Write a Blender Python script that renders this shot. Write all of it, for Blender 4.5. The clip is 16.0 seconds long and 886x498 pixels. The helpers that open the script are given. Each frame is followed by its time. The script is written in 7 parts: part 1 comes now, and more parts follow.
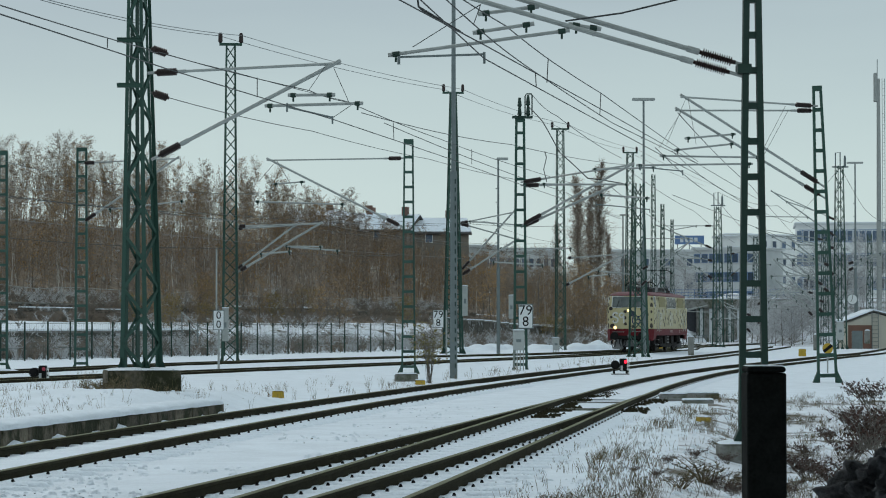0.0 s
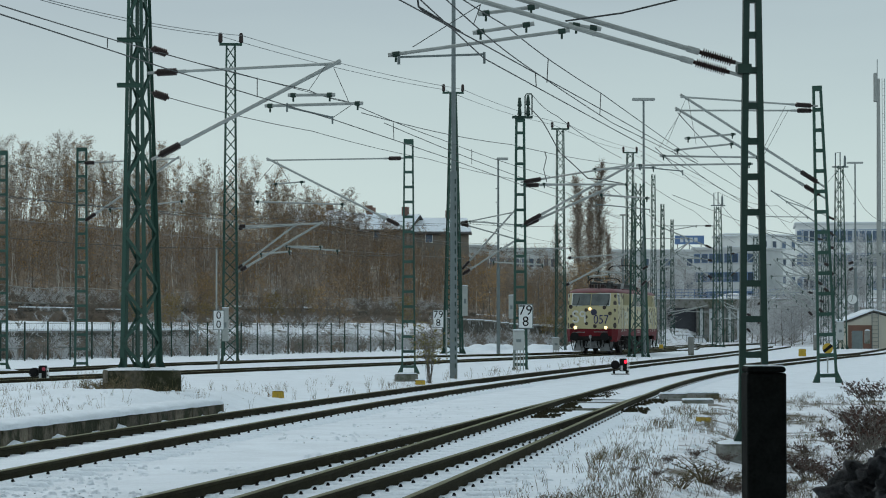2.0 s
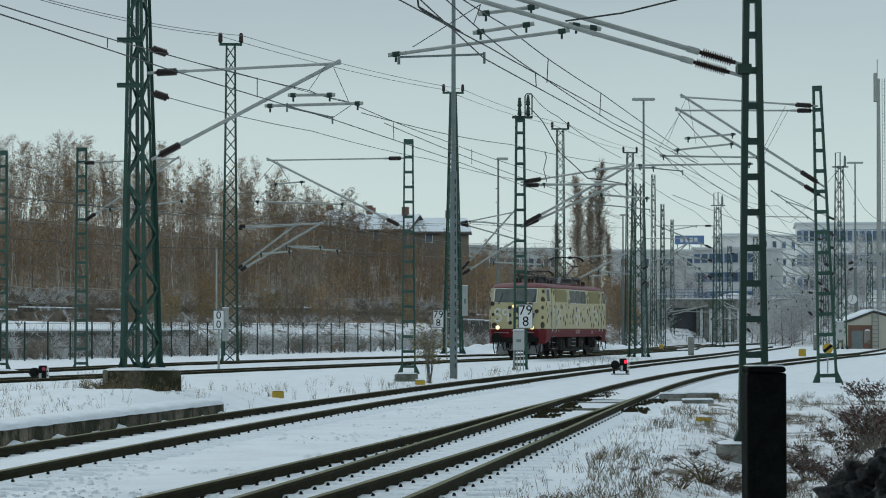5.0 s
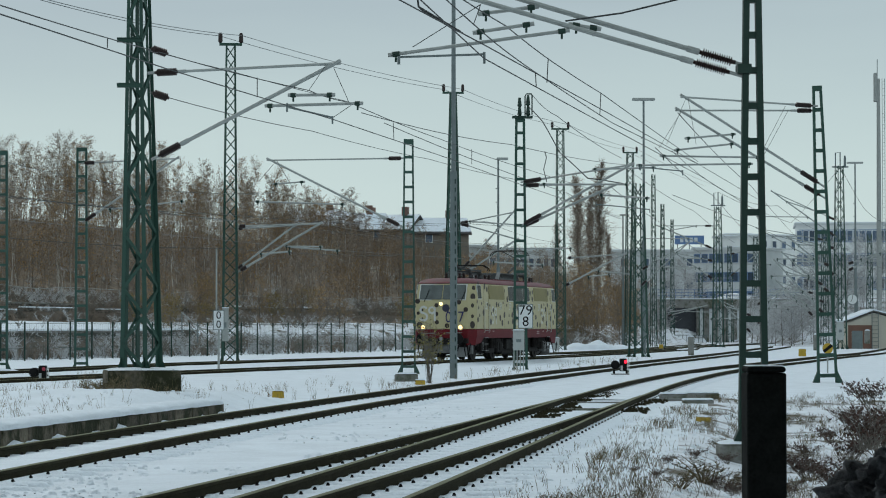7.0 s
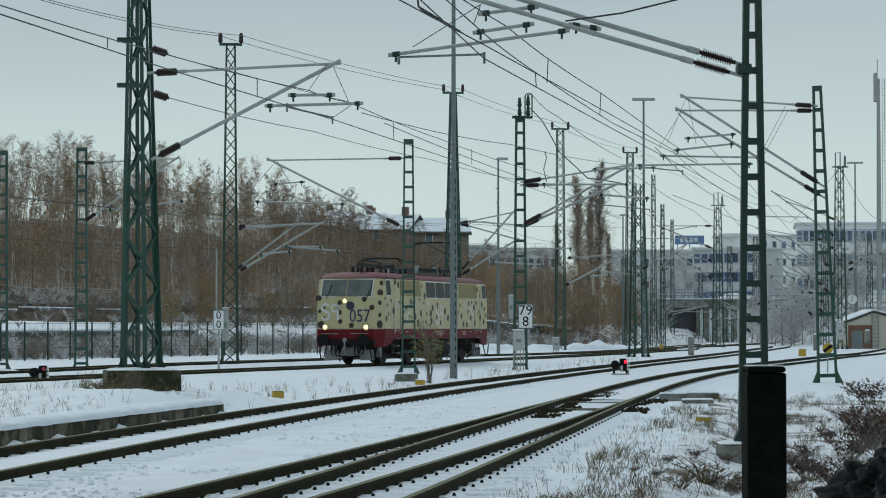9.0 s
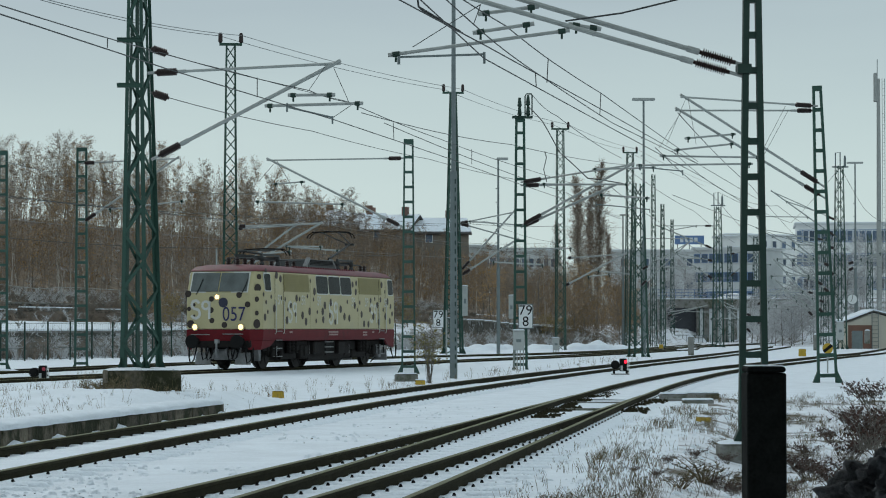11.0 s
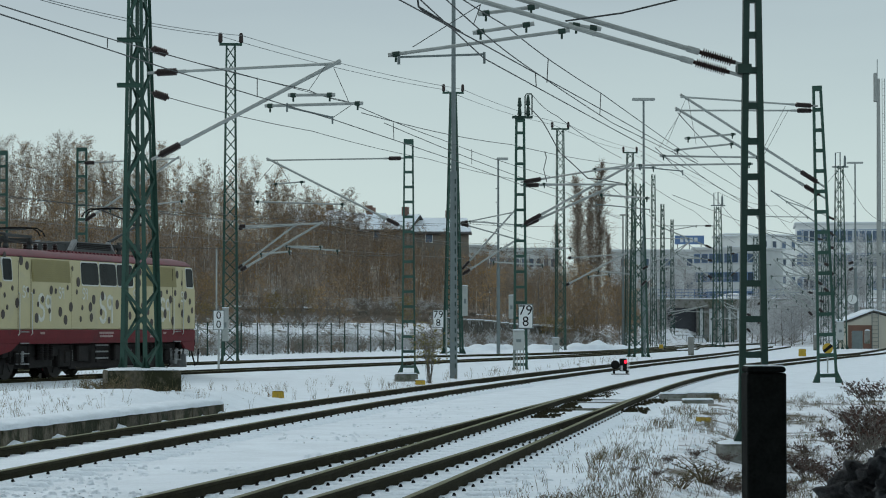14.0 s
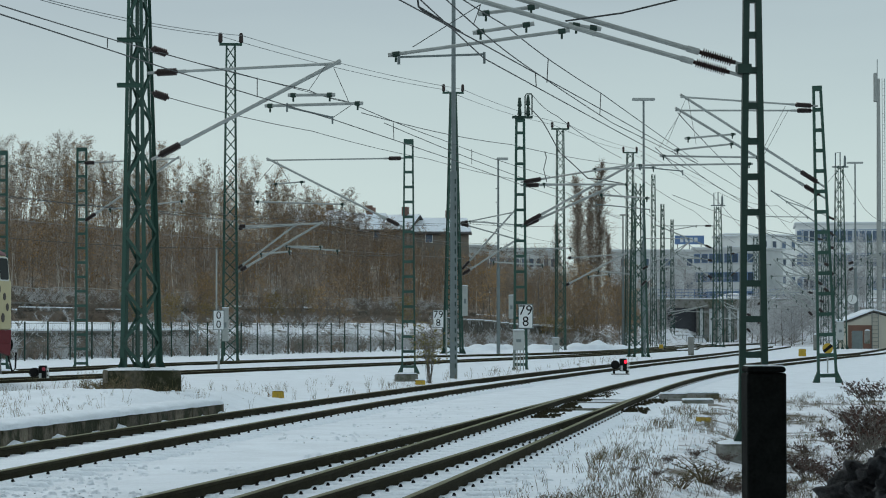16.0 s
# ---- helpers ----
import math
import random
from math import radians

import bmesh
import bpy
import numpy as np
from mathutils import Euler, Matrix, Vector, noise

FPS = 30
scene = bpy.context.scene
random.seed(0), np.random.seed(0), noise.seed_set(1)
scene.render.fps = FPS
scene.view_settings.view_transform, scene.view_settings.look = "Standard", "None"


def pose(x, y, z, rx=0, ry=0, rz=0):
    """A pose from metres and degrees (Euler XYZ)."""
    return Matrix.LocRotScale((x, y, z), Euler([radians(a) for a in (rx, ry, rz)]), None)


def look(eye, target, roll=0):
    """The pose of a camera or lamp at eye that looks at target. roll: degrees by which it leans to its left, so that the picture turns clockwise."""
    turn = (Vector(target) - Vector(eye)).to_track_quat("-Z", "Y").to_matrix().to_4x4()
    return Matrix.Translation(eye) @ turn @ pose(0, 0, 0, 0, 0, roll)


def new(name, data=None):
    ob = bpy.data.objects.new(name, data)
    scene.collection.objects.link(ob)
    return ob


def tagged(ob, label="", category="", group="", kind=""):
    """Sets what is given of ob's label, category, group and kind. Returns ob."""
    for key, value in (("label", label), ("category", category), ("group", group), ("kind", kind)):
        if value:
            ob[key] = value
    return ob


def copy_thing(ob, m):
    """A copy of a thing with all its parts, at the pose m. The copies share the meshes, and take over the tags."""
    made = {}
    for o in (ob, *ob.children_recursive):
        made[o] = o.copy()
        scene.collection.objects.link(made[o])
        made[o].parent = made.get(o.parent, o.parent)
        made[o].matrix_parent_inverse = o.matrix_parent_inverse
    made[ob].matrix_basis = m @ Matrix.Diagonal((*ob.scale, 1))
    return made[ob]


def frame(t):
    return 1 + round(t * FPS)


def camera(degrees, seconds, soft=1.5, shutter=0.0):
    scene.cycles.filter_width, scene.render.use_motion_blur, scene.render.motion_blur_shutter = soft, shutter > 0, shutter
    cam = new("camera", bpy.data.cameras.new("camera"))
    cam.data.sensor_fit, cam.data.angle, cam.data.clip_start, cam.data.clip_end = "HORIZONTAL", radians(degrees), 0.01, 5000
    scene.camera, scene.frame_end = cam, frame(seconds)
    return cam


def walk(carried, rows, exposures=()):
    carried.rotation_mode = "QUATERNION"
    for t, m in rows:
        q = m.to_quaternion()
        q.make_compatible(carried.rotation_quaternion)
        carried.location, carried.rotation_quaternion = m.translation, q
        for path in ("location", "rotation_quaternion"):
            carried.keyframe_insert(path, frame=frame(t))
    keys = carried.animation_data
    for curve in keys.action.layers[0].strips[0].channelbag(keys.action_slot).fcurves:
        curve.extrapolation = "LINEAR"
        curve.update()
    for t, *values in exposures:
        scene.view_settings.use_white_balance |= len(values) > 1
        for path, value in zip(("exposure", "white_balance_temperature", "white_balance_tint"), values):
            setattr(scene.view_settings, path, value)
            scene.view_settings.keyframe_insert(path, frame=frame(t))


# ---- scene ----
# The camera stands still on a tripod beside the line.
cam = camera(19.77, 16.0, soft=1.05)
EYE = pose(0, 0, 1.498, 91.787, 0, 0)
walk(cam, [(0.0, EYE), (16.0, EYE)])

# ---- daylight: a closed winter overcast ----
world = bpy.data.worlds.new("overcast")
scene.world = world
world.use_nodes = True
wn, wl = world.node_tree.nodes, world.node_tree.links
wn.clear()
w_out = wn.new("ShaderNodeOutputWorld")
w_sky = wn.new("ShaderNodeTexSky")
w_sky.sky_type, w_sky.sun_disc = "NISHITA", False
w_sky.sun_elevation, w_sky.sun_rotation = radians(34), radians(-29)
w_skybg = wn.new("ShaderNodeBackground")
w_skybg.inputs["Strength"].default_value = 0.06
wl.new(w_sky.outputs[0], w_skybg.inputs["Color"])
w_co = wn.new("ShaderNodeTexCoord")
w_map = wn.new("ShaderNodeMapping")
w_map.inputs["Scale"].default_value = (2.2, 2.2, 14.0)
wl.new(w_co.outputs["Generated"], w_map.inputs["Vector"])
w_noise = wn.new("ShaderNodeTexNoise")
w_noise.inputs["Scale"].default_value, w_noise.inputs["Detail"].default_value = 1.6, 4.0
w_noise.inputs["Roughness"].default_value = 0.45
wl.new(w_map.outputs[0], w_noise.inputs["Vector"])
w_sep = wn.new("ShaderNodeSeparateXYZ")
wl.new(w_co.outputs["Generated"], w_sep.inputs[0])
w_amt = wn.new("ShaderNodeMath")
w_amt.operation = "MULTIPLY_ADD"
w_amt.inputs[1].default_value, w_amt.inputs[2].default_value = 0.055, -0.027
wl.new(w_noise.outputs["Fac"], w_amt.inputs[0])
w_add = wn.new("ShaderNodeMath")
w_add.operation = "ADD"
wl.new(w_sep.outputs["Z"], w_add.inputs[0])
wl.new(w_amt.outputs[0], w_add.inputs[1])
w_ramp = wn.new("ShaderNodeValToRGB")
el = w_ramp.color_ramp.elements
el[0].position, el[0].color = 0.0, (0.56, 0.675, 0.665, 1)
el[1].position, el[1].color = 0.13, (0.385, 0.475, 0.515, 1)
e = el.new(0.065)
e.color = (0.52, 0.64, 0.64, 1)
e = el.new(0.5)
e.color = (0.48, 0.58, 0.62, 1)
wl.new(w_add.outputs[0], w_ramp.inputs[0])
w_bg = wn.new("ShaderNodeBackground")
w_bg.inputs["Strength"].default_value = 1.08
wl.new(w_ramp.outputs[0], w_bg.inputs["Color"])
w_mix = wn.new("ShaderNodeMixShader")
w_mix.inputs[0].default_value = 0.94
wl.new(w_skybg.outputs[0], w_mix.inputs[1])
wl.new(w_bg.outputs[0], w_mix.inputs[2])
wl.new(w_mix.outputs[0], w_out.inputs["Surface"])

sun = new("sun", bpy.data.lights.new("sun", "SUN"))
sun.data.energy, sun.data.angle, sun.data.color = 0.5, radians(25), (1.0, 0.97, 0.92)
sun.matrix_world = look((-45, 120, 62), (0, 40, 0))


# ---- materials ----
def mat(name, color, rough=0.7, metal=0.0, scale=6.0, vary=0.25, bump=0.15, fine=60.0, island=0.0, stain=None, stain_at=0.62, dist=0.02, per_object=0.0, spec=0.3):
    m = bpy.data.materials.new(name)
    m.use_nodes = True
    n, l = m.node_tree.nodes, m.node_tree.links
    b = n["Principled BSDF"]
    b.inputs["Roughness"].default_value, b.inputs["Metallic"].default_value = rough, metal
    co = n.new("ShaderNodeTexCoord")
    big = n.new("ShaderNodeTexNoise")
    big.inputs["Scale"].default_value, big.inputs["Detail"].default_value = scale, 5.0
    sm = n.new("ShaderNodeTexNoise")
    sm.inputs["Scale"].default_value, sm.inputs["Detail"].default_value = fine, 4.0
    for t in (big, sm):
        l.new(co.outputs["Object"], t.inputs["Vector"])
    mul = n.new("ShaderNodeMath")
    mul.operation = "ADD"
    l.new(big.outputs["Fac"], mul.inputs[0])
    half = n.new("ShaderNodeMath")
    half.operation = "MULTIPLY"
    half.inputs[1].default_value = 0.6
    l.new(sm.outputs["Fac"], half.inputs[0])
    l.new(half.outputs[0], mul.inputs[1])
    rng = n.new("ShaderNodeMapRange")
    rng.inputs["From Min"].default_value, rng.inputs["From Max"].default_value = 0.45, 1.15
    rng.inputs["To Min"].default_value, rng.inputs["To Max"].default_value = 1 - vary, 1 + vary
    l.new(mul.outputs[0], rng.inputs["Value"])
    val = rng.outputs[0]
    for amount, socket in ((island, "Random Per Island"), (per_object, "Random")):
        if amount:
            src = n.new("ShaderNodeNewGeometry" if socket == "Random Per Island" else "ShaderNodeObjectInfo")
            r2 = n.new("ShaderNodeMapRange")
            r2.inputs["To Min"].default_value, r2.inputs["To Max"].default_value = 1 - amount, 1 + amount
            l.new(src.outputs[socket], r2.inputs["Value"])
            mm = n.new("ShaderNodeMath")
            mm.operation = "MULTIPLY"
            l.new(val, mm.inputs[0])
            l.new(r2.outputs[0], mm.inputs[1])
            val = mm.outputs[0]
    sc = n.new("ShaderNodeVectorMath")
    sc.operation = "SCALE"
    sc.inputs[0].default_value = color
    l.new(val, sc.inputs["Scale"])
    col = sc.outputs[0]
    if stain:
        st = n.new("ShaderNodeTexNoise")
        st.inputs["Scale"].default_value, st.inputs["Detail"].default_value = scale * 0.6, 8.0
        st.inputs["Roughness"].default_value = 0.65
        l.new(co.outputs["Object"], st.inputs["Vector"])
        rr = n.new("ShaderNodeMapRange")
        rr.inputs["From Min"].default_value, rr.inputs["From Max"].default_value = stain_at - 0.06, stain_at + 0.06
        l.new(st.outputs["Fac"], rr.inputs["Value"])
        mx = n.new("ShaderNodeMix")
        mx.data_type = "RGBA"
        l.new(rr.outputs[0], mx.inputs["Factor"])
        l.new(col, mx.inputs["A"])
        mx.inputs["B"].default_value = (*stain, 1)
        col = mx.outputs["Result"]
    b.inputs["Specular IOR Level"].default_value = spec
    l.new(col, b.inputs["Base Color"])
    if bump:
        bp = n.new("ShaderNodeBump")
        bp.inputs["Strength"].default_value, bp.inputs["Distance"].default_value = bump, dist
        l.new(mul.outputs[0], bp.inputs["Height"])
        l.new(bp.outputs[0], b.inputs["Normal"])
    return m


def glow(name, color, strength):
    m = mat(name, color, 0.3, bump=0)
    b = m.node_tree.nodes["Principled BSDF"]
    b.inputs["Emission Color"].default_value = (*color, 1)
    b.inputs["Emission Strength"].default_value = strength
    return m


SNOW = mat("snow", (0.80, 0.855, 0.915), 0.6, scale=1.4, vary=0.11, bump=0.8, fine=14, dist=0.09)
SNOW_EARTH = mat("thin_snow_on_earth", (0.78, 0.81, 0.86), 0.75, scale=1.1, vary=0.1, bump=0.8, fine=14, dist=0.1, stain=(0.12, 0.10, 0.07), stain_at=0.565)
HILL = mat("hillside_litter", (0.20, 0.155, 0.115), 0.9, scale=0.8, vary=0.75, bump=0.5, fine=7, dist=0.15, stain=(0.50, 0.52, 0.55), stain_at=0.645)
RUST = mat("rusted_rail_steel", (0.028, 0.025, 0.013), 0.85, 0.0, 3, 0.4, 0.3, 50, spec=0.08)
RAILTOP = mat("worn_rail_head", (0.135, 0.135, 0.065), 0.65, 0.0, 3, 0.2, 0.05, 40)
GREEN = mat("green_mast_paint", (0.028, 0.070, 0.053), 0.55, 0.0, 2, 0.25, 0.15, 30, per_object=0.12)
GREEN_OLD = mat("dull_green_mast_paint", (0.036, 0.080, 0.064), 0.6, 0.0, 2, 0.3, 0.15, 30, per_object=0.15)
GREEN_DARK = mat("dark_green_mast_paint", (0.018, 0.042, 0.032), 0.55, 0.0, 2, 0.25, 0.15, 30)
GALV = mat("galvanised_steel", (0.34, 0.36, 0.345), 0.55, 0.2, 5, 0.18, 0.1, 60)
GREYPOLE = mat("grey_painted_pole", (0.16, 0.19, 0.19), 0.55, 0.1, 3, 0.2, 0.1, 40)
CERAMIC = mat("brown_glazed_insulator", (0.030, 0.018, 0.016), 0.3, 0.0, 6, 0.2, 0.0)
WIRE = mat("dark_copper_wire", (0.05, 0.055, 0.055), 0.6, 0.3, 4, 0.2, 0.0)
PALEWIRE = mat("weathered_cable", (0.16, 0.17, 0.17), 0.6, 0.2, 4, 0.2, 0.0)
CONCRETE = mat("weathered_concrete", (0.23, 0.23, 0.215), 0.9, scale=2, vary=0.3, bump=0.4, fine=25, stain=(0.10, 0.105, 0.075), stain_at=0.56)
MOSSY = mat("mossy_concrete", (0.11, 0.095, 0.07), 0.95, scale=2.5, vary=0.6, bump=0.9, fine=18, dist=0.06, stain=(0.028, 0.03, 0.014), stain_at=0.5, per_object=0.4)
WHITE_ENAMEL = mat("white_enamel", (0.72, 0.74, 0.74), 0.4, 0, 4, 0.06, 0.0)
BLACK = mat("black_paint", (0.008, 0.008, 0.008), 0.6, 0, 4, 0.3, 0.1, spec=0.12)
CABINET_GREY = mat("light_grey_cabinet", (0.40, 0.42, 0.41), 0.5, 0, 4, 0.1, 0.05, stain=(0.35, 0.36, 0.34), stain_at=0.66)
YELLOW = mat("yellow_plastic", (0.44, 0.29, 0.03), 0.5, 0, 5, 0.2, 0.1)
STONE = mat("dark_retaining_stone", (0.085, 0.08, 0.068), 0.9, scale=2.2, vary=0.65, bump=0.6, fine=7, stain=(0.48, 0.50, 0.52), stain_at=0.60)
SLOPE = mat("snowy_slope", (0.70, 0.73, 0.78), 0.8, scale=0.5, vary=0.15, bump=0.25, fine=8, dist=0.08, stain=(0.13, 0.105, 0.08), stain_at=0.56)
# Colour carries the gloom of the underpass; also used on the unseen roof and wall.
DARKWALL = mat("shade_dark_concrete", (0.075, 0.08, 0.09), 0.9, scale=0.6, vary=0.3, bump=0.2, fine=6)


# ---- mesh building ----
class Geo:
    """Collects vertices and faces of one mesh; every face has a material slot."""

    def __init__(self):
        self.v, self.f, self.m = [], [], []

    def add(self, verts, faces, slot=0):
        k = len(self.v)
        self.v += [tuple(p) for p in verts]
        self.f += [tuple(i + k for i in f) for f in faces]
        self.m += [slot] * len(faces)

    def box(self, x0, y0, z0, x1, y1, z1, slot=0, top=1.0):
        cx, cy = (x0 + x1) / 2, (y0 + y1) / 2
        vs = [(x, y, z0) for x, y in ((x0, y0), (x1, y0), (x1, y1), (x0, y1))]
        vs += [(cx + (x - cx) * top, cy + (y - cy) * top, z1) for x, y in ((x0, y0), (x1, y0), (x1, y1), (x0, y1))]
        self.add(vs, [(3, 2, 1, 0), (4, 5, 6, 7), (0, 1, 5, 4), (1, 2, 6, 5), (2, 3, 7, 6), (3, 0, 4, 7)], slot)

    def beam(self, a, b, w, h, slot=0, up=(0, 0, 1), w2=None, h2=None):
        a, b = Vector(a), Vector(b)
        d = (b - a).normalized()
        s = d.cross(Vector(up))
        if s.length < 1e-4:
            s = d.cross(Vector((1, 0, 0)))
        s.normalize()
        u = s.cross(d)
        w2, h2 = w2 or w, h2 or h
        vs = [p + s * (i * ww / 2) + u * (j * hh / 2) for p, ww, hh in ((a, w, h), (b, w2, h2)) for i, j in ((-1, -1), (1, -1), (1, 1), (-1, 1))]
        self.add(vs, [(3, 2, 1, 0), (4, 5, 6, 7), (0, 1, 5, 4), (1, 2, 6, 5), (2, 3, 7, 6), (3, 0, 4, 7)], slot)

    def tube(self, pts, r, n=6, slot=0, r2=None, cap=True):
        pts = [Vector(p) for p in pts]
        r2 = r if r2 is None else r2
        rings, old = [], None
        for i, p in enumerate(pts):
            d = (pts[min(i + 1, len(pts) - 1)] - pts[max(i - 1, 0)]).normalized()
            if old is None:
                s = d.cross(Vector((0, 0, 1)))
                if s.length < 1e-3:
                    s = d.cross(Vector((1, 0, 0)))
            else:
                s = old - d * old.dot(d)
            s.normalize()
            old = s
            u = s.cross(d)
            rr = r + (r2 - r) * i / max(1, len(pts) - 1)
            rings.append([p + (s * math.cos(k * 2 * math.pi / n) + u * math.sin(k * 2 * math.pi / n)) * rr for k in range(n)])
        fs = []
        for i in range(len(pts) - 1):
            for k in range(n):
                fs.append((i * n + k, i * n + (k + 1) % n, (i + 1) * n + (k + 1) % n, (i + 1) * n + k))
        if cap and n > 2:
            fs += [tuple(range(n - 1, -1, -1)), tuple(range((len(pts) - 1) * n, len(pts) * n))]
        self.add([q for ring in rings for q in ring], fs, slot)

    def lathe(self, base, axis, prof, n=12, slot=0):
        """prof: (distance along the axis, radius) pairs."""
        base, ax = Vector(base), Vector(axis).normalized()
        s = ax.cross(Vector((0, 0, 1)))
        if s.length < 1e-3:
            s = Vector((1, 0, 0))
        s.normalize()
        u = ax.cross(s)
        vs = [base + ax * h + (s * math.cos(k * 2 * math.pi / n) + u * math.sin(k * 2 * math.pi / n)) * r for h, r in prof for k in range(n)]
        fs = [(i * n + k, i * n + (k + 1) % n, (i + 1) * n + (k + 1) % n, (i + 1) * n + k) for i in range(len(prof) - 1) for k in range(n)]
        fs += [tuple(range(n - 1, -1, -1)), tuple(range((len(prof) - 1) * n, len(prof) * n))]
        self.add(vs, fs, slot)

    def quad(self, a, b, c, d, slot=0):
        self.add([a, b, c, d], [(0, 1, 2, 3)], slot)

    def mesh(self, name, mats, smooth=False):
        me = bpy.data.meshes.new(name)
        me.from_pydata(self.v, [], self.f)
        for m in mats if isinstance(mats, (list, tuple)) else [mats]:
            me.materials.append(m)
        me.polygons.foreach_set("material_index", self.m)
        if smooth:
            me.polygons.foreach_set("use_smooth", [True] * len(self.f))
        me.update()
        return me


def part(name, geo, mats, parent, label="", smooth=False):
    """Links one mesh under a thing or a part."""
    ob = new(name, geo if isinstance(geo, bpy.types.Mesh) else geo.mesh(name, mats, smooth))
    ob.parent = parent
    if label:
        ob["label"] = label
    return ob


def thing(name, label, category, m=None, group="", kind=""):
    ob = new(name)
    ob.empty_display_size = 0.2
    if m is not None:
        ob.matrix_basis = m
    return tagged(ob, label, category, group, kind)


def solid(name, geo, mats, label, category, m=None, group="", kind="", smooth=False):
    ob = new(name, geo.mesh(name, mats, smooth))
    if m is not None:
        ob.matrix_basis = m
    return tagged(ob, label, category, group, kind)


def bevelled(geo, name, mats, width, segs=2, smooth=False):
    me = geo.mesh(name, mats)
    bm = bmesh.new()
    bm.from_mesh(me)
    bmesh.ops.remove_doubles(bm, verts=bm.verts, dist=1e-4)
    bmesh.ops.bevel(bm, geom=[e for e in bm.edges if e.is_manifold and e.calc_face_angle(0) > 0.5], offset=width, segments=segs, affect="EDGES", profile=0.5, clamp_overlap=True)
    bm.to_mesh(me)
    bm.free()
    if smooth:
        me.polygons.foreach_set("use_smooth", [True] * len(me.polygons))
    return me


def lettering(text, size, name="lettering"):
    """A flat mesh of the given characters in the built-in font, centred, in the x/z plane facing -y."""
    cu = bpy.data.curves.new(name, "FONT")
    cu.body, cu.size, cu.align_x, cu.align_y, cu.extrude, cu.resolution_u = text, size, "CENTER", "CENTER", 0.002, 4
    tmp = new(name, cu)
    me = bpy.data.meshes.new_from_object(tmp.evaluated_get(bpy.context.evaluated_depsgraph_get()))
    bpy.data.objects.remove(tmp)
    bpy.data.curves.remove(cu)
    me.transform(Matrix.Rotation(radians(90), 4, "X"))
    return me


# ---- the lines of the tracks ----
def through_points(pts, y):
    """A smooth line through (y, x) points."""
    k = 0
    while k < len(pts) - 2 and y > pts[k + 1][0]:
        k += 1
    (y0, x0), (y1, x1) = pts[k], pts[k + 1]
    m0 = (x1 - pts[k - 1][1]) / (y1 - pts[k - 1][0]) if k else (x1 - x0) / (y1 - y0)
    m1 = (pts[k + 2][1] - x0) / (pts[k + 2][0] - y0) if k + 2 < len(pts) else (x1 - x0) / (y1 - y0)
    u, h = (y - y0) / (y1 - y0), y1 - y0
    if u < 0:
        return x0 + (y - y0) * m0
    if u > 1:
        return x1 + (y - y1) * m1
    return (2 * u**3 - 3 * u**2 + 1) * x0 + (u**3 - 2 * u**2 + u) * h * m0 + (3 * u**2 - 2 * u**3) * x1 + (u**3 - u**2) * h * m1


def line_near(y):
    if y > 160:
        return line_near(160) + (y - 160) * 0.185
    return -7.607 + y * (0.05048 + y * (1.2294e-3 - y * 3.281e-6))


def line_left_branch(y):
    return -6.243 + y * (0.20804 + y * (-8.7035e-4 + y * 4.8265e-6))


def line_right_branch(y):
    return -4.770 + y * (0.18541 + y * (-1.2292e-3 + y * 1.0248e-5))


MAIN = [(56, 3.56), (68, 5.35), (80.6, 7.5), (92, 9.75), (102, 12.0), (113, 14.9), (138, 21.2), (158, 26.6), (220, 40.0), (300, 56.0)]


def line_main(y):
    return through_points(MAIN, y)


FAR = [(60, -23.0), (75, -19.2), (91.6, -15.4), (109.4, -11.6), (119, -8.6), (133, -3.6), (154.5, 6.2), (176, 12.2), (200, 17.0), (260, 28.0)]


def line_far(y):
    return through_points(FAR, y)


# The locomotive's line: a start, and the heading along it.
LX, LY = 0.373, 118.822
LA = (0.30176, 0.05093, -0.08758)
LS = (1.04069, 0.08132, 0.03008, -0.04766)


def loco_run(t):
    """Metres gone at t seconds, from the place at 8 s."""
    q = (t - 8) / 8
    return 50 * q * (LS[0] + q * (LS[1] + q * (LS[2] + q * LS[3])))


LO, HI = -31.0, 58.0


def heading(s):
    q = min(max(s, LO), HI) / 50
    bend = min(1, max(0, (-62 - s) / 14))
    return LA[0] + q * (LA[1] + q * LA[2]) - 0.12 * bend


STEP = 0.25
N_BACK, N_FWD = 480, 320
loco_line = {0: (LX, LY)}
for sign, count in ((1, N_FWD), (-1, N_BACK)):
    px, py = LX, LY
    for i in range(1, count + 1):
        a = heading(sign * (i - 0.5) * STEP)
        px -= sign * math.sin(a) * STEP
        py -= sign * math.cos(a) * STEP
        loco_line[sign * i] = (px, py)


def loco_at(s):
    i = math.floor(s / STEP)
    u = s / STEP - i
    (x0, y0), (x1, y1) = loco_line[i], loco_line[i + 1]
    return x0 + (x1 - x0) * u, y0 + (y1 - y0) * u, heading(s)


# ---- the ground, one sheet to the horizon ----
def step(a, b, v):
    u = min(1, max(0, (v - a) / (b - a)))
    return u * u * (3 - 2 * u)


FENCE0, FDIR = Vector((-22.0, 126.5)), Vector((0.3237, 0.9462))
FNORM = Vector((-0.9462, 0.3237))
EDGE0, EDIR = Vector((-5.94, 36.4)), Vector((0.1604, 0.9871))


def along_fence(x, y):
    d = Vector((x, y)) - FENCE0
    return d.dot(FDIR), d.dot(FNORM)


def hill_top(t):
    return 7.9 - 5.6 * step(130, 200, t)


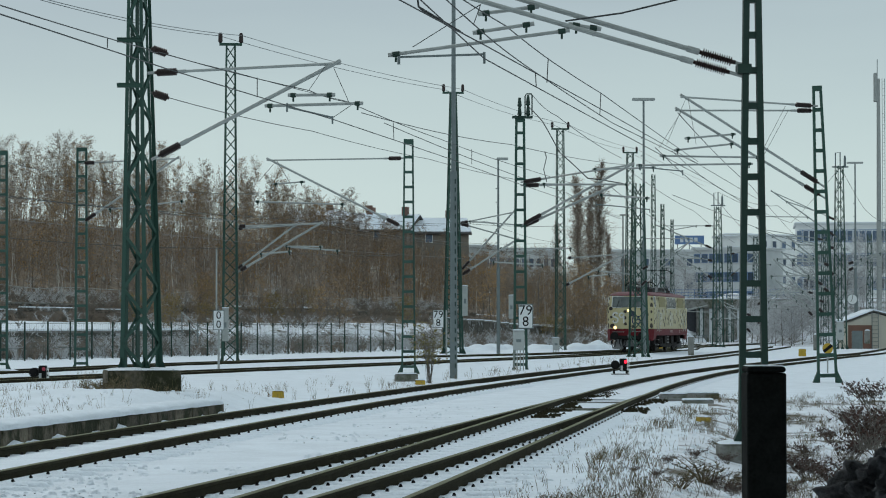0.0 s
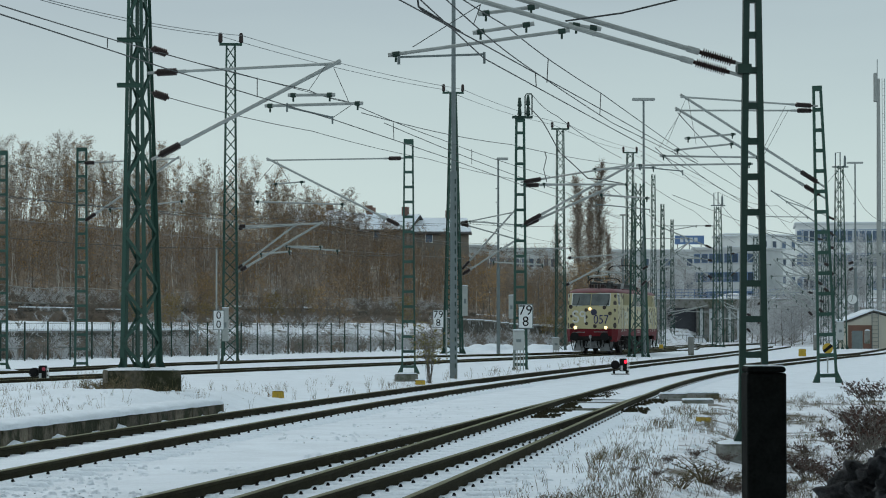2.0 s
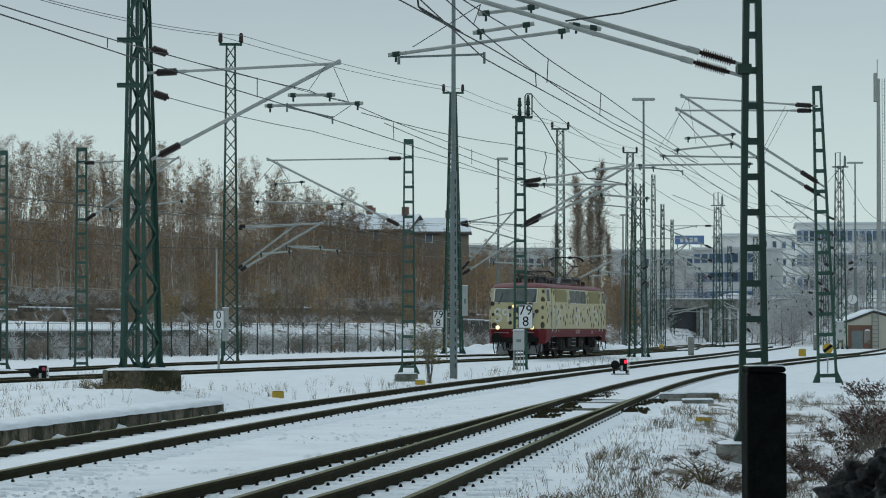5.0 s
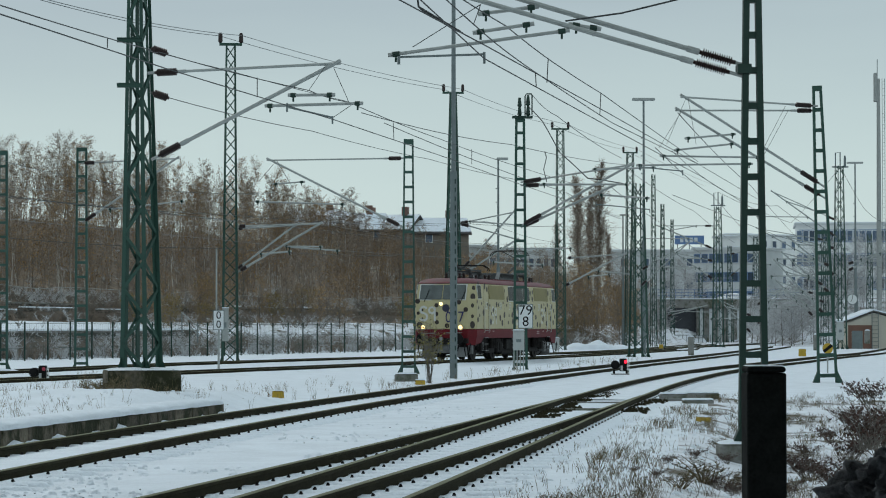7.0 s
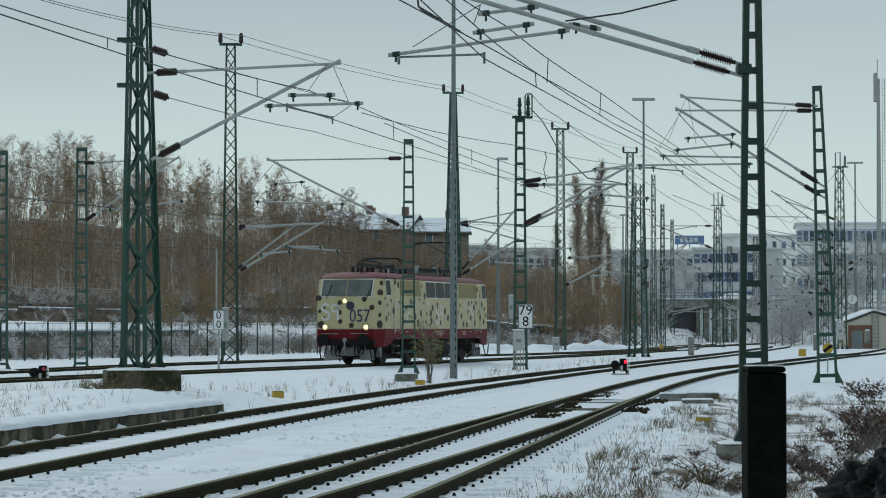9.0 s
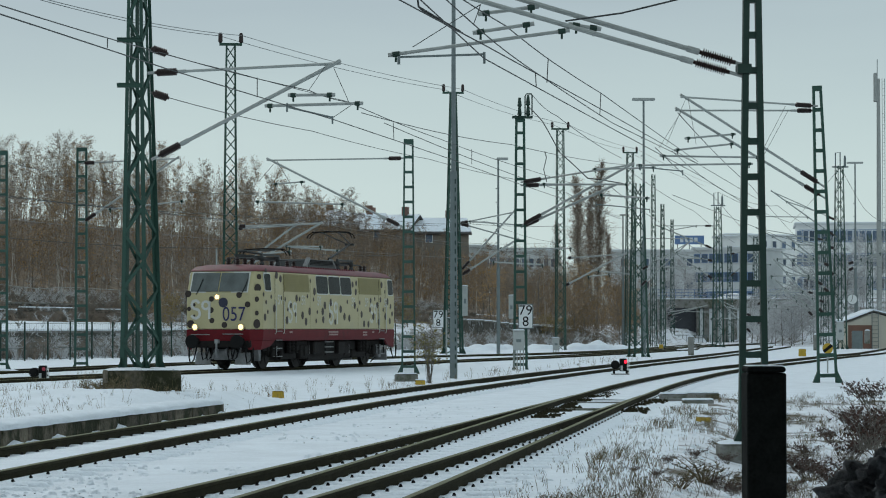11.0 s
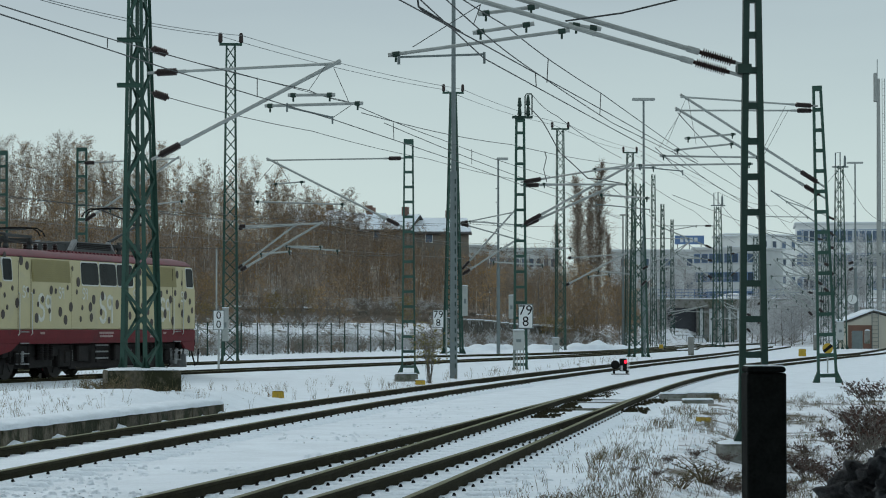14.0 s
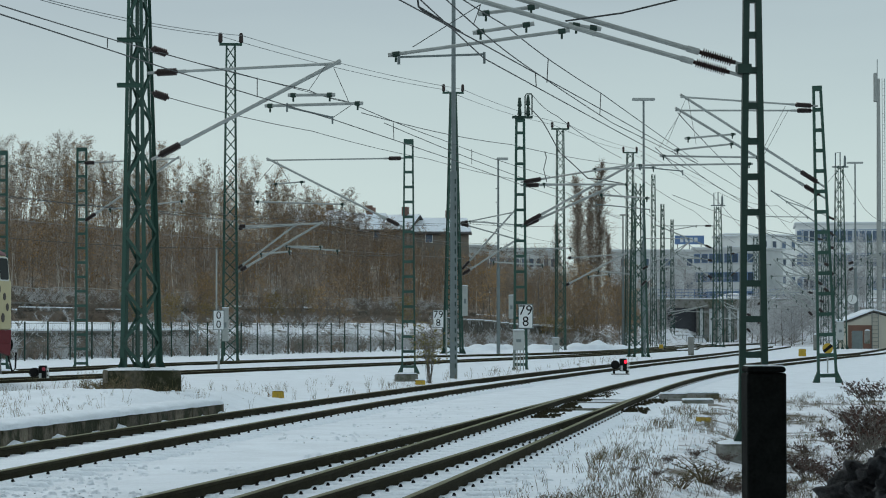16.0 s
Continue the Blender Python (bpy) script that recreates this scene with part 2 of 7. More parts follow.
def ground_z(x, y):
    z = -0.15
    # the old platform's fill behind its edge
    d = Vector((x, y)) - EDGE0
    t, n = d.dot(EDIR), -d.x * EDIR.y + d.y * EDIR.x
    if n > -0.02 and t < 24:
        z += (0.25 * step(0.1, 0.9, n) * (1 - step(11.0, 11.5, t)) * (1 - step(2, 9, n)) + 0.36 * step(0.3, 1.5, n) * step(6, 13, t) * (1 - step(17, 23, t)) * (1 - step(4, 12, n)))
    # softer ground to the right of the tracks
    r = x - (1.6 + (y - 22) * 0.13)
    if r > 0 and y < 70:
        z -= 0.22 * step(0.0, 0.9, r) * (1 - step(45, 70, y))
        z += (0.06 * noise.noise((x * 1.3, y * 0.6, 0)) + 0.028 * noise.noise((x * 4.5, y * 2.6, 2))) * step(0.3, 1.5, r)
    # terraces and hill behind the fence
    t, n = along_fence(x, y)
    if n > 0 and t > -140:
        e = 1 - step(200, 300, t)
        z += e * (1.55 * step(6.2, 7.6, n) + 0.55 * step(8, 14, n) + 0.7 * step(14.0, 15.6, n) + 0.55 * step(16.2, 18.6, n))
        z += e * hill_top(t) * step(22, 46, n)
        z += (0.35 * step(12, 22, n) + 0.08 * step(6, 9, n)) * noise.noise((x * 0.15, y * 0.15, 3)) * e
    # slope behind the line on the right
    if y > 225 and x > 30:
        z += 5.0 * step(232, 276, y) * step(33.5, 41, x)
    z += 0.02 * noise.noise((x * 0.7, y * 0.7, 1))
    if 15 < y < 75 and abs(x) < 16:
        z += 0.022 * noise.noise((x * 2.1, y * 0.9, 6)) + 0.010 * noise.noise((x * 5.0, y * 2.2, 8))
    return z


def build_ground():
    angles = [i * 0.22 for i in range(-60, 61)]
    a = 13.2
    side = []
    while a < 180:
        a += max(0.5, (a - 13) * 0.16)
        side.append(min(a, 180))
    angles = [-v for v in reversed(side[:-1])] + angles + side
    radii, r = [], 2.0
    while r < 4500:
        radii.append(r)
        r *= 1.012 if 18 < r < 300 else 1.09
    verts, faces, slots = [], [], []
    for r in radii:
        for a in angles:
            x, y = r * math.sin(radians(a)), r * math.cos(radians(a))
            verts.append((x, y, ground_z(x, y)))
    na = len(angles)
    verts.append((0, 0, -0.15))
    for i in range(len(radii) - 1):
        for k in range(na):
            q = (i * na + k, i * na + (k + 1) % na, (i + 1) * na + (k + 1) % na, (i + 1) * na + k)
            faces.append(q[::-1])
            x, y, _ = verts[q[0]]
            t, n = along_fence(x, y)
            slots.append(3 if x > 31 and y > 228 else 2 if (n > 17 or 13.2 < n < 16) and -140 < t < 300 else 1 if (x > 1.5 + (y - 22) * 0.125 and y < 60) or (6 < n <= 17 and 38 < t < 300) or y > 240 else 0)
    for k in range(na):
        faces.append((len(verts) - 1, k, (k + 1) % na))
        slots.append(1)
    me = bpy.data.meshes.new("ground")
    me.from_pydata(verts, [], faces)
    for m in (SNOW, SNOW_EARTH, HILL, SLOPE):
        me.materials.append(m)
    me.polygons.foreach_set("material_index", slots)
    me.polygons.foreach_set("use_smooth", [True] * len(faces))
    tagged(new("ground", me), "snow-covered railway yard ground with thin weeds", "ground", kind="structure")


build_ground()


# ---- tracks ----
RAIL = [(-0.072, -0.172), (0.072, -0.172), (0.072, -0.158), (0.012, -0.135), (0.012, -0.05), (0.036, -0.038), (0.036, -0.006), (0.026, 0.0), (-0.026, 0.0), (-0.036, -0.006), (-0.036, -0.038), (-0.012, -0.05), (-0.012, -0.135), (-0.072, -0.158)]


def rail(parent, pts, offset):
    """A rail swept along centre points with headings (direction of the line as an x, y vector)."""
    g, n = Geo(), len(RAIL)
    vs = []
    for x, y, dx, dy in pts:
        for px, pz in RAIL:
            o = offset + px
            vs.append((x + dy * o, y - dx * o, pz))
    fs, sl = [], []
    for i in range(len(pts) - 1):
        for k in range(n):
            fs.append((i * n + k, i * n + (k + 1) % n, (i + 1) * n + (k + 1) % n, (i + 1) * n + k))
            sl.append(1 if k in (6, 7, 8) else 0)
    g.v, g.f, g.m = vs, fs, sl
    return part("rail", g, [RUST, RAILTOP], parent)


def centre(fn, y0, y1, dy=1.0):
    out, y = [], y0
    while y <= y1 + 1e-6:
        s = (fn(y + 0.2) - fn(y - 0.2)) / 0.4
        k = math.hypot(s, 1)
        out.append((fn(y), y, s / k, 1 / k))
        y += dy
    return out


def sleeper_mesh():
    """A concrete sleeper under snow, with its dark rail clips."""
    g = Geo()
    ys = ((-0.17, -0.20), (-0.11, -0.14), (-0.05, -0.118), (0.05, -0.118), (0.11, -0.14), (0.17, -0.20))
    xs = ((-1.36, -0.08), (-1.24, 0.0), (0.0, 0.004), (1.24, 0.0), (1.36, -0.08))
    g.add([(x, y, z + dz) for x, dz in xs for y, z in ys], [(i * 6 + j, (i + 1) * 6 + j, (i + 1) * 6 + j + 1, i * 6 + j + 1) for i in range(4) for j in range(5)])
    for s in (-1, 1):
        for o in (-0.15, 0.15):
            g.box(s * 0.752 + o - 0.022, -0.032, -0.13, s * 0.752 + o + 0.022, 0.032, -0.098, 1, 0.6)
            g.lathe((s * 0.752 + o, 0, -0.10), (0, 0, 1), [(0, 0.014), (0.014, 0.011)], 6, 1)
    me = g.mesh("sleeper", [SNOW, BLACK])
    for f in me.polygons:
        f.use_smooth = f.material_index == 0
    return me


SLEEPER = sleeper_mesh()


def sleepers(parent, pts, gap=0.62):
    run, last, count = 0.0, None, 0
    for x, y, dx, dy in pts:
        if last is not None:
            run += math.hypot(x - last[0], y - last[1])
        last = (x, y)
        if run >= gap or count == 0:
            run = 0.0
            count += 1
            ob = new("sleeper", SLEEPER)
            ob.parent = parent
            ob.matrix_basis = Matrix.Translation((x, y, 0)) @ Matrix.Rotation(math.atan2(-dx, dy), 4, "Z")


def snow_bed(parent, pts, z, outer):
    """Snow lying between the rails and, as outer says, against their feet or drifted wide outside."""
    strips = [[(-0.66, z - 0.035), (-0.35, z), (0.0, z + 0.008), (0.35, z), (0.66, z - 0.035)]]
    if outer == "ridges":
        strips = [[(s * 0.60, -0.18), (s * 0.66, z), (s * 0.72, z - 0.015)] for s in (-1, 1)]
    if outer in ("foot", "ridges"):
        strips += [[(s * 0.785, z - 0.02), (s * 0.86, z), (s * 1.0, -0.18)] for s in (-1, 1)]
    elif outer:
        strips += [[(s * 0.845, z - 0.03), (s * 1.1, z - 0.005), (s * 1.7, z - 0.03), (s * 2.3, -0.19)] for s in (-1, 1)]
    for prof in strips:
        if prof[0][0] > prof[-1][0]:
            prof = prof[::-1]
        g, n = Geo(), len(prof)
        vs = [(x + dy * o, y - dx * o, h + 0.016 * noise.noise((x * 1.5 + o * 3, y * 1.1, 4))) for x, y, dx, dy in pts for o, h in prof]
        g.add(vs, [(i * n + k, i * n + k + 1, (i + 1) * n + k + 1, (i + 1) * n + k) for i in range(len(pts) - 1) for k in range(n - 1)])
        part("snow_strip", g, SNOW, parent, "", True)


def track(name, label, pts, dense=None, left=True, right=True, bed=None):
    ob = thing(name, label, "railway track", kind="structure")
    if bed:
        snow_bed(ob, pts, *bed)
    if left:
        rail(ob, pts, -0.752)
    if right:
        rail(ob, pts, 0.752)
    if dense:
        sleepers(ob, dense)
    return ob


track("track_1", "rusty-sided railway track half sunk in snow", centre(line_near, 16, 215, 1.5), centre(line_near, 22, 75, 0.1), bed=(-0.10, "foot"))
track("track_2", "snowed-in track leaving a turnout", centre(line_left_branch, 12, 57, 1.0), centre(line_left_branch, 17, 47, 0.1), bed=(-0.11, "ridges"))
track("track_3", "snowed-in track with visible sleeper ends", centre(line_right_branch, 12, 57, 1.0), centre(line_right_branch, 17, 57, 0.1), bed=(-0.11, "ridges"))
track("track_4", "track running on past the turnout", centre(line_main, 57, 300, 1.5), centre(line_main, 57, 92, 0.1), bed=(-0.10, "foot"))
track("track_5", "far track along the fence in snow", centre(line_far, 60, 250, 1.5), bed=(-0.075, True))
lp = []
for i in range(-N_BACK, N_FWD + 1, 6):
    a = heading(i * STEP)
    lp.append((*loco_line[i], math.sin(a), math.cos(a)))
track("track_7", "far track curving towards the underpass", centre(lambda y: through_points([(172, 11.4), (189, 15.4), (220, 23.3), (274, 36.3)], y), 172, 290, 1.5), bed=(-0.07, True))
track("track_6", "cleared track on which the locomotive runs", lp, bed=(-0.07, True))


# ---- overhead line masts ----
def lattice_mast(m, height, w0, w1, panel, label, paint=None, split=True, foot=True, heavy=0.11):
    """Four angle legs with zigzag bracing on each face; the base stands at m."""
    paint = paint or GREEN
    ob = thing("lattice_mast", label, "mast", m, "catenary masts")
    corner = [(-1, -1), (1, -1), (1, 1), (-1, 1)]

    def at(c, z):
        w = (w0 + (w1 - w0) * z / height) / 2
        return Vector((c[0] * w, c[1] * w, z))

    lw = max(0.06, w0 * heavy)
    for c in corner:
        g = Geo()
        a, b = at(c, 0), at(c, height)
        g.beam(a, b, lw, 0.014, up=(0, 1, 0), w2=lw * 0.62)
        g.beam(a + Vector((-c[0] * lw / 2, -c[1] * lw / 2, 0)), b + Vector((-c[0] * lw / 2, -c[1] * lw / 2, 0)), 0.014, lw, up=(0, 1, 0), h2=lw * 0.62)
        if foot:
            g.add([a + Vector((-c[0] * 0.02, -c[1] * 0.02, 0)), a + Vector((c[0] * w0 * 0.24, 0, 0)), at(c, w0 * 0.55)] + [a + Vector((0, c[1] * w0 * 0.24, 0))], [(0, 1, 2), (0, 2, 1), (0, 3, 2), (0, 2, 3)])
        part("leg", g, paint, ob)
    n = max(3, int(height / panel))
    for f in range(4):
        c0, c1 = corner[f], corner[(f + 1) % 4]
        g = Geo()
        for i in range(n):
            # panels shrink with the width
            z0, z1 = height * i / n, height * (i + 1) / n
            ca, cb = (c0, c1) if (i + f) % 2 else (c1, c0)
            bar = g if not split else Geo()
            bar.beam(at(ca, z0), at(cb, z1), lw * 0.62, 0.012, up=(at(c0, 0) + at(c1, 0)))
            if split:
                part("brace", bar, paint, ob)
        if not split:
            part("bracing", g, paint, ob)
    return ob


def ladder_mast(m, height, w0, w1, rung, label, paint=None, leg=0.055, depth=0.10, foot=0.35):
    """Two channels joined by flat rungs."""
    paint = paint or GREEN
    ob = thing("ladder_mast", label, "mast", m, "catenary masts")
    for s in (-1, 1):
        g = Geo()
        g.beam((s * w0 / 2, 0, 0), (s * w1 / 2, 0, height), leg, depth, up=(0, 1, 0))
        if foot:
            g.add([(s * w0 / 2, -depth * 0.7, 0), (s * (w0 / 2 + foot * 0.45), -depth * 0.7, 0), (s * w0 / 2, -depth * 0.7, foot), (s * w0 / 2, depth * 0.7, 0), (s * (w0 / 2 + foot * 0.45), depth * 0.7, 0), (s * w0 / 2, depth * 0.7, foot)],
                  [(0, 1, 2), (3, 5, 4), (1, 4, 5, 2), (0, 3, 4, 1), (0, 2, 5, 3)])
        part("leg", g, paint, ob)
    z = rung * 0.5
    while z < height - 0.15:
        w = w0 + (w1 - w0) * z / height - leg
        g = Geo()
        g.box(-w / 2, -depth * 0.42, z - rung * 0.09, w / 2, depth * 0.42, z + rung * 0.09)
        part("rung", g, paint, ob)
        z += rung
    g = Geo()
    g.box(-w1 / 2 - leg / 2, -depth * 0.55, height - 0.16, w1 / 2 + leg / 2, depth * 0.55, height + 0.003)
    part("head_plate", g, paint, ob)
    return ob


def footing(x, y, z0, z1, w, d, rz, label, snow=True, paint=None):
    ob = thing("mast_footing", label, "foundation", pose(x, y, 0, 0, 0, rz), "mast footings")
    g = Geo()
    g.box(-w / 2, -d / 2, z0, w / 2, d / 2, z1)
    part("block", bevelled(g, "block", paint or MOSSY, 0.03, 1), None, ob)
    if snow:
        g = Geo()
        nx, ny = 10, 6
        vs = []
        for j in range(ny + 1):
            for i in range(nx + 1):
                e = min(1, 4 * min(i / nx, 1 - i / nx, j / ny, 1 - j / ny))
                vs.append((-w / 2 + w * i / nx, -d / 2 + d * j / ny, z1 + 0.004 + e**0.5 * (0.05 + 0.02 * noise.noise((x + i * 0.5, y + j * 0.5, 0)))))
        g.add(vs, [(j * (nx + 1) + i, j * (nx + 1) + i + 1, (j + 1) * (nx + 1) + i + 1, (j + 1) * (nx + 1) + i) for j in range(ny) for i in range(nx)])
        part("snow_cap", g, SNOW, ob, "white snow cap", True)
    return ob


def insulator(parent, a, b, r):
    a, b = Vector(a), Vector(b)
    n = max(5, int((b - a).length / (r * 0.6)))
    prof, L = [(0, r * 0.45)], (b - a).length
    for i in range(n):
        u = L * (0.1 + 0.8 * i / n)
        w = L * 0.8 / n
        prof += [(u, r * 0.45), (u + w * 0.35, r), (u + w * 0.55, r), (u + w * 0.7, r * 0.45)]
    prof.append((L, r * 0.4))
    g = Geo()
    g.lathe(a, b - a, prof, 10)
    part("insulator", g, CERAMIC, parent, "brown ribbed insulator", True)


def lerp(a, b, u):
    return Vector(a) + (Vector(b) - Vector(a)) * u


def cantilever(label, top, low, tip, arms=(), r=0.03, cut=(0.08, 0.2), hangers=(), steady=()):
    """A bracket of tubes: top and low are its two ends on the mast, tip its outer end; arms are further tubes, steady the thin dark arms."""
    ob = thing("cantilever", label, "catenary bracket", None, "catenary brackets")
    for name, a, rr in (("top_tube", top, r * 0.7), ("bracket_tube", low, r)):
        if a is None:
            continue
        i0, i1 = lerp(a, tip, cut[0]), lerp(a, tip, cut[1])
        insulator(ob, i0, i1, r * 1.9)
        g = Geo()
        g.tube([a, i0], r * 0.8, 6)
        part("end_fitting", g, GALV, ob)
        g = Geo()
        g.tube([i1, lerp(tip, a, -0.03)], rr, 8)
        g.lathe(i1 - (i1 - Vector(a)).normalized() * 0.02, i1 - Vector(a), [(0, rr * 1.3), (0.18, rr * 1.3)], 8)
        part(name, g, GALV, ob)
    for a, b in arms:
        g = Geo()
        g.tube([a, b], r * 0.72, 8)
        for e, o in ((a, b), (b, a)):
            g.lathe(e, Vector(o) - Vector(e), [(-0.03, r * 0.9), (0.06, r * 0.9)], 8)
        part("registration_tube", g, GALV, ob)
        for e, o in ((a, b), (b, a)):
            d = (Vector(o) - Vector(e)).normalized()
            g = Geo()
            g.lathe(Vector(e) + d * 0.03, d, [(0, r * 1.15), (0.10, r * 1.15)], 8)
            g.beam(Vector(e) + d * 0.08 + Vector((0, 0, r * 0.6)), Vector(e) + d * 0.08 - Vector((0, 0, r * 3.2)), r * 0.9, r * 0.9, up=(0, 1, 0))
            part("clamp", g, GREEN_DARK, ob, "dark tube clamp")
    for a, b in steady:
        g = Geo()
        g.tube([a, b], r * 0.5, 6)
        g.beam(Vector(b) + Vector((0, 0, 0.03)), Vector(b) - Vector((0, 0, 0.13)), 0.035, 0.03, up=(0, 1, 0))
        g.beam(Vector(a) + Vector((0, 0, 0.08)), Vector(a) - Vector((0, 0, 0.1)), 0.04, 0.04, up=(0, 1, 0))
        part("steady_arm", g, GREYPOLE, ob, "thin dark steady arm")
    for a, b in hangers:
        g = Geo()
        g.tube([a, b], 0.006, 4)
        part("stay_wire", g, WIRE, ob)
    return ob


def wire(name, label, pts, r=0.009, sag=0.0, paint=None, n=10, droppers=()):
    """A wire from point to point, hanging by sag between them."""
    path = []
    for i in range(len(pts) - 1):
        a, b = Vector(pts[i]), Vector(pts[i + 1])
        for k in range(n):
            u = k / n
            path.append(a.lerp(b, u) - Vector((0, 0, 4 * sag * u * (1 - u))))
    path.append(Vector(pts[-1]))
    g = Geo()
    g.tube(path, r, 5)
    ob = solid(name, g, paint or WIRE, label, "overhead wire", group="overhead wires")
    for a, b in droppers:
        g = Geo()
        g.tube([a, b], 0.008, 4)
        part("dropper", g, WIRE, ob)
    return ob


def stand(p, rz=0.0):
    return pose(p[0], p[1], p[2], 0, 0, rz)


# the great lattice anchor mast on its block
m1 = (-6.28, 53.00, 0.63)
lattice_mast(pose(m1[0], m1[1], m1[2], 0, -0.7, -27), 10.2, 0.58, 0.22, 0.56, "tall dark green lattice anchor mast on a concrete block", GREEN, split=True, heavy=0.18)
footing(m1[0], m1[1], 0.1, m1[2], 1.5, 1.5, 12, "mossy concrete block capped with snow under the anchor mast")
for v in (74, 154):
    g = Geo()
    z = 1.5 + (581 - v) * 53 / 4500
    g.box(m1[0] - 0.48, m1[1] - 0.45, z - 0.04, m1[0] + 0.05, m1[1] - 0.36, z + 0.04)
    g.box(m1[0] - 0.48, m1[1] - 0.47, z + 0.04, m1[0] + 0.05, m1[1] - 0.34, z + 0.055)
    solid("cross_arm", g, GREEN, "green steel channel bolted across the mast", "mast fitting")
cantilever("galvanised tube bracket on the anchor mast", (-6.13, 52.70, 6.80), (-6.05, 52.70, 5.00), (-2.18, 51.00, 6.82),
           [((-3.11, 51.40, 6.22), (-2.21, 51.20, 6.21)), ((-3.59, 51.60, 6.02), (-1.64, 51.00, 6.02))], 0.042, (0.04, 0.17),
           [((-2.36, 51.00, 6.78), (-2.70, 51.00, 6.28)), ((-2.20, 51.00, 6.74), (-1.90, 51.00, 6.06)), ((-1.85, 51.00, 5.98), (-2.20, 51.00, 5.74))], [((-3.16, 51.40, 5.98), (-2.23, 51.20, 5.75))])

# slim ladder masts
ladder_mast(stand((-1.07, 79.00, 0.08)), 7.3, 0.40, 0.25, 0.465, "slim green ladder mast on a concrete footing", GREEN_OLD)
p = (-1.14, 79.00, 0.07)
footing(p[0], p[1], -0.3, p[2] + 0.01, 0.72, 0.6, 0, "snow-dusted concrete footing of a ladder mast", paint=CONCRETE)
cantilever("thin tube bracket of a ladder mast", (-1.20, 79.00, 6.79), (-1.26, 79.00, 4.65), (-5.53, 81.50, 6.89), [((-3.10, 80.00, 5.40), (-5.98, 81.00, 5.54)), ((-4.43, 81.00, 6.17), (-5.41, 81.00, 6.10))], 0.035, (0.02, 0.12),
           [((-5.35, 81.00, 6.80), (-5.89, 81.00, 6.17)), ((-5.30, 81.00, 6.84), (-4.81, 81.00, 6.01))])
ladder_mast(stand((-15.08, 106.00, -0.26)), 9.3, 0.50, 0.36, 0.6, "green ladder mast beside the far track", GREEN_OLD, leg=0.09)
cantilever("tube bracket of a ladder mast", (-15.10, 106.00, 8.39), (-15.04, 106.00, 5.91), (-10.93, 104.00, 8.45), [((-13.83, 105.00, 6.41), (-10.62, 104.00, 6.71))], 0.045, (0.03, 0.15), [((-14.11, 105.00, 8.30), (-13.92, 105.00, 7.37))])
ladder_mast(stand((-15.60, 90.00, -0.01)), 7.8, 0.36, 0.26, 0.5, "green ladder mast on a low footing", GREEN_OLD, leg=0.08)
p = (-15.54, 90.00, -0.01)
footing(p[0], p[1], -0.3, p[2] + 0.01, 0.9, 0.8, 0, "snow-capped concrete footing beside the track")

# the nearest ladder mast, on the right
ladder_mast(stand((4.27, 35.00, -0.09)), 8.4, 0.336, 0.10, 0.49, "dark green ladder mast with wide flat rungs", GREEN_DARK, leg=0.085, depth=0.14, foot=0.3)
p = (4.15, 35.00, -0.09)
footing(p[0], p[1] + 0.1, p[2] - 0.32, p[2], 0.72, 0.6, 0, "snow-capped concrete footing among dry weeds", paint=CONCRETE)
near_tip, near_tip2 = (-0.38, 35.00, 6.28), (0.09, 35.40, 6.39)
cantilever("long galvanised bracket over the turnout", None, (4.16, 35.00, 4.97), near_tip, [((1.72, 35.00, 5.61), (-0.73, 35.00, 5.27)), ((1.23, 35.00, 5.70), (0.44, 35.00, 5.58))], 0.034, (0.045, 0.16),
           [((-0.42, 35.00, 5.38), (0.52, 35.00, 5.97)), ((0.42, 35.00, 5.69), (0.52, 35.00, 5.97))], [((-0.61, 35.00, 5.24), (0.57, 35.00, 5.28))])
cantilever("second galvanised bracket over the turnout", None, (4.27, 35.40, 5.15), near_tip2, [((2.18, 35.40, 5.68), (1.78, 35.40, 5.74)), ((1.31, 35.40, 5.99), (0.52, 35.40, 5.89))], 0.036, (0.045, 0.17))
g = Geo()
g.box(*(4.06, 34.90, 5.01), *(4.25, 35.20, 5.14))
solid("bracket_clamp", g, GREEN_DARK, "galvanised clamp holding two brackets", "mast fitting")
# the next ladder mast on the right
ladder_mast(pose(*(11.64, 77.00, -0.24), 0, -1.8, 0), 9.1, 0.55, 0.21, 0.62, "green ladder mast standing in weedy snow", GREEN, leg=0.075, depth=0.12, foot=0.5)
cantilever("tube bracket with two stays", (11.37, 77.00, 8.24), (11.55, 77.00, 5.80), (7.15, 75.00, 8.33), [((9.49, 76.00, 6.61), (6.44, 75.00, 6.59)), ((8.73, 76.00, 7.31), (7.18, 75.00, 7.11))], 0.04, (0.04, 0.18),
           [((10.26, 76.00, 8.15), (9.49, 76.00, 6.68)), ((7.18, 75.00, 8.28), (6.61, 75.00, 6.94)), ((7.25, 75.00, 8.28), (7.48, 75.00, 6.94))])
cantilever("tube bracket crossing its neighbour", (11.41, 77.30, 8.13), (11.66, 77.30, 5.44), (7.04, 75.40, 7.97), [((9.24, 76.00, 6.42), (5.74, 75.00, 6.31)), ((8.70, 76.00, 7.02), (6.86, 75.00, 6.76))], 0.04, (0.04, 0.16),
           [((10.34, 76.00, 8.02), (9.57, 76.00, 6.61)), ((7.05, 75.00, 7.90), (6.38, 75.00, 6.83))], [((5.83, 75.00, 6.26), (7.08, 75.00, 6.14))])

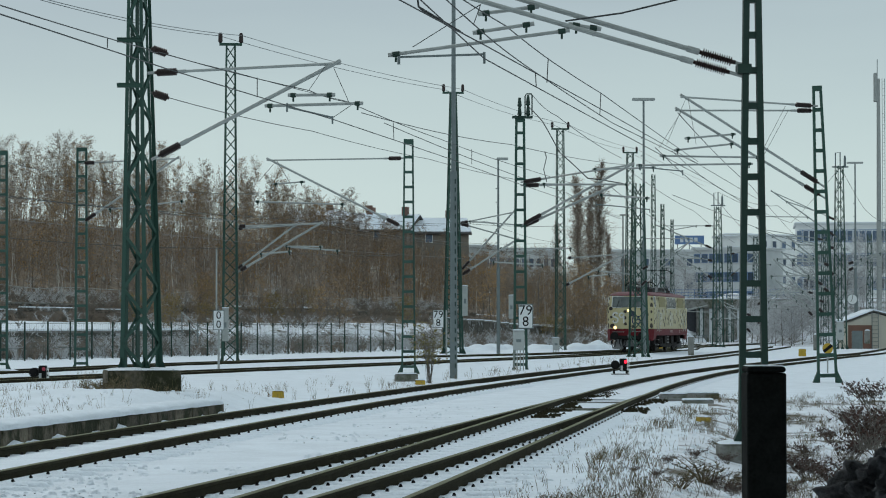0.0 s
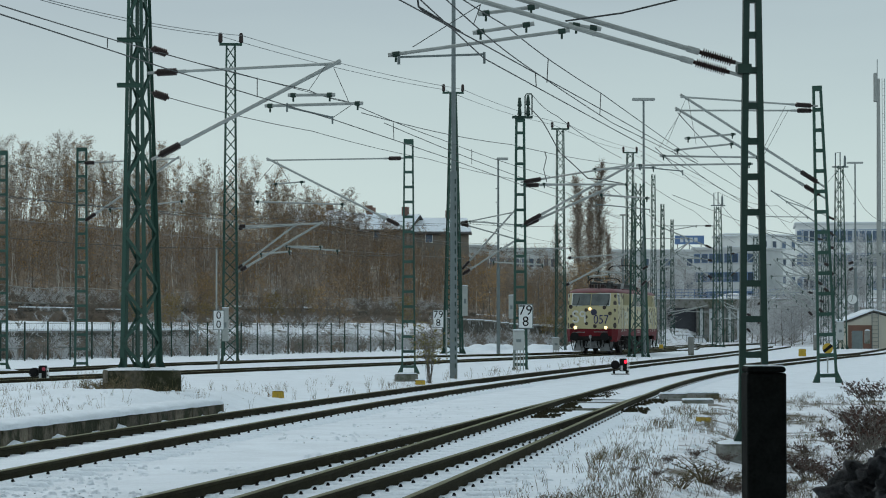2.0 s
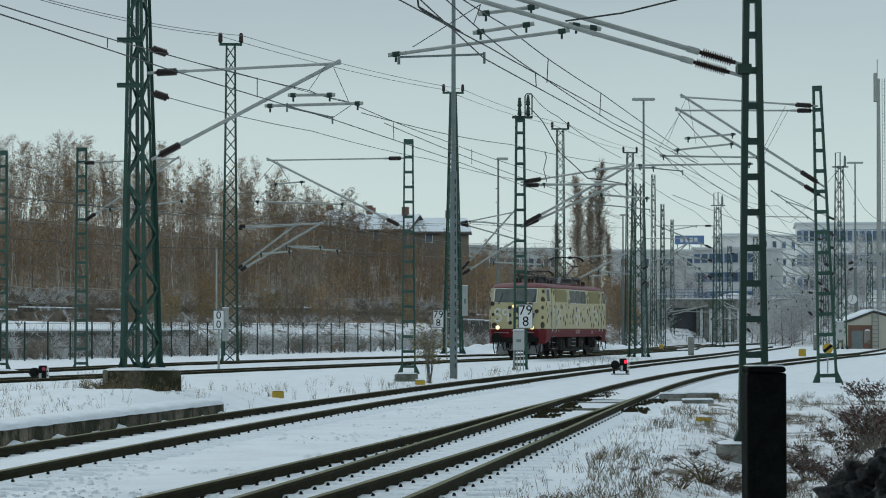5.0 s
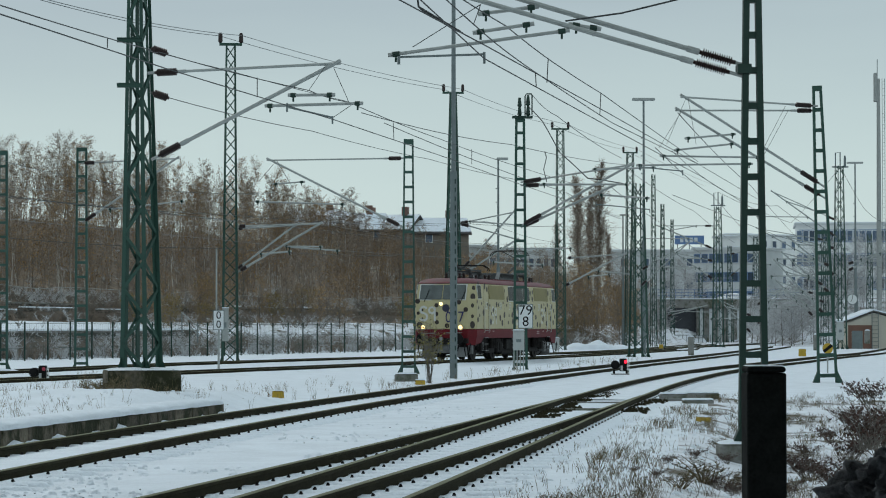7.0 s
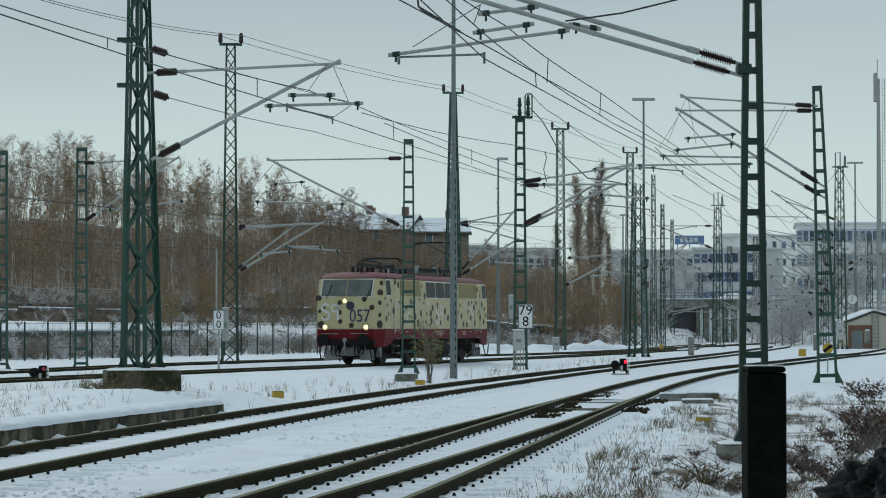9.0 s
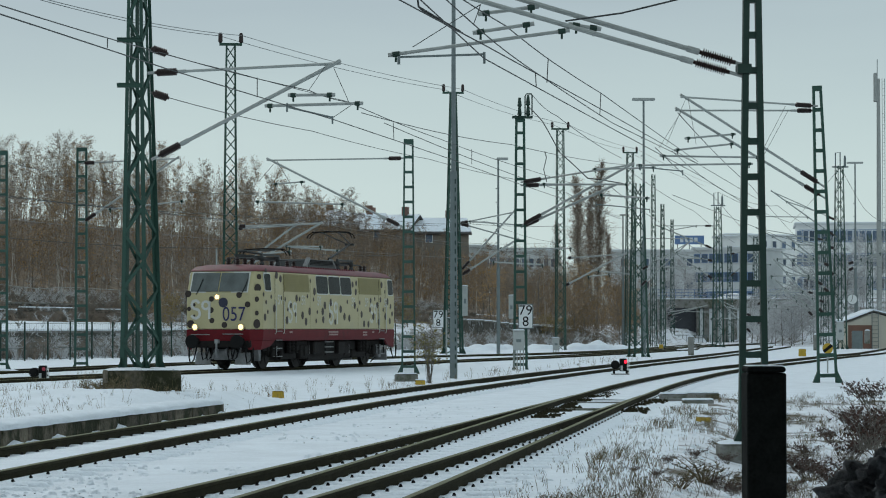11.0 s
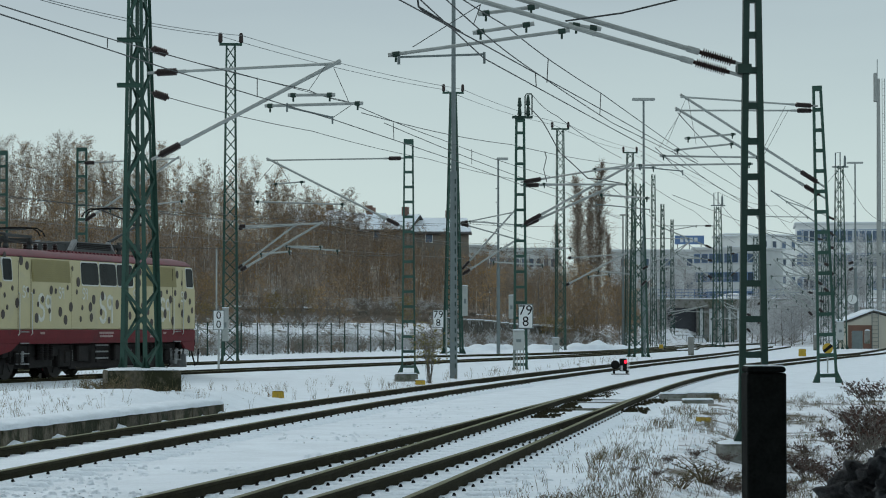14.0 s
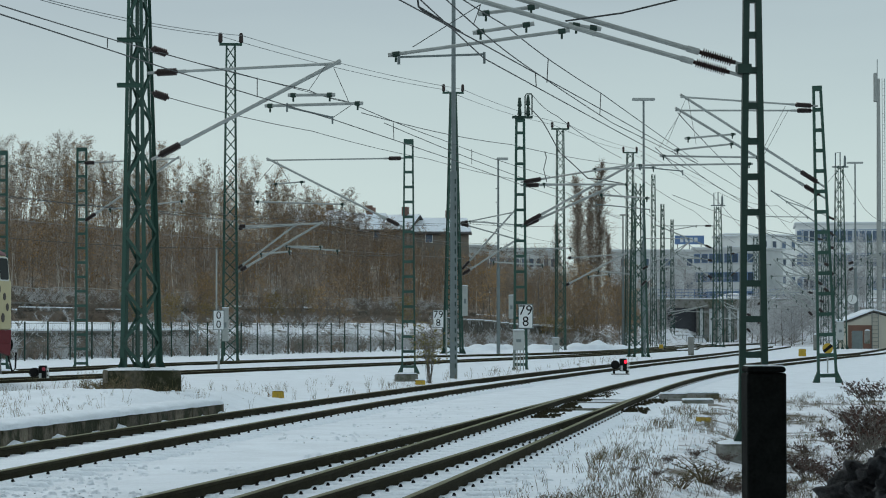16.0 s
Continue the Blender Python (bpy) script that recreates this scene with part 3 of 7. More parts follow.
# feeder masts of lattice, with a cross-arm and two insulators
for base, h, w0, w1 in (((-10.30, 123.00, -0.24), 15.45, 0.74, 0.42, ), ((0.66, 165.00, -0.25), 17.0, 1.12, 0.36), ((9.01, 195.00, -0.35), 17.1, 0.72, 0.5), ((17.32, 235.00, -0.41), 18.1, 0.9, 0.55)):
    mast = lattice_mast(stand(base, 8), h, w0, w1, 0.62, "tall green lattice feeder mast with a cross-arm", GREEN)
    g = Geo()
    aw = 1.0 if base[1] < 150 else 1.25
    g.box(-aw * 0.55, -0.1, h, aw * 0.55, 0.1, h + 0.12)
    part("cross_arm", g, GREEN, mast)
    for s in (-1, 1):
        g = Geo()
        g.lathe((s * aw * 0.5, 0, h + 0.12), (0, 0, 1), [(0, 0.05), (0.08, 0.11), (0.42, 0.10), (0.5, 0.06)], 8)
        part("insulator", g, CERAMIC, mast)
feeders = (((-10.83, 123.00, 15.68), (0.07, 165.00, 17.02), (8.47, 195.00, 17.14), (16.79, 235.00, 18.04), (34.22, 330.00, 19.95)), ((-9.76, 123.00, 15.70), (1.25, 165.00, 17.05), (9.64, 195.00, 17.14), (17.94, 235.00, 18.09), (35.68, 330.00, 19.95)))
for f, left in zip(feeders, ((-15.39, 88.00, 13.30), (-14.60, 88.00, 13.14))):
    wire("feeder_wire", "thin pale feeder wire between mast heads", [left, *f], 0.016, 0.22, PALEWIRE)

cantilever("paired pale tube bracket on lattice mast", (-10.01, 123.00, 6.43), (-9.95, 123.00, 4.21), (-5.87, 121.00, 6.48), [((-7.43, 122.00, 5.41), (-4.95, 121.00, 5.19)), ((-8.79, 122.00, 5.06), (-7.24, 121.00, 5.16))], 0.055, (0.04, 0.12), [((-9.55, 122.00, 6.31), (-8.68, 122.00, 5.11))])
cantilever("paired pale tube bracket on lattice mast", (-10.06, 123.60, 6.34), (-10.06, 123.60, 4.34), (-7.13, 122.40, 6.46), [((-7.57, 122.00, 5.44), (-5.76, 121.00, 5.38))], 0.05, (0.04, 0.12))
cantilever("paired tube bracket seen along the line", (1.03, 165.00, 8.33), (1.14, 165.00, 4.92), (4.75, 163.00, 7.20), [((3.68, 164.00, 6.65), (8.21, 162.00, 6.59)), ((3.21, 164.00, 5.77), (6.41, 162.00, 5.54))], 0.065, (0.03, 0.18))
cantilever("paired tube bracket seen along the line", (1.03, 165.50, 8.32), (1.14, 165.50, 5.23), (4.51, 163.50, 8.96), [((1.68, 164.00, 8.40), (5.08, 162.00, 8.07))], 0.06, (0.03, 0.18))
cantilever("tube bracket above the far track", (9.54, 195.00, 6.89), (9.36, 195.00, 4.76), (13.70, 192.00, 7.10), [((11.75, 193.00, 5.84), (14.85, 192.00, 5.52)), ((10.98, 193.00, 5.42), (12.63, 192.00, 5.57))], 0.07, (0.02, 0.08), [((9.83, 194.00, 6.82), (11.04, 194.00, 5.52))])

# ladder mast with a line switch on its head
mast = ladder_mast(stand((3.10, 102.00, -0.26)), 10.2, 0.50, 0.30, 0.62, "green ladder mast with a line switch on top", GREEN, leg=0.10, depth=0.14, foot=0.3)
g = Geo()
g.box(-0.32, -0.2, 10.2, 0.5, 0.2, 10.28)
for x, hh in ((-0.02, 0.75), (0.32, 0.85)):
    g.lathe((x, 0, 10.28), (0, 0, 1), [(0, 0.05), (0.08, 0.09), (hh * 0.5, 0.05), (hh * 0.55, 0.09), (hh, 0.05)], 8)
g.tube([(0.2, 0, 10.3), (0.2, 0, 11.1), (0.26, 0, 11.18), (0.44, 0, 11.18), (0.48, 0, 11.1), (0.48, 0, 10.35)], 0.03, 6)
part("line_switch", g, GREEN_DARK, mast, "dark line switch with insulators")
cantilever("bracket reaching over two tracks", (3.13, 102.00, 7.36), (3.13, 102.00, 5.61), (7.32, 99.00, 7.87), [((6.18, 100.00, 6.75), (8.02, 99.00, 6.57)), ((5.92, 100.00, 7.76), (8.28, 99.00, 7.76))], 0.05, (0.03, 0.2), (), [((6.03, 100.00, 6.38), (8.06, 99.00, 6.13))])
cantilever("bracket reaching over two tracks", (3.15, 102.50, 7.27), (3.15, 102.50, 5.58), (6.83, 99.60, 7.15), [((3.96, 101.00, 7.23), (7.23, 99.00, 7.10))], 0.05, (0.03, 0.2))
p = (3.10, 102.00, -0.26)
footing(p[0], p[1], -0.3, p[2] + 0.02, 1.3, 0.9, 0, "low snowy concrete footing with cable slabs", snow=False)
wire("jumper_cable", "drooping dark jumper cable from the line switch", [(3.41, 102.00, 10.43), (3.92, 100.00, 9.65), (4.59, 100.00, 8.43), (5.70, 100.00, 7.40), (7.14, 100.00, 7.18)], 0.022, -0.02)
wire("jumper_cable", "looped dark cable hanging between wires", [(3.61, 90.00, 7.77), (3.67, 90.00, 7.55), (3.57, 90.00, 7.13), (3.68, 90.00, 6.69)], 0.016)

# more lattice masts along the line
def small_lattice(u_base, h, w, label="green lattice mast among the yard's wires"):
    return lattice_mast(stand(u_base, 20), h, w, w * 0.6, 0.7, label, GREEN)


small_lattice((11.22, 146.00, -0.27), 10.1, 0.85, "sturdy green lattice mast beside the line")
small_lattice((19.05, 230.00, -0.17), 15.6, 0.45)
small_lattice((17.71, 205.00, -0.17), 11.7, 0.36)
small_lattice((23.25, 215.00, -0.20), 12.0, 0.75, "lattice mast with a switch frame on its head")
small_lattice((29.66, 190.00, -0.05), 13.7, 0.75, "lattice mast with a switch frame on its head")
small_lattice((30.38, 300.00, -0.01), 8.0, 0.6)
small_lattice((26.15, 290.00, -0.09), 14.0, 0.42)
small_lattice((36.03, 240.00, -0.13), 11.0, 0.6)
small_lattice((38.61, 230.00, 0.04), 10.0, 0.5)
small_lattice((32.72, 290.00, -0.09), 11.0, 0.6)
small_lattice((36.91, 300.00, -0.14), 12.5, 0.7)
for base, top in (((23.29, 215.00, 11.84), 1.0), ((29.73, 190.00, 13.52), 0.9)):
    g = Geo()
    x, y, z = base
    g.box(x - 0.6, y - 0.1, z, x + 0.6, y + 0.1, z + 0.1)
    g.tube([(x - 0.35, y, z), (x - 0.35, y, z + 1.1), (x, y, z + 1.15), (x, y, z)], 0.05, 5)
    g.lathe((x + 0.35, y, z), (0, 0, 1), [(0, 0.05), (0.15, 0.1), (0.7, 0.09), (0.9, 0.05)], 7)
    solid("switch_frame", g, GREYPOLE, "dark line switch frame on a mast head", "mast fitting")

# brackets crowding the yard to the right
for a, b, c, r in (((22.47, 150.00, 4.04), (22.59, 150.00, 2.21), (19.35, 148.00, 5.42), 0.05), ((25.92, 170.00, 5.70), (25.91, 170.00, 3.82), (22.45, 168.00, 6.48), 0.055), ((29.32, 190.00, 7.47), (29.31, 190.00, 5.44), (25.54, 188.00, 8.24), 0.06),
                   ((29.41, 190.00, 9.58), (29.41, 190.00, 8.31), (24.17, 186.00, 11.48), 0.05), ((30.61, 210.00, 4.36), (30.60, 210.00, 2.49), (27.32, 208.00, 5.35), 0.055), ((22.85, 215.00, 7.20), (22.84, 215.00, 5.67), (19.46, 213.00, 7.81), 0.06),
                   ((22.86, 215.00, 10.17), (22.85, 215.00, 8.25), (17.96, 212.00, 10.04), 0.05), ((11.39, 146.00, 4.85), (11.29, 146.00, 3.88), (13.90, 144.00, 6.34), 0.04), ((25.47, 160.00, 5.53), (25.46, 160.00, 5.10), (27.79, 158.00, 6.46), 0.05),
                   ((27.90, 230.00, 2.59), (27.89, 230.00, 1.06), (24.72, 228.00, 4.10), 0.06), ((32.75, 290.00, 9.96), (32.74, 290.00, 7.38), (36.24, 288.00, 10.55), 0.06), ((22.45, 280.00, 2.83), (25.07, 285.00, 2.85), (29.30, 283.00, 4.03), 0.06),
                   ((24.71, 200.00, 3.34), (24.70, 200.00, 1.78), (26.44, 198.00, 4.64), 0.05), ((30.04, 200.00, 3.56), (30.03, 200.00, 2.45), (26.66, 198.00, 4.42), 0.05), ((33.07, 220.00, 9.14), (33.06, 220.00, 6.94), (26.80, 216.00, 9.97), 0.05)):
    arm0, arm1 = lerp(b, c, 0.45), lerp(b, c, 1.25)
    cantilever("pale tube bracket far down the yard", a, b, c, [(arm0, (arm1[0], arm1[1], arm0[2] - 0.1)), (lerp(a, c, 0.3), lerp(b, c, 0.8))], r, (0.03, 0.15))


def lamp_post(base, h, head, label):
    ob = thing("lamp_post", label, "street lamp", stand(base), "yard lamps")
    g = Geo()
    g.tube([(0, 0, 0), (0, 0, h * 0.45)], 0.12, 10)
    g.tube([(0, 0, h * 0.45), (0, 0, h)], 0.085, 10, r2=0.06)
    part("pole", g, GREYPOLE, ob)
    for i in range(6):
        g = Geo()
        g.box(-0.17, -0.03, h * (0.5 + i * 0.07), -0.08, 0.03, h * (0.5 + i * 0.07) + 0.06)
        part("climbing_step", g, GREYPOLE, ob)
    g = Geo()
    g.box(head[0], -0.18, h, head[1], 0.18, h + 0.16)
    part("lamp_head", bevelled(g, "lamp_head", GALV, 0.04, 1), None, ob, "flat grey lamp head, unlit")
    return ob


lamp_post((3.59, 165.00, -0.17), 12.6, (-0.1, 0.65), "slim grey yard lamp, unlit")
lamp_post((11.86, 150.00, -0.05), 15.0, (-0.68, 0.68), "tall grey yard lamp with a wide flat head")
lamp_post((35.71, 220.00, -0.14), 15.9, (-0.7, 0.7), "tall grey yard lamp with a wide flat head")
lamp_post((16.65, 235.00, -0.10), 12.0, (-0.3, 0.6), "slim grey yard lamp, unlit")
# the tall slotted pole in the middle of the yard
ob = thing("light_mast", "tall grey-green slotted steel pole in the snow", "mast", stand((0.35, 84.00, -0.21)))
g = Geo()
g.box(-0.125, -0.1, 0, 0.125, 0.1, 6.9, 0, 0.92)
part("lower_section", bevelled(g, "lower_section", GREYPOLE, 0.02, 1), None, ob)
g = Geo()
g.tube([(0, 0, 6.9), (0, 0, 15)], 0.085, 10, r2=0.06)
part("upper_section", g, GREYPOLE, ob)
for i in range(22):
    g = Geo()
    g.box(0.035, -0.104, 0.4 + i * 0.29, 0.075, -0.09, 0.55 + i * 0.29)
    part("slot", g, GREEN_DARK, ob)
# the radio mast at the edge
ob = thing("radio_mast", "tall grey radio mast with a ladder and antennas", "antenna mast", stand((44.63, 260.00, 0.08)))
g = Geo()
g.tube([(0, 0, 0), (0, 0, 27)], 0.32, 12, r2=0.17)
part("pole", g, GALV, ob)
for s in (0.35, 0.6):
    g = Geo()
    g.tube([(s, -0.2, 1), (s, -0.2, 27)], 0.025, 4)
    part("ladder_rail", g, GREYPOLE, ob)
g = Geo()
for i in range(70):
    g.beam((0.35, -0.2, 1.2 + i * 0.37), (0.6, -0.2, 1.2 + i * 0.37), 0.025, 0.025)
part("ladder_rungs", g, GREYPOLE, ob)
g = Geo()
g.box(-0.48, -0.2, 24.6, -0.1, 0.2, 27.6)
part("antenna", bevelled(g, "antenna", GALV, 0.06, 1), None, ob, "pale panel antenna")
g = Geo()
g.tube([(-0.1, 0, 27), (-0.1, 0, 29)], 0.04, 5)
part("lightning_rod", g, GREYPOLE, ob)

ob = thing("stair_rail", "rusty steps and leaning handrail on the bank", "handrail")
for a, b in (((-15.40, 150.00, 2.44), (-13.12, 142.00, 1.10)), ((-15.13, 150.00, 1.84), (-13.82, 144.00, 1.09))):
    g = Geo()
    g.tube([a, b], 0.035, 5)
    part("rail", g, GREYPOLE, ob)
for u, v, d in ((322, 580, 150), (350, 598, 144)):
    g = Geo()
    g.tube([(0.00 + (u - 784) * d / 4500, d, 1.5 + (581 - v) * d / 4500 - 0.3), (0.00 + (u - 784) * d / 4500, d, 1.5 + (581 - v) * d / 4500 + 0.9)], 0.035, 5)
    part("post", g, GREYPOLE, ob)
g = Geo()
g.tube([(-10.83, 121.50, 5.31), (-10.82, 121.50, 2.07)], 0.045, 6)
solid("cable_conduit", g, GALV, "thin grey conduit rising beside the lattice mast", "conduit")

# ---- wires ----
wire("messenger_wire", "dark messenger wire over the near track", [(-5.46, 29.00, 5.32), (-5.12, 44.00, 6.34), (-5.07, 45.00, 6.39)], 0.0095, 0.02)
wire("messenger_wire", "dark messenger wire over the near track", [(-5.05, 45.00, 6.40), (-2.70, 51.00, 6.28), (-1.97, 53.00, 6.22), (-0.06, 68.00, 6.56), (2.60, 86.00, 6.96), (8.30, 118.00, 7.57)], 0.0095, 0.03)
wire("contact_wire", "dark contact wire over the near track", [(-5.46, 29.00, 5.22), (-4.53, 42.00, 5.78), (-2.20, 51.00, 5.69), (-0.06, 68.00, 6.12), (2.60, 86.00, 6.38), (8.29, 118.00, 6.57)], 0.0105, 0.0, None, 6,
     [((-5.03, 38.00, 5.84), (-5.03, 38.00, 5.70)), ((-3.59, 49.00, 6.34), (-3.59, 49.00, 5.96)), ((-1.18, 60.00, 6.38), (-1.16, 60.00, 5.95)), ((0.85, 75.00, 6.79), (0.85, 75.00, 6.34))])
wire("anchor_wire", "dark wire anchored to the lattice mast", [(-6.12, 52.60, 7.29), (-5.13, 60.00, 7.61), (-2.74, 75.00, 8.18)], 0.009, 0.02)
wire("anchor_wire", "dark wire anchored to the lattice mast", [(-6.09, 52.60, 6.43), (-5.93, 55.00, 6.49), (-3.75, 72.00, 7.10), (-0.48, 90.00, 7.49), (2.97, 102.00, 7.47)], 0.0095, 0.05)
ob = thing("strain_insulator", "brown strain insulators on the anchor mast", "insulator")
insulator(ob, (-6.03, 52.40, 7.28), (-5.71, 52.60, 7.19), 0.085)
insulator(ob, (-6.00, 52.40, 6.36), (-5.69, 52.60, 6.27), 0.085)
wire("contact_wire", "dark contact wire over the turnout", [(-0.38, 29.00, 5.37), (0.57, 35.00, 5.22), (3.43, 52.00, 5.61), (8.12, 80.00, 6.29), (13.60, 112.00, 6.81)], 0.0095, 0.0, None, 6, [((1.46, 40.00, 5.52), (1.47, 40.00, 5.31))])
wire("contact_wire", "dark contact wire over the turnout", [(-0.77, 28.00, 5.28), (0.62, 35.40, 5.43), (3.36, 51.00, 5.80), (7.83, 78.00, 6.55), (14.22, 115.00, 7.36)], 0.0095, 0.0, None, 6, [((1.70, 41.00, 5.84), (1.68, 41.00, 5.47)), ((3.05, 49.00, 6.04), (3.03, 49.00, 5.62))])
wire("messenger_wire", "dark messenger wire over the turnout", [(-0.10, 31.00, 5.65), (0.73, 35.00, 5.43), (1.48, 40.00, 5.52), (3.55, 53.00, 5.78), (8.03, 80.00, 6.68)], 0.009, 0.01)
wire("messenger_wire", "dark messenger wire over the turnout", [(0.04, 30.00, 5.52), (0.88, 35.40, 5.72), (1.72, 41.00, 5.84), (3.05, 49.00, 6.04), (7.83, 78.00, 6.62)], 0.009, 0.01)
wire("jumper_cable", "double dark cable under the bracket tip", [(-0.34, 33.00, 5.86), (-0.32, 33.20, 5.71), (0.23, 34.00, 5.48)], 0.014, 0.0)
wire("jumper_cable", "double dark cable under the bracket tip", [(-0.31, 33.30, 5.71), (-0.03, 33.60, 5.58), (0.26, 34.00, 5.46)], 0.012, 0.02)
wire("stay_wire", "thin wire running to the bracket tip", [(1.69, 35.00, 5.74), (2.47, 35.00, 5.85), (3.33, 35.00, 6.06)], 0.013, 0.0)
zc, zm = 5.42, 6.75
pts_c, pts_m = [], []
for i, s in enumerate(range(-118, 79, 28)):
    x, y, a = loco_at(s)
    k = 0.3 if i % 2 else -0.3
    pts_c.append((x + k, y, zc))
    pts_m.append((x, y, zm))
wire("contact_wire", "contact wire above the locomotive's track", pts_c, 0.0095, 0.0, None, 4)
wire("messenger_wire", "messenger wire above the locomotive's track", pts_m, 0.0095, 0.55, None, 10)
pts_c = [(line_far(y), y, zc) for y in range(66, 250, 30)]
wire("contact_wire", "contact wire above the far track", pts_c, 0.0095, 0.0, PALEWIRE, 4)
wire("messenger_wire", "messenger wire above the far track", [(x, y, zm) for x, y, _ in pts_c], 0.0095, 0.45, PALEWIRE, 10)
pts_c = [(line_main(y), y, 5.6) for y in range(78, 290, 35)]
wire("contact_wire", "contact wire above the through track", pts_c, 0.0095, 0.0, None, 4)
wire("messenger_wire", "messenger wire above the through track", [(x, y, 6.95) for x, y, _ in pts_c], 0.0095, 0.5, None, 10)
for a, b, c in (((-2.57, 80.00, 8.29), (2.96, 110.00, 9.46), (10.88, 150.00, 11.15)), ((-1.97, 85.00, 8.37), (6.25, 130.00, 8.48), (12.65, 180.00, 9.36)), ((-16.57, 95.00, 6.49), (-10.25, 120.00, 6.87), (-0.15, 165.00, 8.15)), ((-19.18, 110.00, 5.44), (-11.10, 130.00, 5.58), (-3.17, 170.00, 6.38)), ((8.71, 120.00, 9.01), (17.86, 180.00, 9.76), (32.12, 280.00, 10.92)),
                ((7.24, 110.00, 7.65), (14.97, 170.00, 8.35), (31.33, 290.00, 8.67)), ((6.95, 75.00, 7.86), (15.79, 130.00, 8.77), (36.77, 260.00, 10.24)), ((6.28, 75.00, 6.83), (13.77, 130.00, 8.33), (33.98, 270.00, 9.98)), ((23.25, 215.00, 13.04), (29.45, 215.00, 10.41), (29.73, 190.00, 13.56)), ((29.85, 190.00, 13.39), (31.53, 190.00, 10.43), (33.00, 190.00, 9.37)),
                ((1.14, 165.00, 8.33), (9.13, 190.00, 9.16), (17.19, 230.00, 10.67)), ((3.54, 102.00, 10.95), (4.57, 102.00, 10.04), (10.55, 150.00, 11.55))):
    wire("catenary_wire", "thin dark wire strung across the yard", [a, b, c], 0.014, 0.12)


# ---- fence, walls and terraces on the far side ----
def on_fence(t, n, z=None):
    x, y = FENCE0.x + FDIR.x * t + FNORM.x * n, FENCE0.y + FDIR.y * t + FNORM.y * n
    return Vector((x, y, ground_z(x, y) if z is None else z))


def fence():
    ob = thing("steel_fence", "dark green steel mesh fence along the yard", "fence", group="yard fence")
    post = Geo()
    post.box(-0.04, -0.04, -0.1, 0.04, 0.04, 2.0)
    me = post.mesh("post", GREEN_DARK)
    t, gap = -30.0, 2.5
    while t < 58:
        p = on_fence(t, 0)
        o = new("post", me)
        o.parent, o.location = ob, p
        t += gap
    g = Geo()
    for z in (0.08, 0.65, 1.25, 1.9):
        g.tube([on_fence(-30, 0) + Vector((0, 0, z)), on_fence(14, 0) + Vector((0, 0, z)), on_fence(57.5, 0) + Vector((0, 0, z))], 0.009, 4)
    for i in range(int(87.5 / 0.25)):
        p = on_fence(-30 + i * 0.25, 0)
        g.tube([p, p + Vector((0, 0, 1.9))], 0.0035, 3, cap=False)
    part("mesh_panel", g, GREEN_DARK, ob, "thin wire mesh")


fence()


def retaining_wall(name, label, n, t0, t1, z0, z1, thick, z_end=None, snow=0.0, block=2.4):
    """A wall along the far edge of the yard, in separate blocks with a snow-covered coping."""
    ob = thing(name, label, "wall", kind="structure")
    t = t0
    while t < t1:
        g = Geo()
        a, b = on_fence(t + 0.02, n, 0), on_fence(t + block - 0.02, n, 0)
        drop = 0.25 * noise.noise((t * 0.07, n, 0)) + ((z_end - z1) * (t - t0) / (t1 - t0) if z_end else 0)
        g.beam(a + Vector((0, 0, (z0 + z1 + drop) / 2)), b + Vector((0, 0, (z0 + z1 + drop) / 2)), thick, z1 + drop - z0)
        part("block", g, STONE, ob)
        g = Geo()
        g.beam(a + Vector((0, 0, z1 + drop + 0.05)), b + Vector((0, 0, z1 + drop + 0.05)), thick + 0.12, 0.1)
        part("coping", g, CONCRETE, ob)
        if noise.noise((t * 0.4, n, 9)) > snow - 0.5:
            k = 0.1 + 0.06 * noise.noise((t * 0.9, n, 2))
            g = Geo()
            g.beam(a + Vector((0, 0, z1 + drop + 0.10 + k / 2)), b + Vector((0, 0, z1 + drop + 0.10 + k / 2)), thick + 0.1, k, w2=thick, h2=k * 0.7)
            part("snow_cap", g, SNOW, ob)
        t += block
    return ob


retaining_wall("wall_lower", "dark stone retaining wall with snow along its top", 6.0, -14, 36, -0.3, 1.25, 0.5)
retaining_wall("wall_lower_right", "dark stone retaining wall under brown scrub", 6.0, 86, 128, -0.3, 2.25, 0.5, 1.2)
retaining_wall("wall_upper", "long low concrete parapet under the trees", 16.0, 4, 122, 1.5, 3.1, 0.5, 2.9, 0.65)

# old concrete ledges lying on the bank below the parapet
for t, n, ln, z in ((17, 14.6, 5.5, 2.62), (24.5, 14.2, 3.0, 2.5), (29.5, 14.7, 7.0, 2.66), (39.5, 14.4, 4.0, 2.6)):
    ob = thing("concrete_ledge", "broken concrete ledge under snow on the bank", "ledge", group="bank ledges")
    for name, zz, hh, paint in (("slab", z + 0.02, 0.22, STONE), ("snow_cap", z + 0.17, 0.08, SNOW)):
        g = Geo()
        g.beam(on_fence(t, n, zz), on_fence(t + ln, n, zz), 0.6, hh)
        part(name, bevelled(g, name, paint, 0.04, 1), None, ob)


def railing():
    ob = thing("walkway_railing", "thin grey metal railing along the upper walkway", "railing")
    me = Geo()
    me.tube([(0, 0, 0), (0, 0, 1.05)], 0.03, 5)
    me = me.mesh("post", GALV)
    for i in range(32):
        o = new("post", me)
        o.parent, o.location = ob, on_fence(26 + i * 3.0, 19.5)
    for z in (0.55, 1.05):
        g = Geo()
        g.tube([on_fence(26 + i * 3.0, 19.5) + Vector((0, 0, z)) for i in range(32)], 0.022, 5)
        part("rail", g, GALV, ob)


railing()

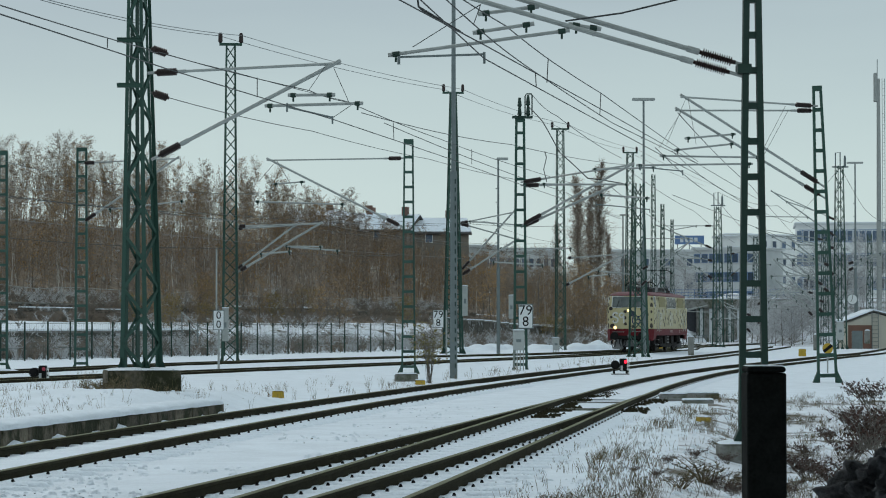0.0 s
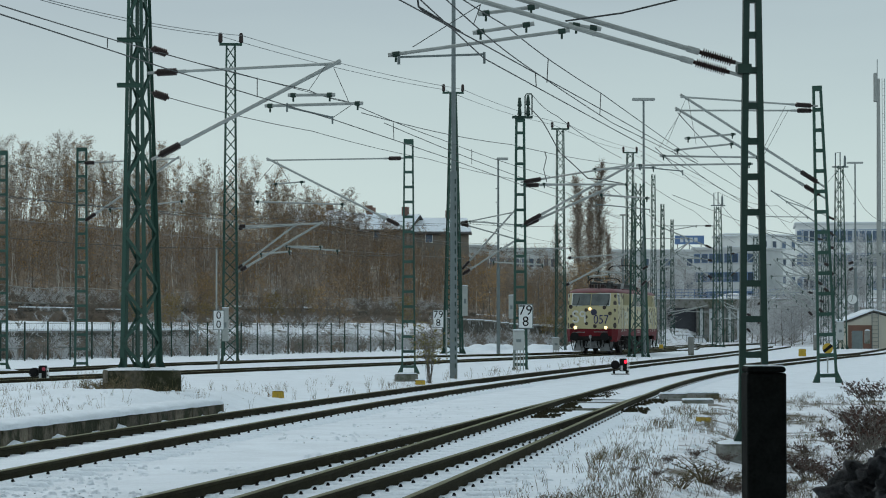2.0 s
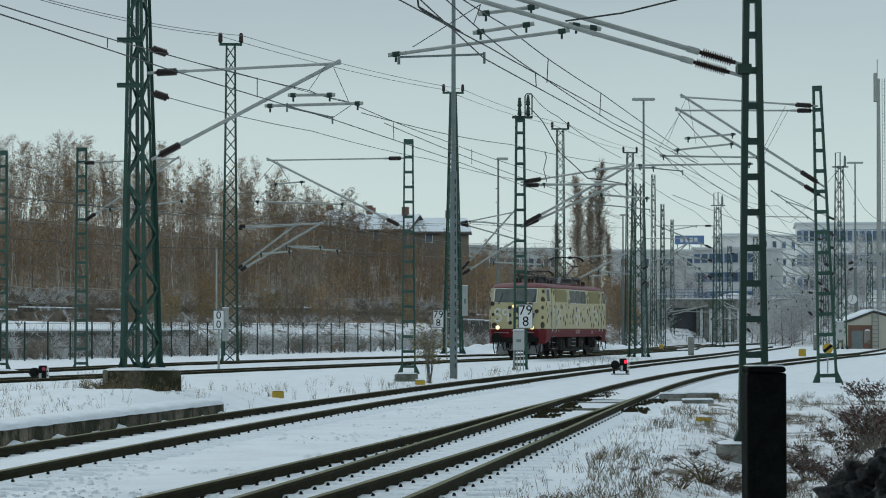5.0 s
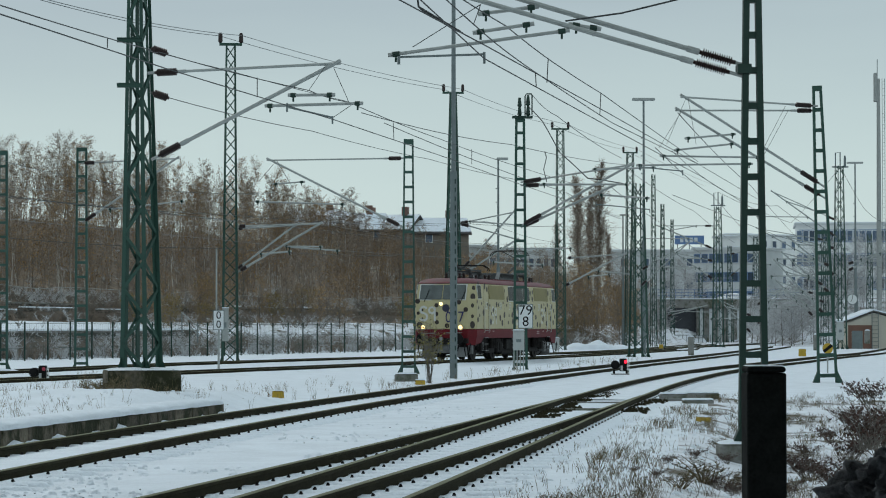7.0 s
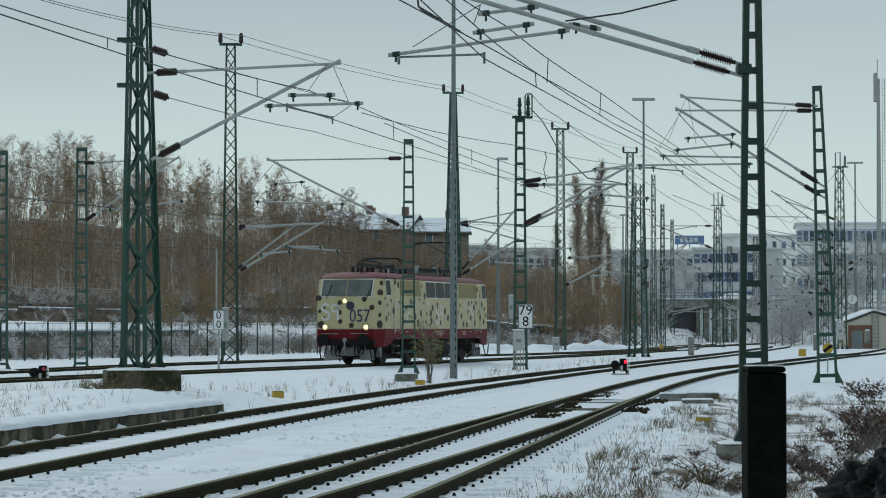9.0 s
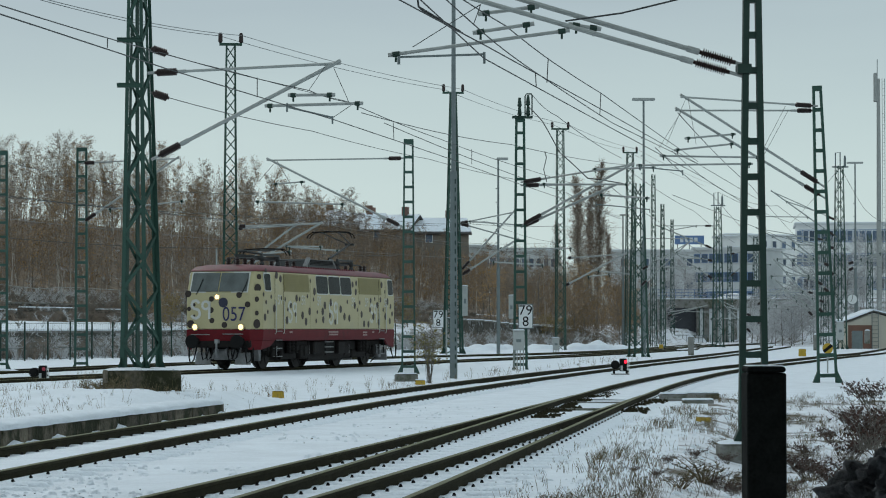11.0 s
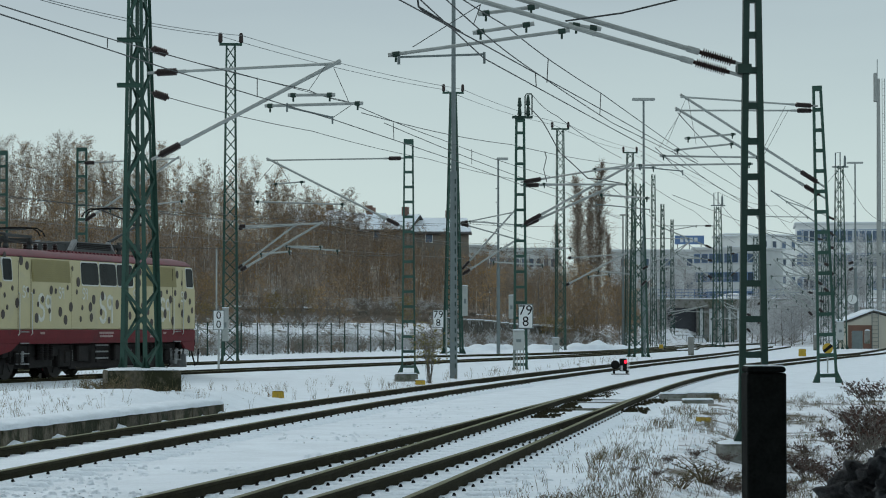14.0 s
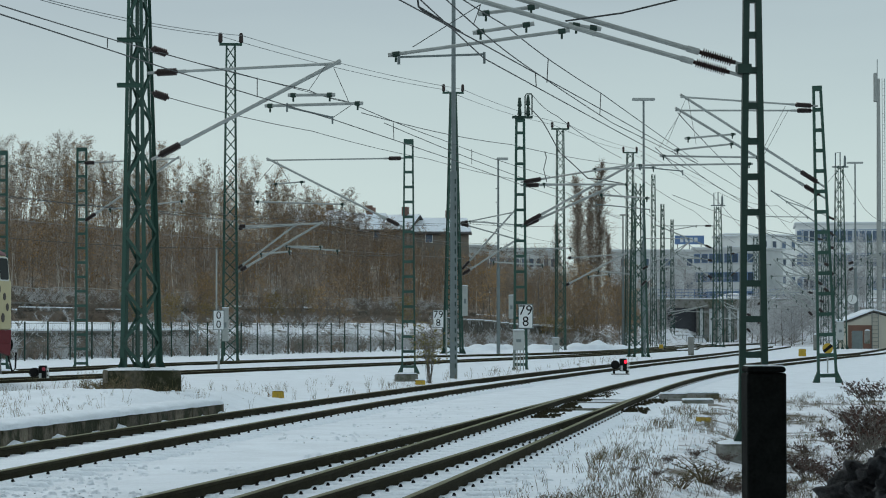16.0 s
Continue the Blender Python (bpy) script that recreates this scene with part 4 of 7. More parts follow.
# the old platform's edge
ob = thing("platform_edge", "crumbling mossy concrete platform edge under snow", "platform", kind="structure")
for i in range(-2, 10):
    g = Geo()
    a = EDGE0 + EDIR * (i * 1.135 + 0.006)
    b = EDGE0 + EDIR * ((i + 1) * 1.135 - 0.006)
    off = Vector((-EDIR.y, EDIR.x)) * (0.12 + 0.02 * noise.noise((i * 1.7, 0, 0)))
    zt = 0.10 + 0.015 * noise.noise((i * 2.3, 1, 0))
    g.beam((a.x + off.x, a.y + off.y, (zt - 0.3) / 2), (b.x + off.x, b.y + off.y, (zt - 0.3) / 2), 0.28, zt + 0.3)
    part("edge_block", bevelled(g, "edge_block", MOSSY, 0.02, 1), None, ob)
g = Geo()
rows = []
for i in range(72):
    c = EDGE0 + EDIR * (i * 0.19 - 2.27)
    for j, (o, zz) in enumerate(((-0.045, 0.085), (-0.045, 0.14), (0.05, 0.19), (0.3, 0.20), (0.7, 0.17), (1.2, 0.11))):
        k = 0.03 * noise.noise((i * 0.35, j * 0.7, 5)) * (0.5 if j < 2 else 1)
        rows.append((c.x - EDIR.y * (o - k * 0.8), c.y + EDIR.x * (o - k * 0.8), zz + k))
g.add(rows, [(i * 6 + j, (i + 1) * 6 + j, (i + 1) * 6 + j + 1, i * 6 + j + 1) for i in range(71) for j in range(5)])
part("snow_cap", g, SNOW, ob, "thick white snow", True)
g = Geo()
rows = []
for i in range(150):
    c = EDGE0 + EDIR * (i * 0.091 - 2.27)
    h = max(0.0, 0.02 + 0.17 * noise.noise((i * 0.14, 3, 1)) + 0.06 * noise.noise((i * 0.6, 1, 4)))
    for o, zz in ((0.0, h), (-0.07, h * 0.8), (-0.2, h * 0.25), (-0.38, -0.03)):
        rows.append((c.x - EDIR.y * o, c.y + EDIR.x * o, -0.15 + zz))
g.add(rows, [(i * 4 + j, i * 4 + j + 1, (i + 1) * 4 + j + 1, (i + 1) * 4 + j) for i in range(149) for j in range(3)])
part("snow_drift", g, SNOW, ob, "snow drifted against the face", True)


# ---- signs, cabinets, signals ----
def sign(text, p, w, h, size, base_z, label, post_x=0.0, board=None):
    ob = thing("distance_sign", label, "sign", pose(p[0], p[1], p[2]), "distance signs")
    g = Geo()
    g.box(-w / 2, -0.012, -h / 2, w / 2, 0.012, h / 2)
    part("board", bevelled(g, "board", WHITE_ENAMEL, 0.008, 1), None, ob)
    g = Geo()
    for a, b in (((-w / 2, h / 2), (w / 2, h / 2)), ((-w / 2, -h / 2), (w / 2, -h / 2)), ((-w / 2, -h / 2), (-w / 2, h / 2)), ((w / 2, -h / 2), (w / 2, h / 2))):
        g.beam((a[0], -0.005, a[1]), (b[0], -0.005, b[1]), 0.03, 0.03)
    part("rim", g, GREYPOLE, ob)
    for k, line in enumerate(text):
        me = lettering(line, size, "figures")
        me.materials.append(BLACK)
        o = part("figures", me, None, ob, "black figures")
        o.location = (0, -0.016, (h * 0.235) * (1 if k == 0 else -1))
    if base_z is not None:
        g = Geo()
        g.tube([(post_x, 0.04, base_z - p[2]), (post_x, 0.04, h / 2)], 0.045, 8)
        part("post", g, GALV, ob)
    return ob


sign(("79", "8"), (3.30, 101.60, 1.98), 0.56, 0.95, 0.56, None, "white distance sign reading 79 over 8 on a mast")
sign(("79", "8"), (-0.26, 140.00, 2.02), 0.58, 0.95, 0.56, -0.2, "white distance sign reading 79 over 8", 0.45)
sign(("0", "0"), (-8.82, 100.00, 1.82), 0.42, 0.76, 0.42, -0.2, "narrow white sign with two noughts on a grey post")


def cabinet(p, w, d, h, legs, label, paint=None):
    ob = thing("relay_cabinet", label, "cabinet", pose(*p), "trackside cabinets")
    g = Geo()
    g.box(-w / 2, -d / 2, legs, w / 2, d / 2, legs + h)
    part("body", bevelled(g, "body", paint or CABINET_GREY, 0.02, 2), None, ob)
    g = Geo()
    g.box(-w / 2 - 0.02, -d / 2 - 0.03, legs + h, w / 2 + 0.02, d / 2 + 0.03, legs + h + 0.03)
    part("lid", g, paint or CABINET_GREY, ob)
    g = Geo()
    g.box(-w / 2 - 0.01, -d / 2 - 0.02, legs + h + 0.032, w / 2 + 0.01, d / 2 + 0.02, legs + h + 0.07, 0, 0.9)
    part("snow_cap", g, SNOW, ob, "white snow")
    g = Geo()
    g.box(-w * 0.22, -d / 2 - 0.006, legs + h * 0.42, w * 0.22, -d / 2 - 0.002, legs + h * 0.58)
    part("label_bars", g, GREYPOLE, ob)
    if legs > 0.05:
        for i in range(4):
            g = Geo()
            x = -w * 0.42 + i * w * 0.28
            g.tube([(x, 0, 0), (x, 0, legs)], 0.025, 6)
            part("leg", g, GALV, ob)
    return ob


cabinet((2.96, 99.50, -0.22), 0.44, 0.3, 0.75, 0.86, "pale grey relay cabinet on four pipe legs")
cabinet((7.11, 160.00, -0.16), 0.40, 0.35, 0.75, 0.28, "grey cabinet on short legs beside the track")
cabinet((26.54, 170.00, 0.72), 0.45, 0.3, 1.2, 0.0, "pale grey box on a post")
cabinet((-10.35, 121.00, 0.86), 0.28, 0.3, 1.55, 0.02, "narrow grey cabinet against the lattice mast", GALV)
cabinet((1.41, 163.00, 2.27), 0.35, 0.3, 1.9, 0.02, "grey ribbed winch box on a mast", GALV)
cabinet((4.03, 150.00, 2.04), 0.32, 0.3, 1.35, 0.02, "grey ribbed winch box on a mast", GALV)

RED_LIGHT = glow("red_signal_light", (1.0, 0.012, 0.03), 3.5)


def dwarf_signal(p, lit, s=1.0):
    ob = thing("dwarf_signal", "black dwarf signal in the snow with a red light" if lit else "small black dwarf signal with a dim red light", "railway signal", pose(*p), "dwarf signals")
    g = Geo()
    g.box(-0.02 * s, -0.14, 0.1 * s, 0.20 * s, 0.14, 0.5 * s)
    part("lamp_housing", bevelled(g, "lamp_housing", BLACK, 0.03, 2), None, ob)
    g = Geo()
    g.lathe((-0.16 * s, -0.12, 0.3 * s), (0, 1, 0), [(0, 0.12 * s), (0.02, 0.14 * s), (0.26, 0.14 * s), (0.28, 0.10 * s)], 14)
    part("back_housing", g, BLACK, ob, smooth=True)
    for x in (0.08, 0.15):
        g = Geo()
        g.lathe((x * s, -0.145, 0.40 * s), (0, -1, 0), [(0, 0.05 * s), (0.1, 0.05 * s)], 10)
        part("hood", g, BLACK, ob)
    g = Geo()
    g.lathe((0.15 * s, -0.26, 0.40 * s), (0, -1, 0), [(0, 0.052 * s), (0.02, 0.03 * s)], 12)
    part("red_lens", g, RED_LIGHT if lit else mat("dim_red_lens", (0.4, 0.05, 0.08), 0.3), ob)
    g = Geo()
    g.box(0.215 * s, -0.1, 0.02, 0.28 * s, -0.08, 0.42 * s)
    part("marker_board", g, WHITE_ENAMEL, ob, "white marker board")
    for k in range(3):
        g = Geo()
        g.box(0.228 * s, -0.104, (0.07 + k * 0.12) * s, 0.262 * s, -0.1, (0.12 + k * 0.12) * s)
        part("marker_dot", g, BLACK, ob)
    g = Geo()
    g.box(0.0 * s, -0.16, 0.12 * s, 0.07 * s, -0.142, 0.28 * s)
    part("plate", g, CABINET_GREY, ob)
    for x in (-0.2, 0.2):
        g = Geo()
        g.box(x * s - 0.03, -0.1, -0.05, x * s + 0.03, 0.1, 0.14 * s)
        part("foot", g, BLACK, ob)
    g = Geo()
    g.box(-0.28 * s, -0.14, -0.02, 0.28 * s, 0.14, 0.03)
    part("base_plate", g, GALV, ob)
    return ob


dwarf_signal((6.27, 90.00, -0.13), True, 1.12)
dwarf_signal((-12.28, 77.50, -0.16), False, 1.05)


def yellow_box(p, w, d, h, rz, label):
    ob = thing("yellow_box", label, "track magnet box", pose(p[0], p[1], p[2], 0, 0, rz), "yellow trackside boxes")
    g = Geo()
    g.box(-w / 2, -d / 2, 0, w / 2, d / 2, h, 0, 0.92)
    part("case", bevelled(g, "case", YELLOW, 0.02, 2), None, ob)
    g = Geo()
    g.box(-w / 2, -d / 2, h + 0.004, w / 2, d / 2, h + 0.03, 0, 0.8)
    part("snow_cap", g, SNOW, ob)


yellow_box((-3.89, 60.00, -0.17), 0.28, 0.25, 0.19, 8, "yellow cable box half buried in snow")
yellow_box((-0.65, 73.00, -0.12), 0.30, 0.25, 0.13, 0, "low yellow cable box beside a footing")
yellow_box((20.90, 148.00, -0.13), 0.42, 0.3, 0.42, 0, "yellow cable box on two feet")
yellow_box((4.60, 45.00, -0.18), 0.14, 0.3, 0.11, 30, "yellow plastic wedge lying in snow")
yellow_box((16.29, 190.00, -0.09), 0.3, 0.3, 0.4, 0, "yellow cable box beside the far track")

# point machine covers and slabs by the turnout
ob = thing("point_machine", "low grey point machine covers under snow by the turnout", "railway equipment")
for a, b, hh in (((5.70, 60.00, -0.16), (6.50, 60.00, 0.08), 0.13), ((4.99, 58.50, -0.08), (5.60, 58.50, 0.04), 0.07), ((5.27, 56.00, -0.12), (5.94, 56.00, -0.05), 0.04)):
    g = Geo()
    g.box(a[0], a[1] - 0.2, a[2] - 0.1, b[0], a[1] + 0.25, a[2] + hh)
    part("cover", bevelled(g, "cover", CONCRETE, 0.03, 2), None, ob)
    g = Geo()
    g.box(a[0], a[1] - 0.2, a[2] + hh + 0.004, b[0], a[1] + 0.25, a[2] + hh + 0.04, 0, 0.93)
    part("snow_cap", g, SNOW, ob)
for y, x0, x1 in ((50.5, -0.62, 0.6), (55.0, -0.6, 0.6), (57.5, 0.9, 2.2)):
    g = Geo()
    x = line_right_branch(y)
    g.beam((x + x0, y, -0.12), (x + x1, y - 0.1, -0.12), 0.14, 0.07)
    solid("stretcher_bar", g, CONCRETE, "snowy cover over a point rod at the turnout", "railway equipment", group="point rod covers")


def marker_post(p, h, w, label):
    g = Geo()
    g.box(-w / 2, -w / 2, -0.1, w / 2, w / 2, h - w * 0.2)
    me = bevelled(g, "post", CONCRETE, 0.04, 2)
    ob = thing("concrete_post", label, "post", pose(*p), "concrete posts")
    part("shaft", me, None, ob)
    g = Geo()
    g.lathe((0, 0, h - w * 0.2), (0, 0, 1), [(0, w * 0.5), (w * 0.15, w * 0.42), (w * 0.25, w * 0.15)], 10)
    part("snow_cap", g, SNOW, ob, "snow cap", True)


marker_post((15.11, 155.00, -0.14), 1.2, 0.34, "square pale concrete post by the track")
marker_post((27.89, 190.00, -0.05), 1.15, 0.42, "round-topped pale concrete post in snow")
marker_post((33.36, 200.00, 0.40), 1.0, 0.4, "round-topped pale concrete post in snow")

# black and yellow hazard plate, and the station clock
ob = thing("hazard_sign", "yellow plate with a black diagonal bar on a short post", "sign", pose(*(13.91, 92.00, 0.77)))
g = Geo()
g.lathe((0, 0, 0), (0, -1, 0), [(0, 0.19), (0.02, 0.19)], 16)
part("plate", g, YELLOW, ob)
g = Geo()
g.beam((-0.15, -0.026, -0.12), (0.15, -0.026, 0.12), 0.008, 0.11, up=(0, 0, 1))
part("bar", g, BLACK, ob)
g = Geo()
g.tube([(0, 0.02, -0.9), (0, 0.02, 0)], 0.03, 6)
part("post", g, GALV, ob)
ob = thing("yard_clock", "round white clock on a pole", "clock", pose(*(34.59, 215.00, 3.95)))
g = Geo()
g.lathe((0, 0.12, 0), (0, -1, 0), [(0, 0.46), (0.24, 0.46)], 24)
part("case", g, GREYPOLE, ob)
g = Geo()
g.lathe((0, -0.12, 0), (0, -1, 0), [(0, 0.41), (0.01, 0.41)], 24)
part("face", g, WHITE_ENAMEL, ob)
for dx, dz in ((-0.14, -0.2), (0.02, 0.32)):
    g = Geo()
    g.beam((0, -0.14, 0), (dx, -0.14, dz), 0.01, 0.04)
    part("hour_bar", g, BLACK, ob)
g = Geo()
g.tube([(0.45, 0.1, -3.8), (0.45, 0.1, 0.4)], 0.07, 8)
part("pole", g, GREYPOLE, ob)

# the dark pillar and the heap close to the camera
# The shade on the pillar is put into this near-black, almost sheenless colour.
PILLAR = mat("shade_darkened_pillar", (0.020, 0.022, 0.021), 0.8, 0, 6, 0.5, 0.15, 40, spec=0.03)
p = (2.52, 20.00, 0.17)
ob = thing("dark_pillar", "trackside pillar with rounded edges, shade put into its near-black colour, snow on top", "cabinet", pose(p[0], p[1], -0.25, 0, 0, 2))
g = Geo()
hp = 1.18 + 0.25
g.box(-0.155, -0.16, 0, 0.155, 0.16, hp - 0.03)
part("body", bevelled(g, "body", PILLAR, 0.02, 3), None, ob)
g = Geo()
g.box(-0.153, -0.158, hp - 0.027, 0.153, 0.158, hp + 0.02)
part("lid", bevelled(g, "lid", PILLAR, 0.025, 3), None, ob)
g = Geo()
g.box(-0.14, -0.145, hp + 0.022, 0.14, 0.145, hp + 0.03, 0, 0.9)
part("snow_cap", g, SNOW, ob, "thin snow")


# an unseen dark roof added above the camera to shade pillar, heap and near snow
g = Geo()
g.box(-15, -16, 4.75, 15, 19.5, 5.05)
for k in range(13):
    g.box(-15 + k * 2.5 - 0.12, -16, 4.5, -15 + k * 2.5 + 0.12, 19.0, 4.745)
solid("ceiling", g, DARKWALL, "dark unseen roof added to shade the foreground", "ceiling", kind="structure")
# plain wall, also unseen, added to close the space behind the camera
g = Geo()
g.box(-15, -16.4, -0.3, 15, -16.0, 4.75)
solid("wall_rear", g, DARKWALL, "dark plain unseen wall added behind the camera", "wall", kind="structure")


# ---- trees and scrub ----
BARK = mat("dark_bark", (0.16, 0.145, 0.125), 0.9, 0, 3, 0.4, 0.3, 30, per_object=0.2)
BIRCH = mat("pale_birch_bark", (0.44, 0.41, 0.37), 0.8, 0, 3, 0.25, 0.2, 20, stain=(0.09, 0.08, 0.07), stain_at=0.57, per_object=0.2)
TWIG = mat("brown_twigs", (0.28, 0.225, 0.18), 0.9, 0, 3, 0.3, 0, 30, per_object=0.25)
FROSTED = mat("frosted_twigs", (0.46, 0.465, 0.47), 0.9, 0, 3, 0.3, 0, 30, per_object=0.25)
LEAF = mat("withered_brown_leaves", (0.38, 0.235, 0.10), 0.8, 0, 2, 0.4, 0, 30, island=0.5, per_object=0.3)
GOLD = mat("yellow_ochre_leaves", (0.25, 0.18, 0.05), 0.8, 0, 2, 0.4, 0, 30, island=0.5)
DRYLEAF = mat("dark_dry_leaves", (0.075, 0.042, 0.034), 0.8, 0, 2, 0.4, 0, 30, island=0.5)
STRAW = mat("dry_straw", (0.17, 0.13, 0.075), 0.9, 0, 2, 0.3, 0, 30, island=0.4)
WEED = mat("dull_green_weed", (0.085, 0.075, 0.035), 0.8, 0, 2, 0.3, 0, 30, island=0.4)


def tree_parts(seed, h, spread, leaves, trunk_r, start=0.25, twigs=7, limbs=20, upright=0.6, subs=3, thick=1.0):
    """Trunk, twigs and leaves of one tree of height h."""
    r = random.Random(seed)
    trunk, twig, leaf = Geo(), Geo(), Geo()

    def sprig(a, b, w):
        d = b - a
        o = d.cross(Vector((r.uniform(-1, 1), r.uniform(-1, 1), r.uniform(-1, 1)))).normalized() * w * thick
        twig.quad(a - o, a + o, b + o * 0.45, b - o * 0.45)

    pts, x, y = [], 0.0, 0.0
    for i in range(9):
        pts.append(Vector((x, y, h * i / 8)))
        x += r.uniform(-0.016, 0.016) * h
        y += r.uniform(-0.016, 0.016) * h
    trunk.tube(pts, trunk_r, 6, r2=trunk_r * 0.12)
    for k in range(limbs):
        u = start + (0.98 - start) * ((k + r.random()) / limbs) ** 0.85
        i = min(7, int(u * 8))
        base = pts[i].lerp(pts[i + 1], u * 8 - i)
        a = r.uniform(0, 6.283)
        full = 1.0 if u > start + 0.25 else 0.55 + 0.45 * (u - start) / 0.25
        length = spread * (1.25 - u) * r.uniform(0.45, 1.25) * full + 0.2
        rise = upright * r.uniform(0.6, 1.4)
        d = Vector((math.cos(a), math.sin(a), rise)).normalized()
        mid = base + d * length * 0.5 + Vector((0, 0, 0.04 * length))
        end = base + d * length + Vector((r.uniform(-0.1, 0.1), r.uniform(-0.1, 0.1), r.uniform(-0.05, 0.2) * length))
        lr = trunk_r * (0.36 - 0.28 * u)
        trunk.tube([base, mid, end], max(0.010, lr), 3, r2=0.005, cap=False)
        for j in range(twigs):
            v = r.uniform(0.15, 1.0)
            b = base.lerp(mid, v * 2) if v < 0.5 else mid.lerp(end, v * 2 - 1)
            td = (d + Vector((r.uniform(-1, 1), r.uniform(-1, 1), r.uniform(-0.7, 0.8)))).normalized()
            tl = (0.25 + length * 0.35) * r.uniform(0.6, 1.3)
            elbow = b + td * tl * 0.5
            tip = elbow + (td + Vector((r.uniform(-0.5, 0.5), r.uniform(-0.5, 0.5), r.uniform(-0.5, 0.4)))) * tl * 0.5
            sprig(b, elbow, 0.014)
            sprig(elbow, tip, 0.012)
            for q in range(subs):
                c = b.lerp(tip, r.uniform(0.15, 0.9))
                sprig(c, c + Vector((r.uniform(-1, 1), r.uniform(-1, 1), r.uniform(-0.7, 0.8))).normalized() * tl * r.uniform(0.35, 0.7), 0.0105)
            for q in range(leaves):
                c = b.lerp(tip, r.uniform(0.1, 1.1)) + Vector((r.uniform(-0.2, 0.2), r.uniform(-0.2, 0.2), r.uniform(-0.25, 0.1)))
                s = r.uniform(0.03, 0.062)
                n = Vector((r.uniform(-1, 1), r.uniform(-1, 1), r.uniform(-1, 1))).normalized()
                p = n.orthogonal().normalized() * s
                q2 = n.cross(p)
                leaf.quad(c - p, c + q2 * 0.7, c + p, c - q2 * 0.7)
    return trunk, twig, leaf


def make_tree(seed, label, h, spread, leaves, trunk_r, bark, leaf_paint=None, twig_paint=None, **kw):
    trunk, twig, leaf = tree_parts(seed, h, spread, leaves, trunk_r, **kw)
    ob = thing("tree", label, "tree", pose(0, -60, -40), "trees on the hillside")
    part("trunk", trunk, bark, ob, smooth=True)
    tagged(part("crown", twig, twig_paint or TWIG, ob), kind="stuff")
    if leaves:
        tagged(part("foliage", leaf, leaf_paint or LEAF, ob), kind="stuff")
    return ob


protos = [
    make_tree(1, "young birch with pale bark and brown leaves", 9.6, 2.3, 6, 0.070, BIRCH, start=0.25, limbs=34, upright=0.9),
    make_tree(2, "slim bare birch with pale bark", 10.4, 1.8, 1, 0.062, BIRCH, start=0.36, limbs=34, upright=1.2),
    make_tree(3, "young oak with withered brown leaves", 7.6, 2.6, 7, 0.075, BARK, start=0.1, limbs=30, upright=0.7),
    make_tree(4, "bare brown tree with fine twigs", 8.8, 2.4, 1, 0.075, BARK, start=0.16, limbs=36, upright=1.0),
    make_tree(5, "leaning birch with a thin crown", 10.8, 1.7, 2, 0.060, BIRCH, start=0.42, limbs=32, upright=1.3),
    make_tree(6, "shaggy tree with rust-brown leaves", 6.6, 2.4, 9, 0.065, BARK, start=0.05, limbs=30, upright=0.7),
    make_tree(7, "bare tree with a wide crown", 9.2, 3.0, 0, 0.09, BARK, start=0.22, limbs=38, twigs=8, upright=0.9),
]
rnd = random.Random(21)
used = set()
placed = 0
for k in range(900):
    n = 19 + 29 * rnd.random() ** 0.7
    if placed >= 155:
        break
    t = rnd.uniform(22, 196)
    p = on_fence(t, n)
    u = p.x / p.y
    if not -0.19 < u < 0.075:
        continue
    if u > 0.005 and n > 36:
        continue
    i = rnd.choice((0, 0, 1, 1, 2, 3, 3, 4, 4, 5, 5, 6))
    s = rnd.uniform(0.60, 0.92) * (1.0 if u < -0.045 else 0.74)
    m = pose(p.x, p.y, p.z - 0.55, rnd.uniform(-4, 4), rnd.uniform(-5, 5), rnd.uniform(0, 360)) @ Matrix.Diagonal((s, s, s, 1))
    placed += 1
    if i not in used:
        used.add(i)
        protos[i].matrix_basis = m
    else:
        o = copy_thing(protos[i], m)
        o.scale = (s, s, s)


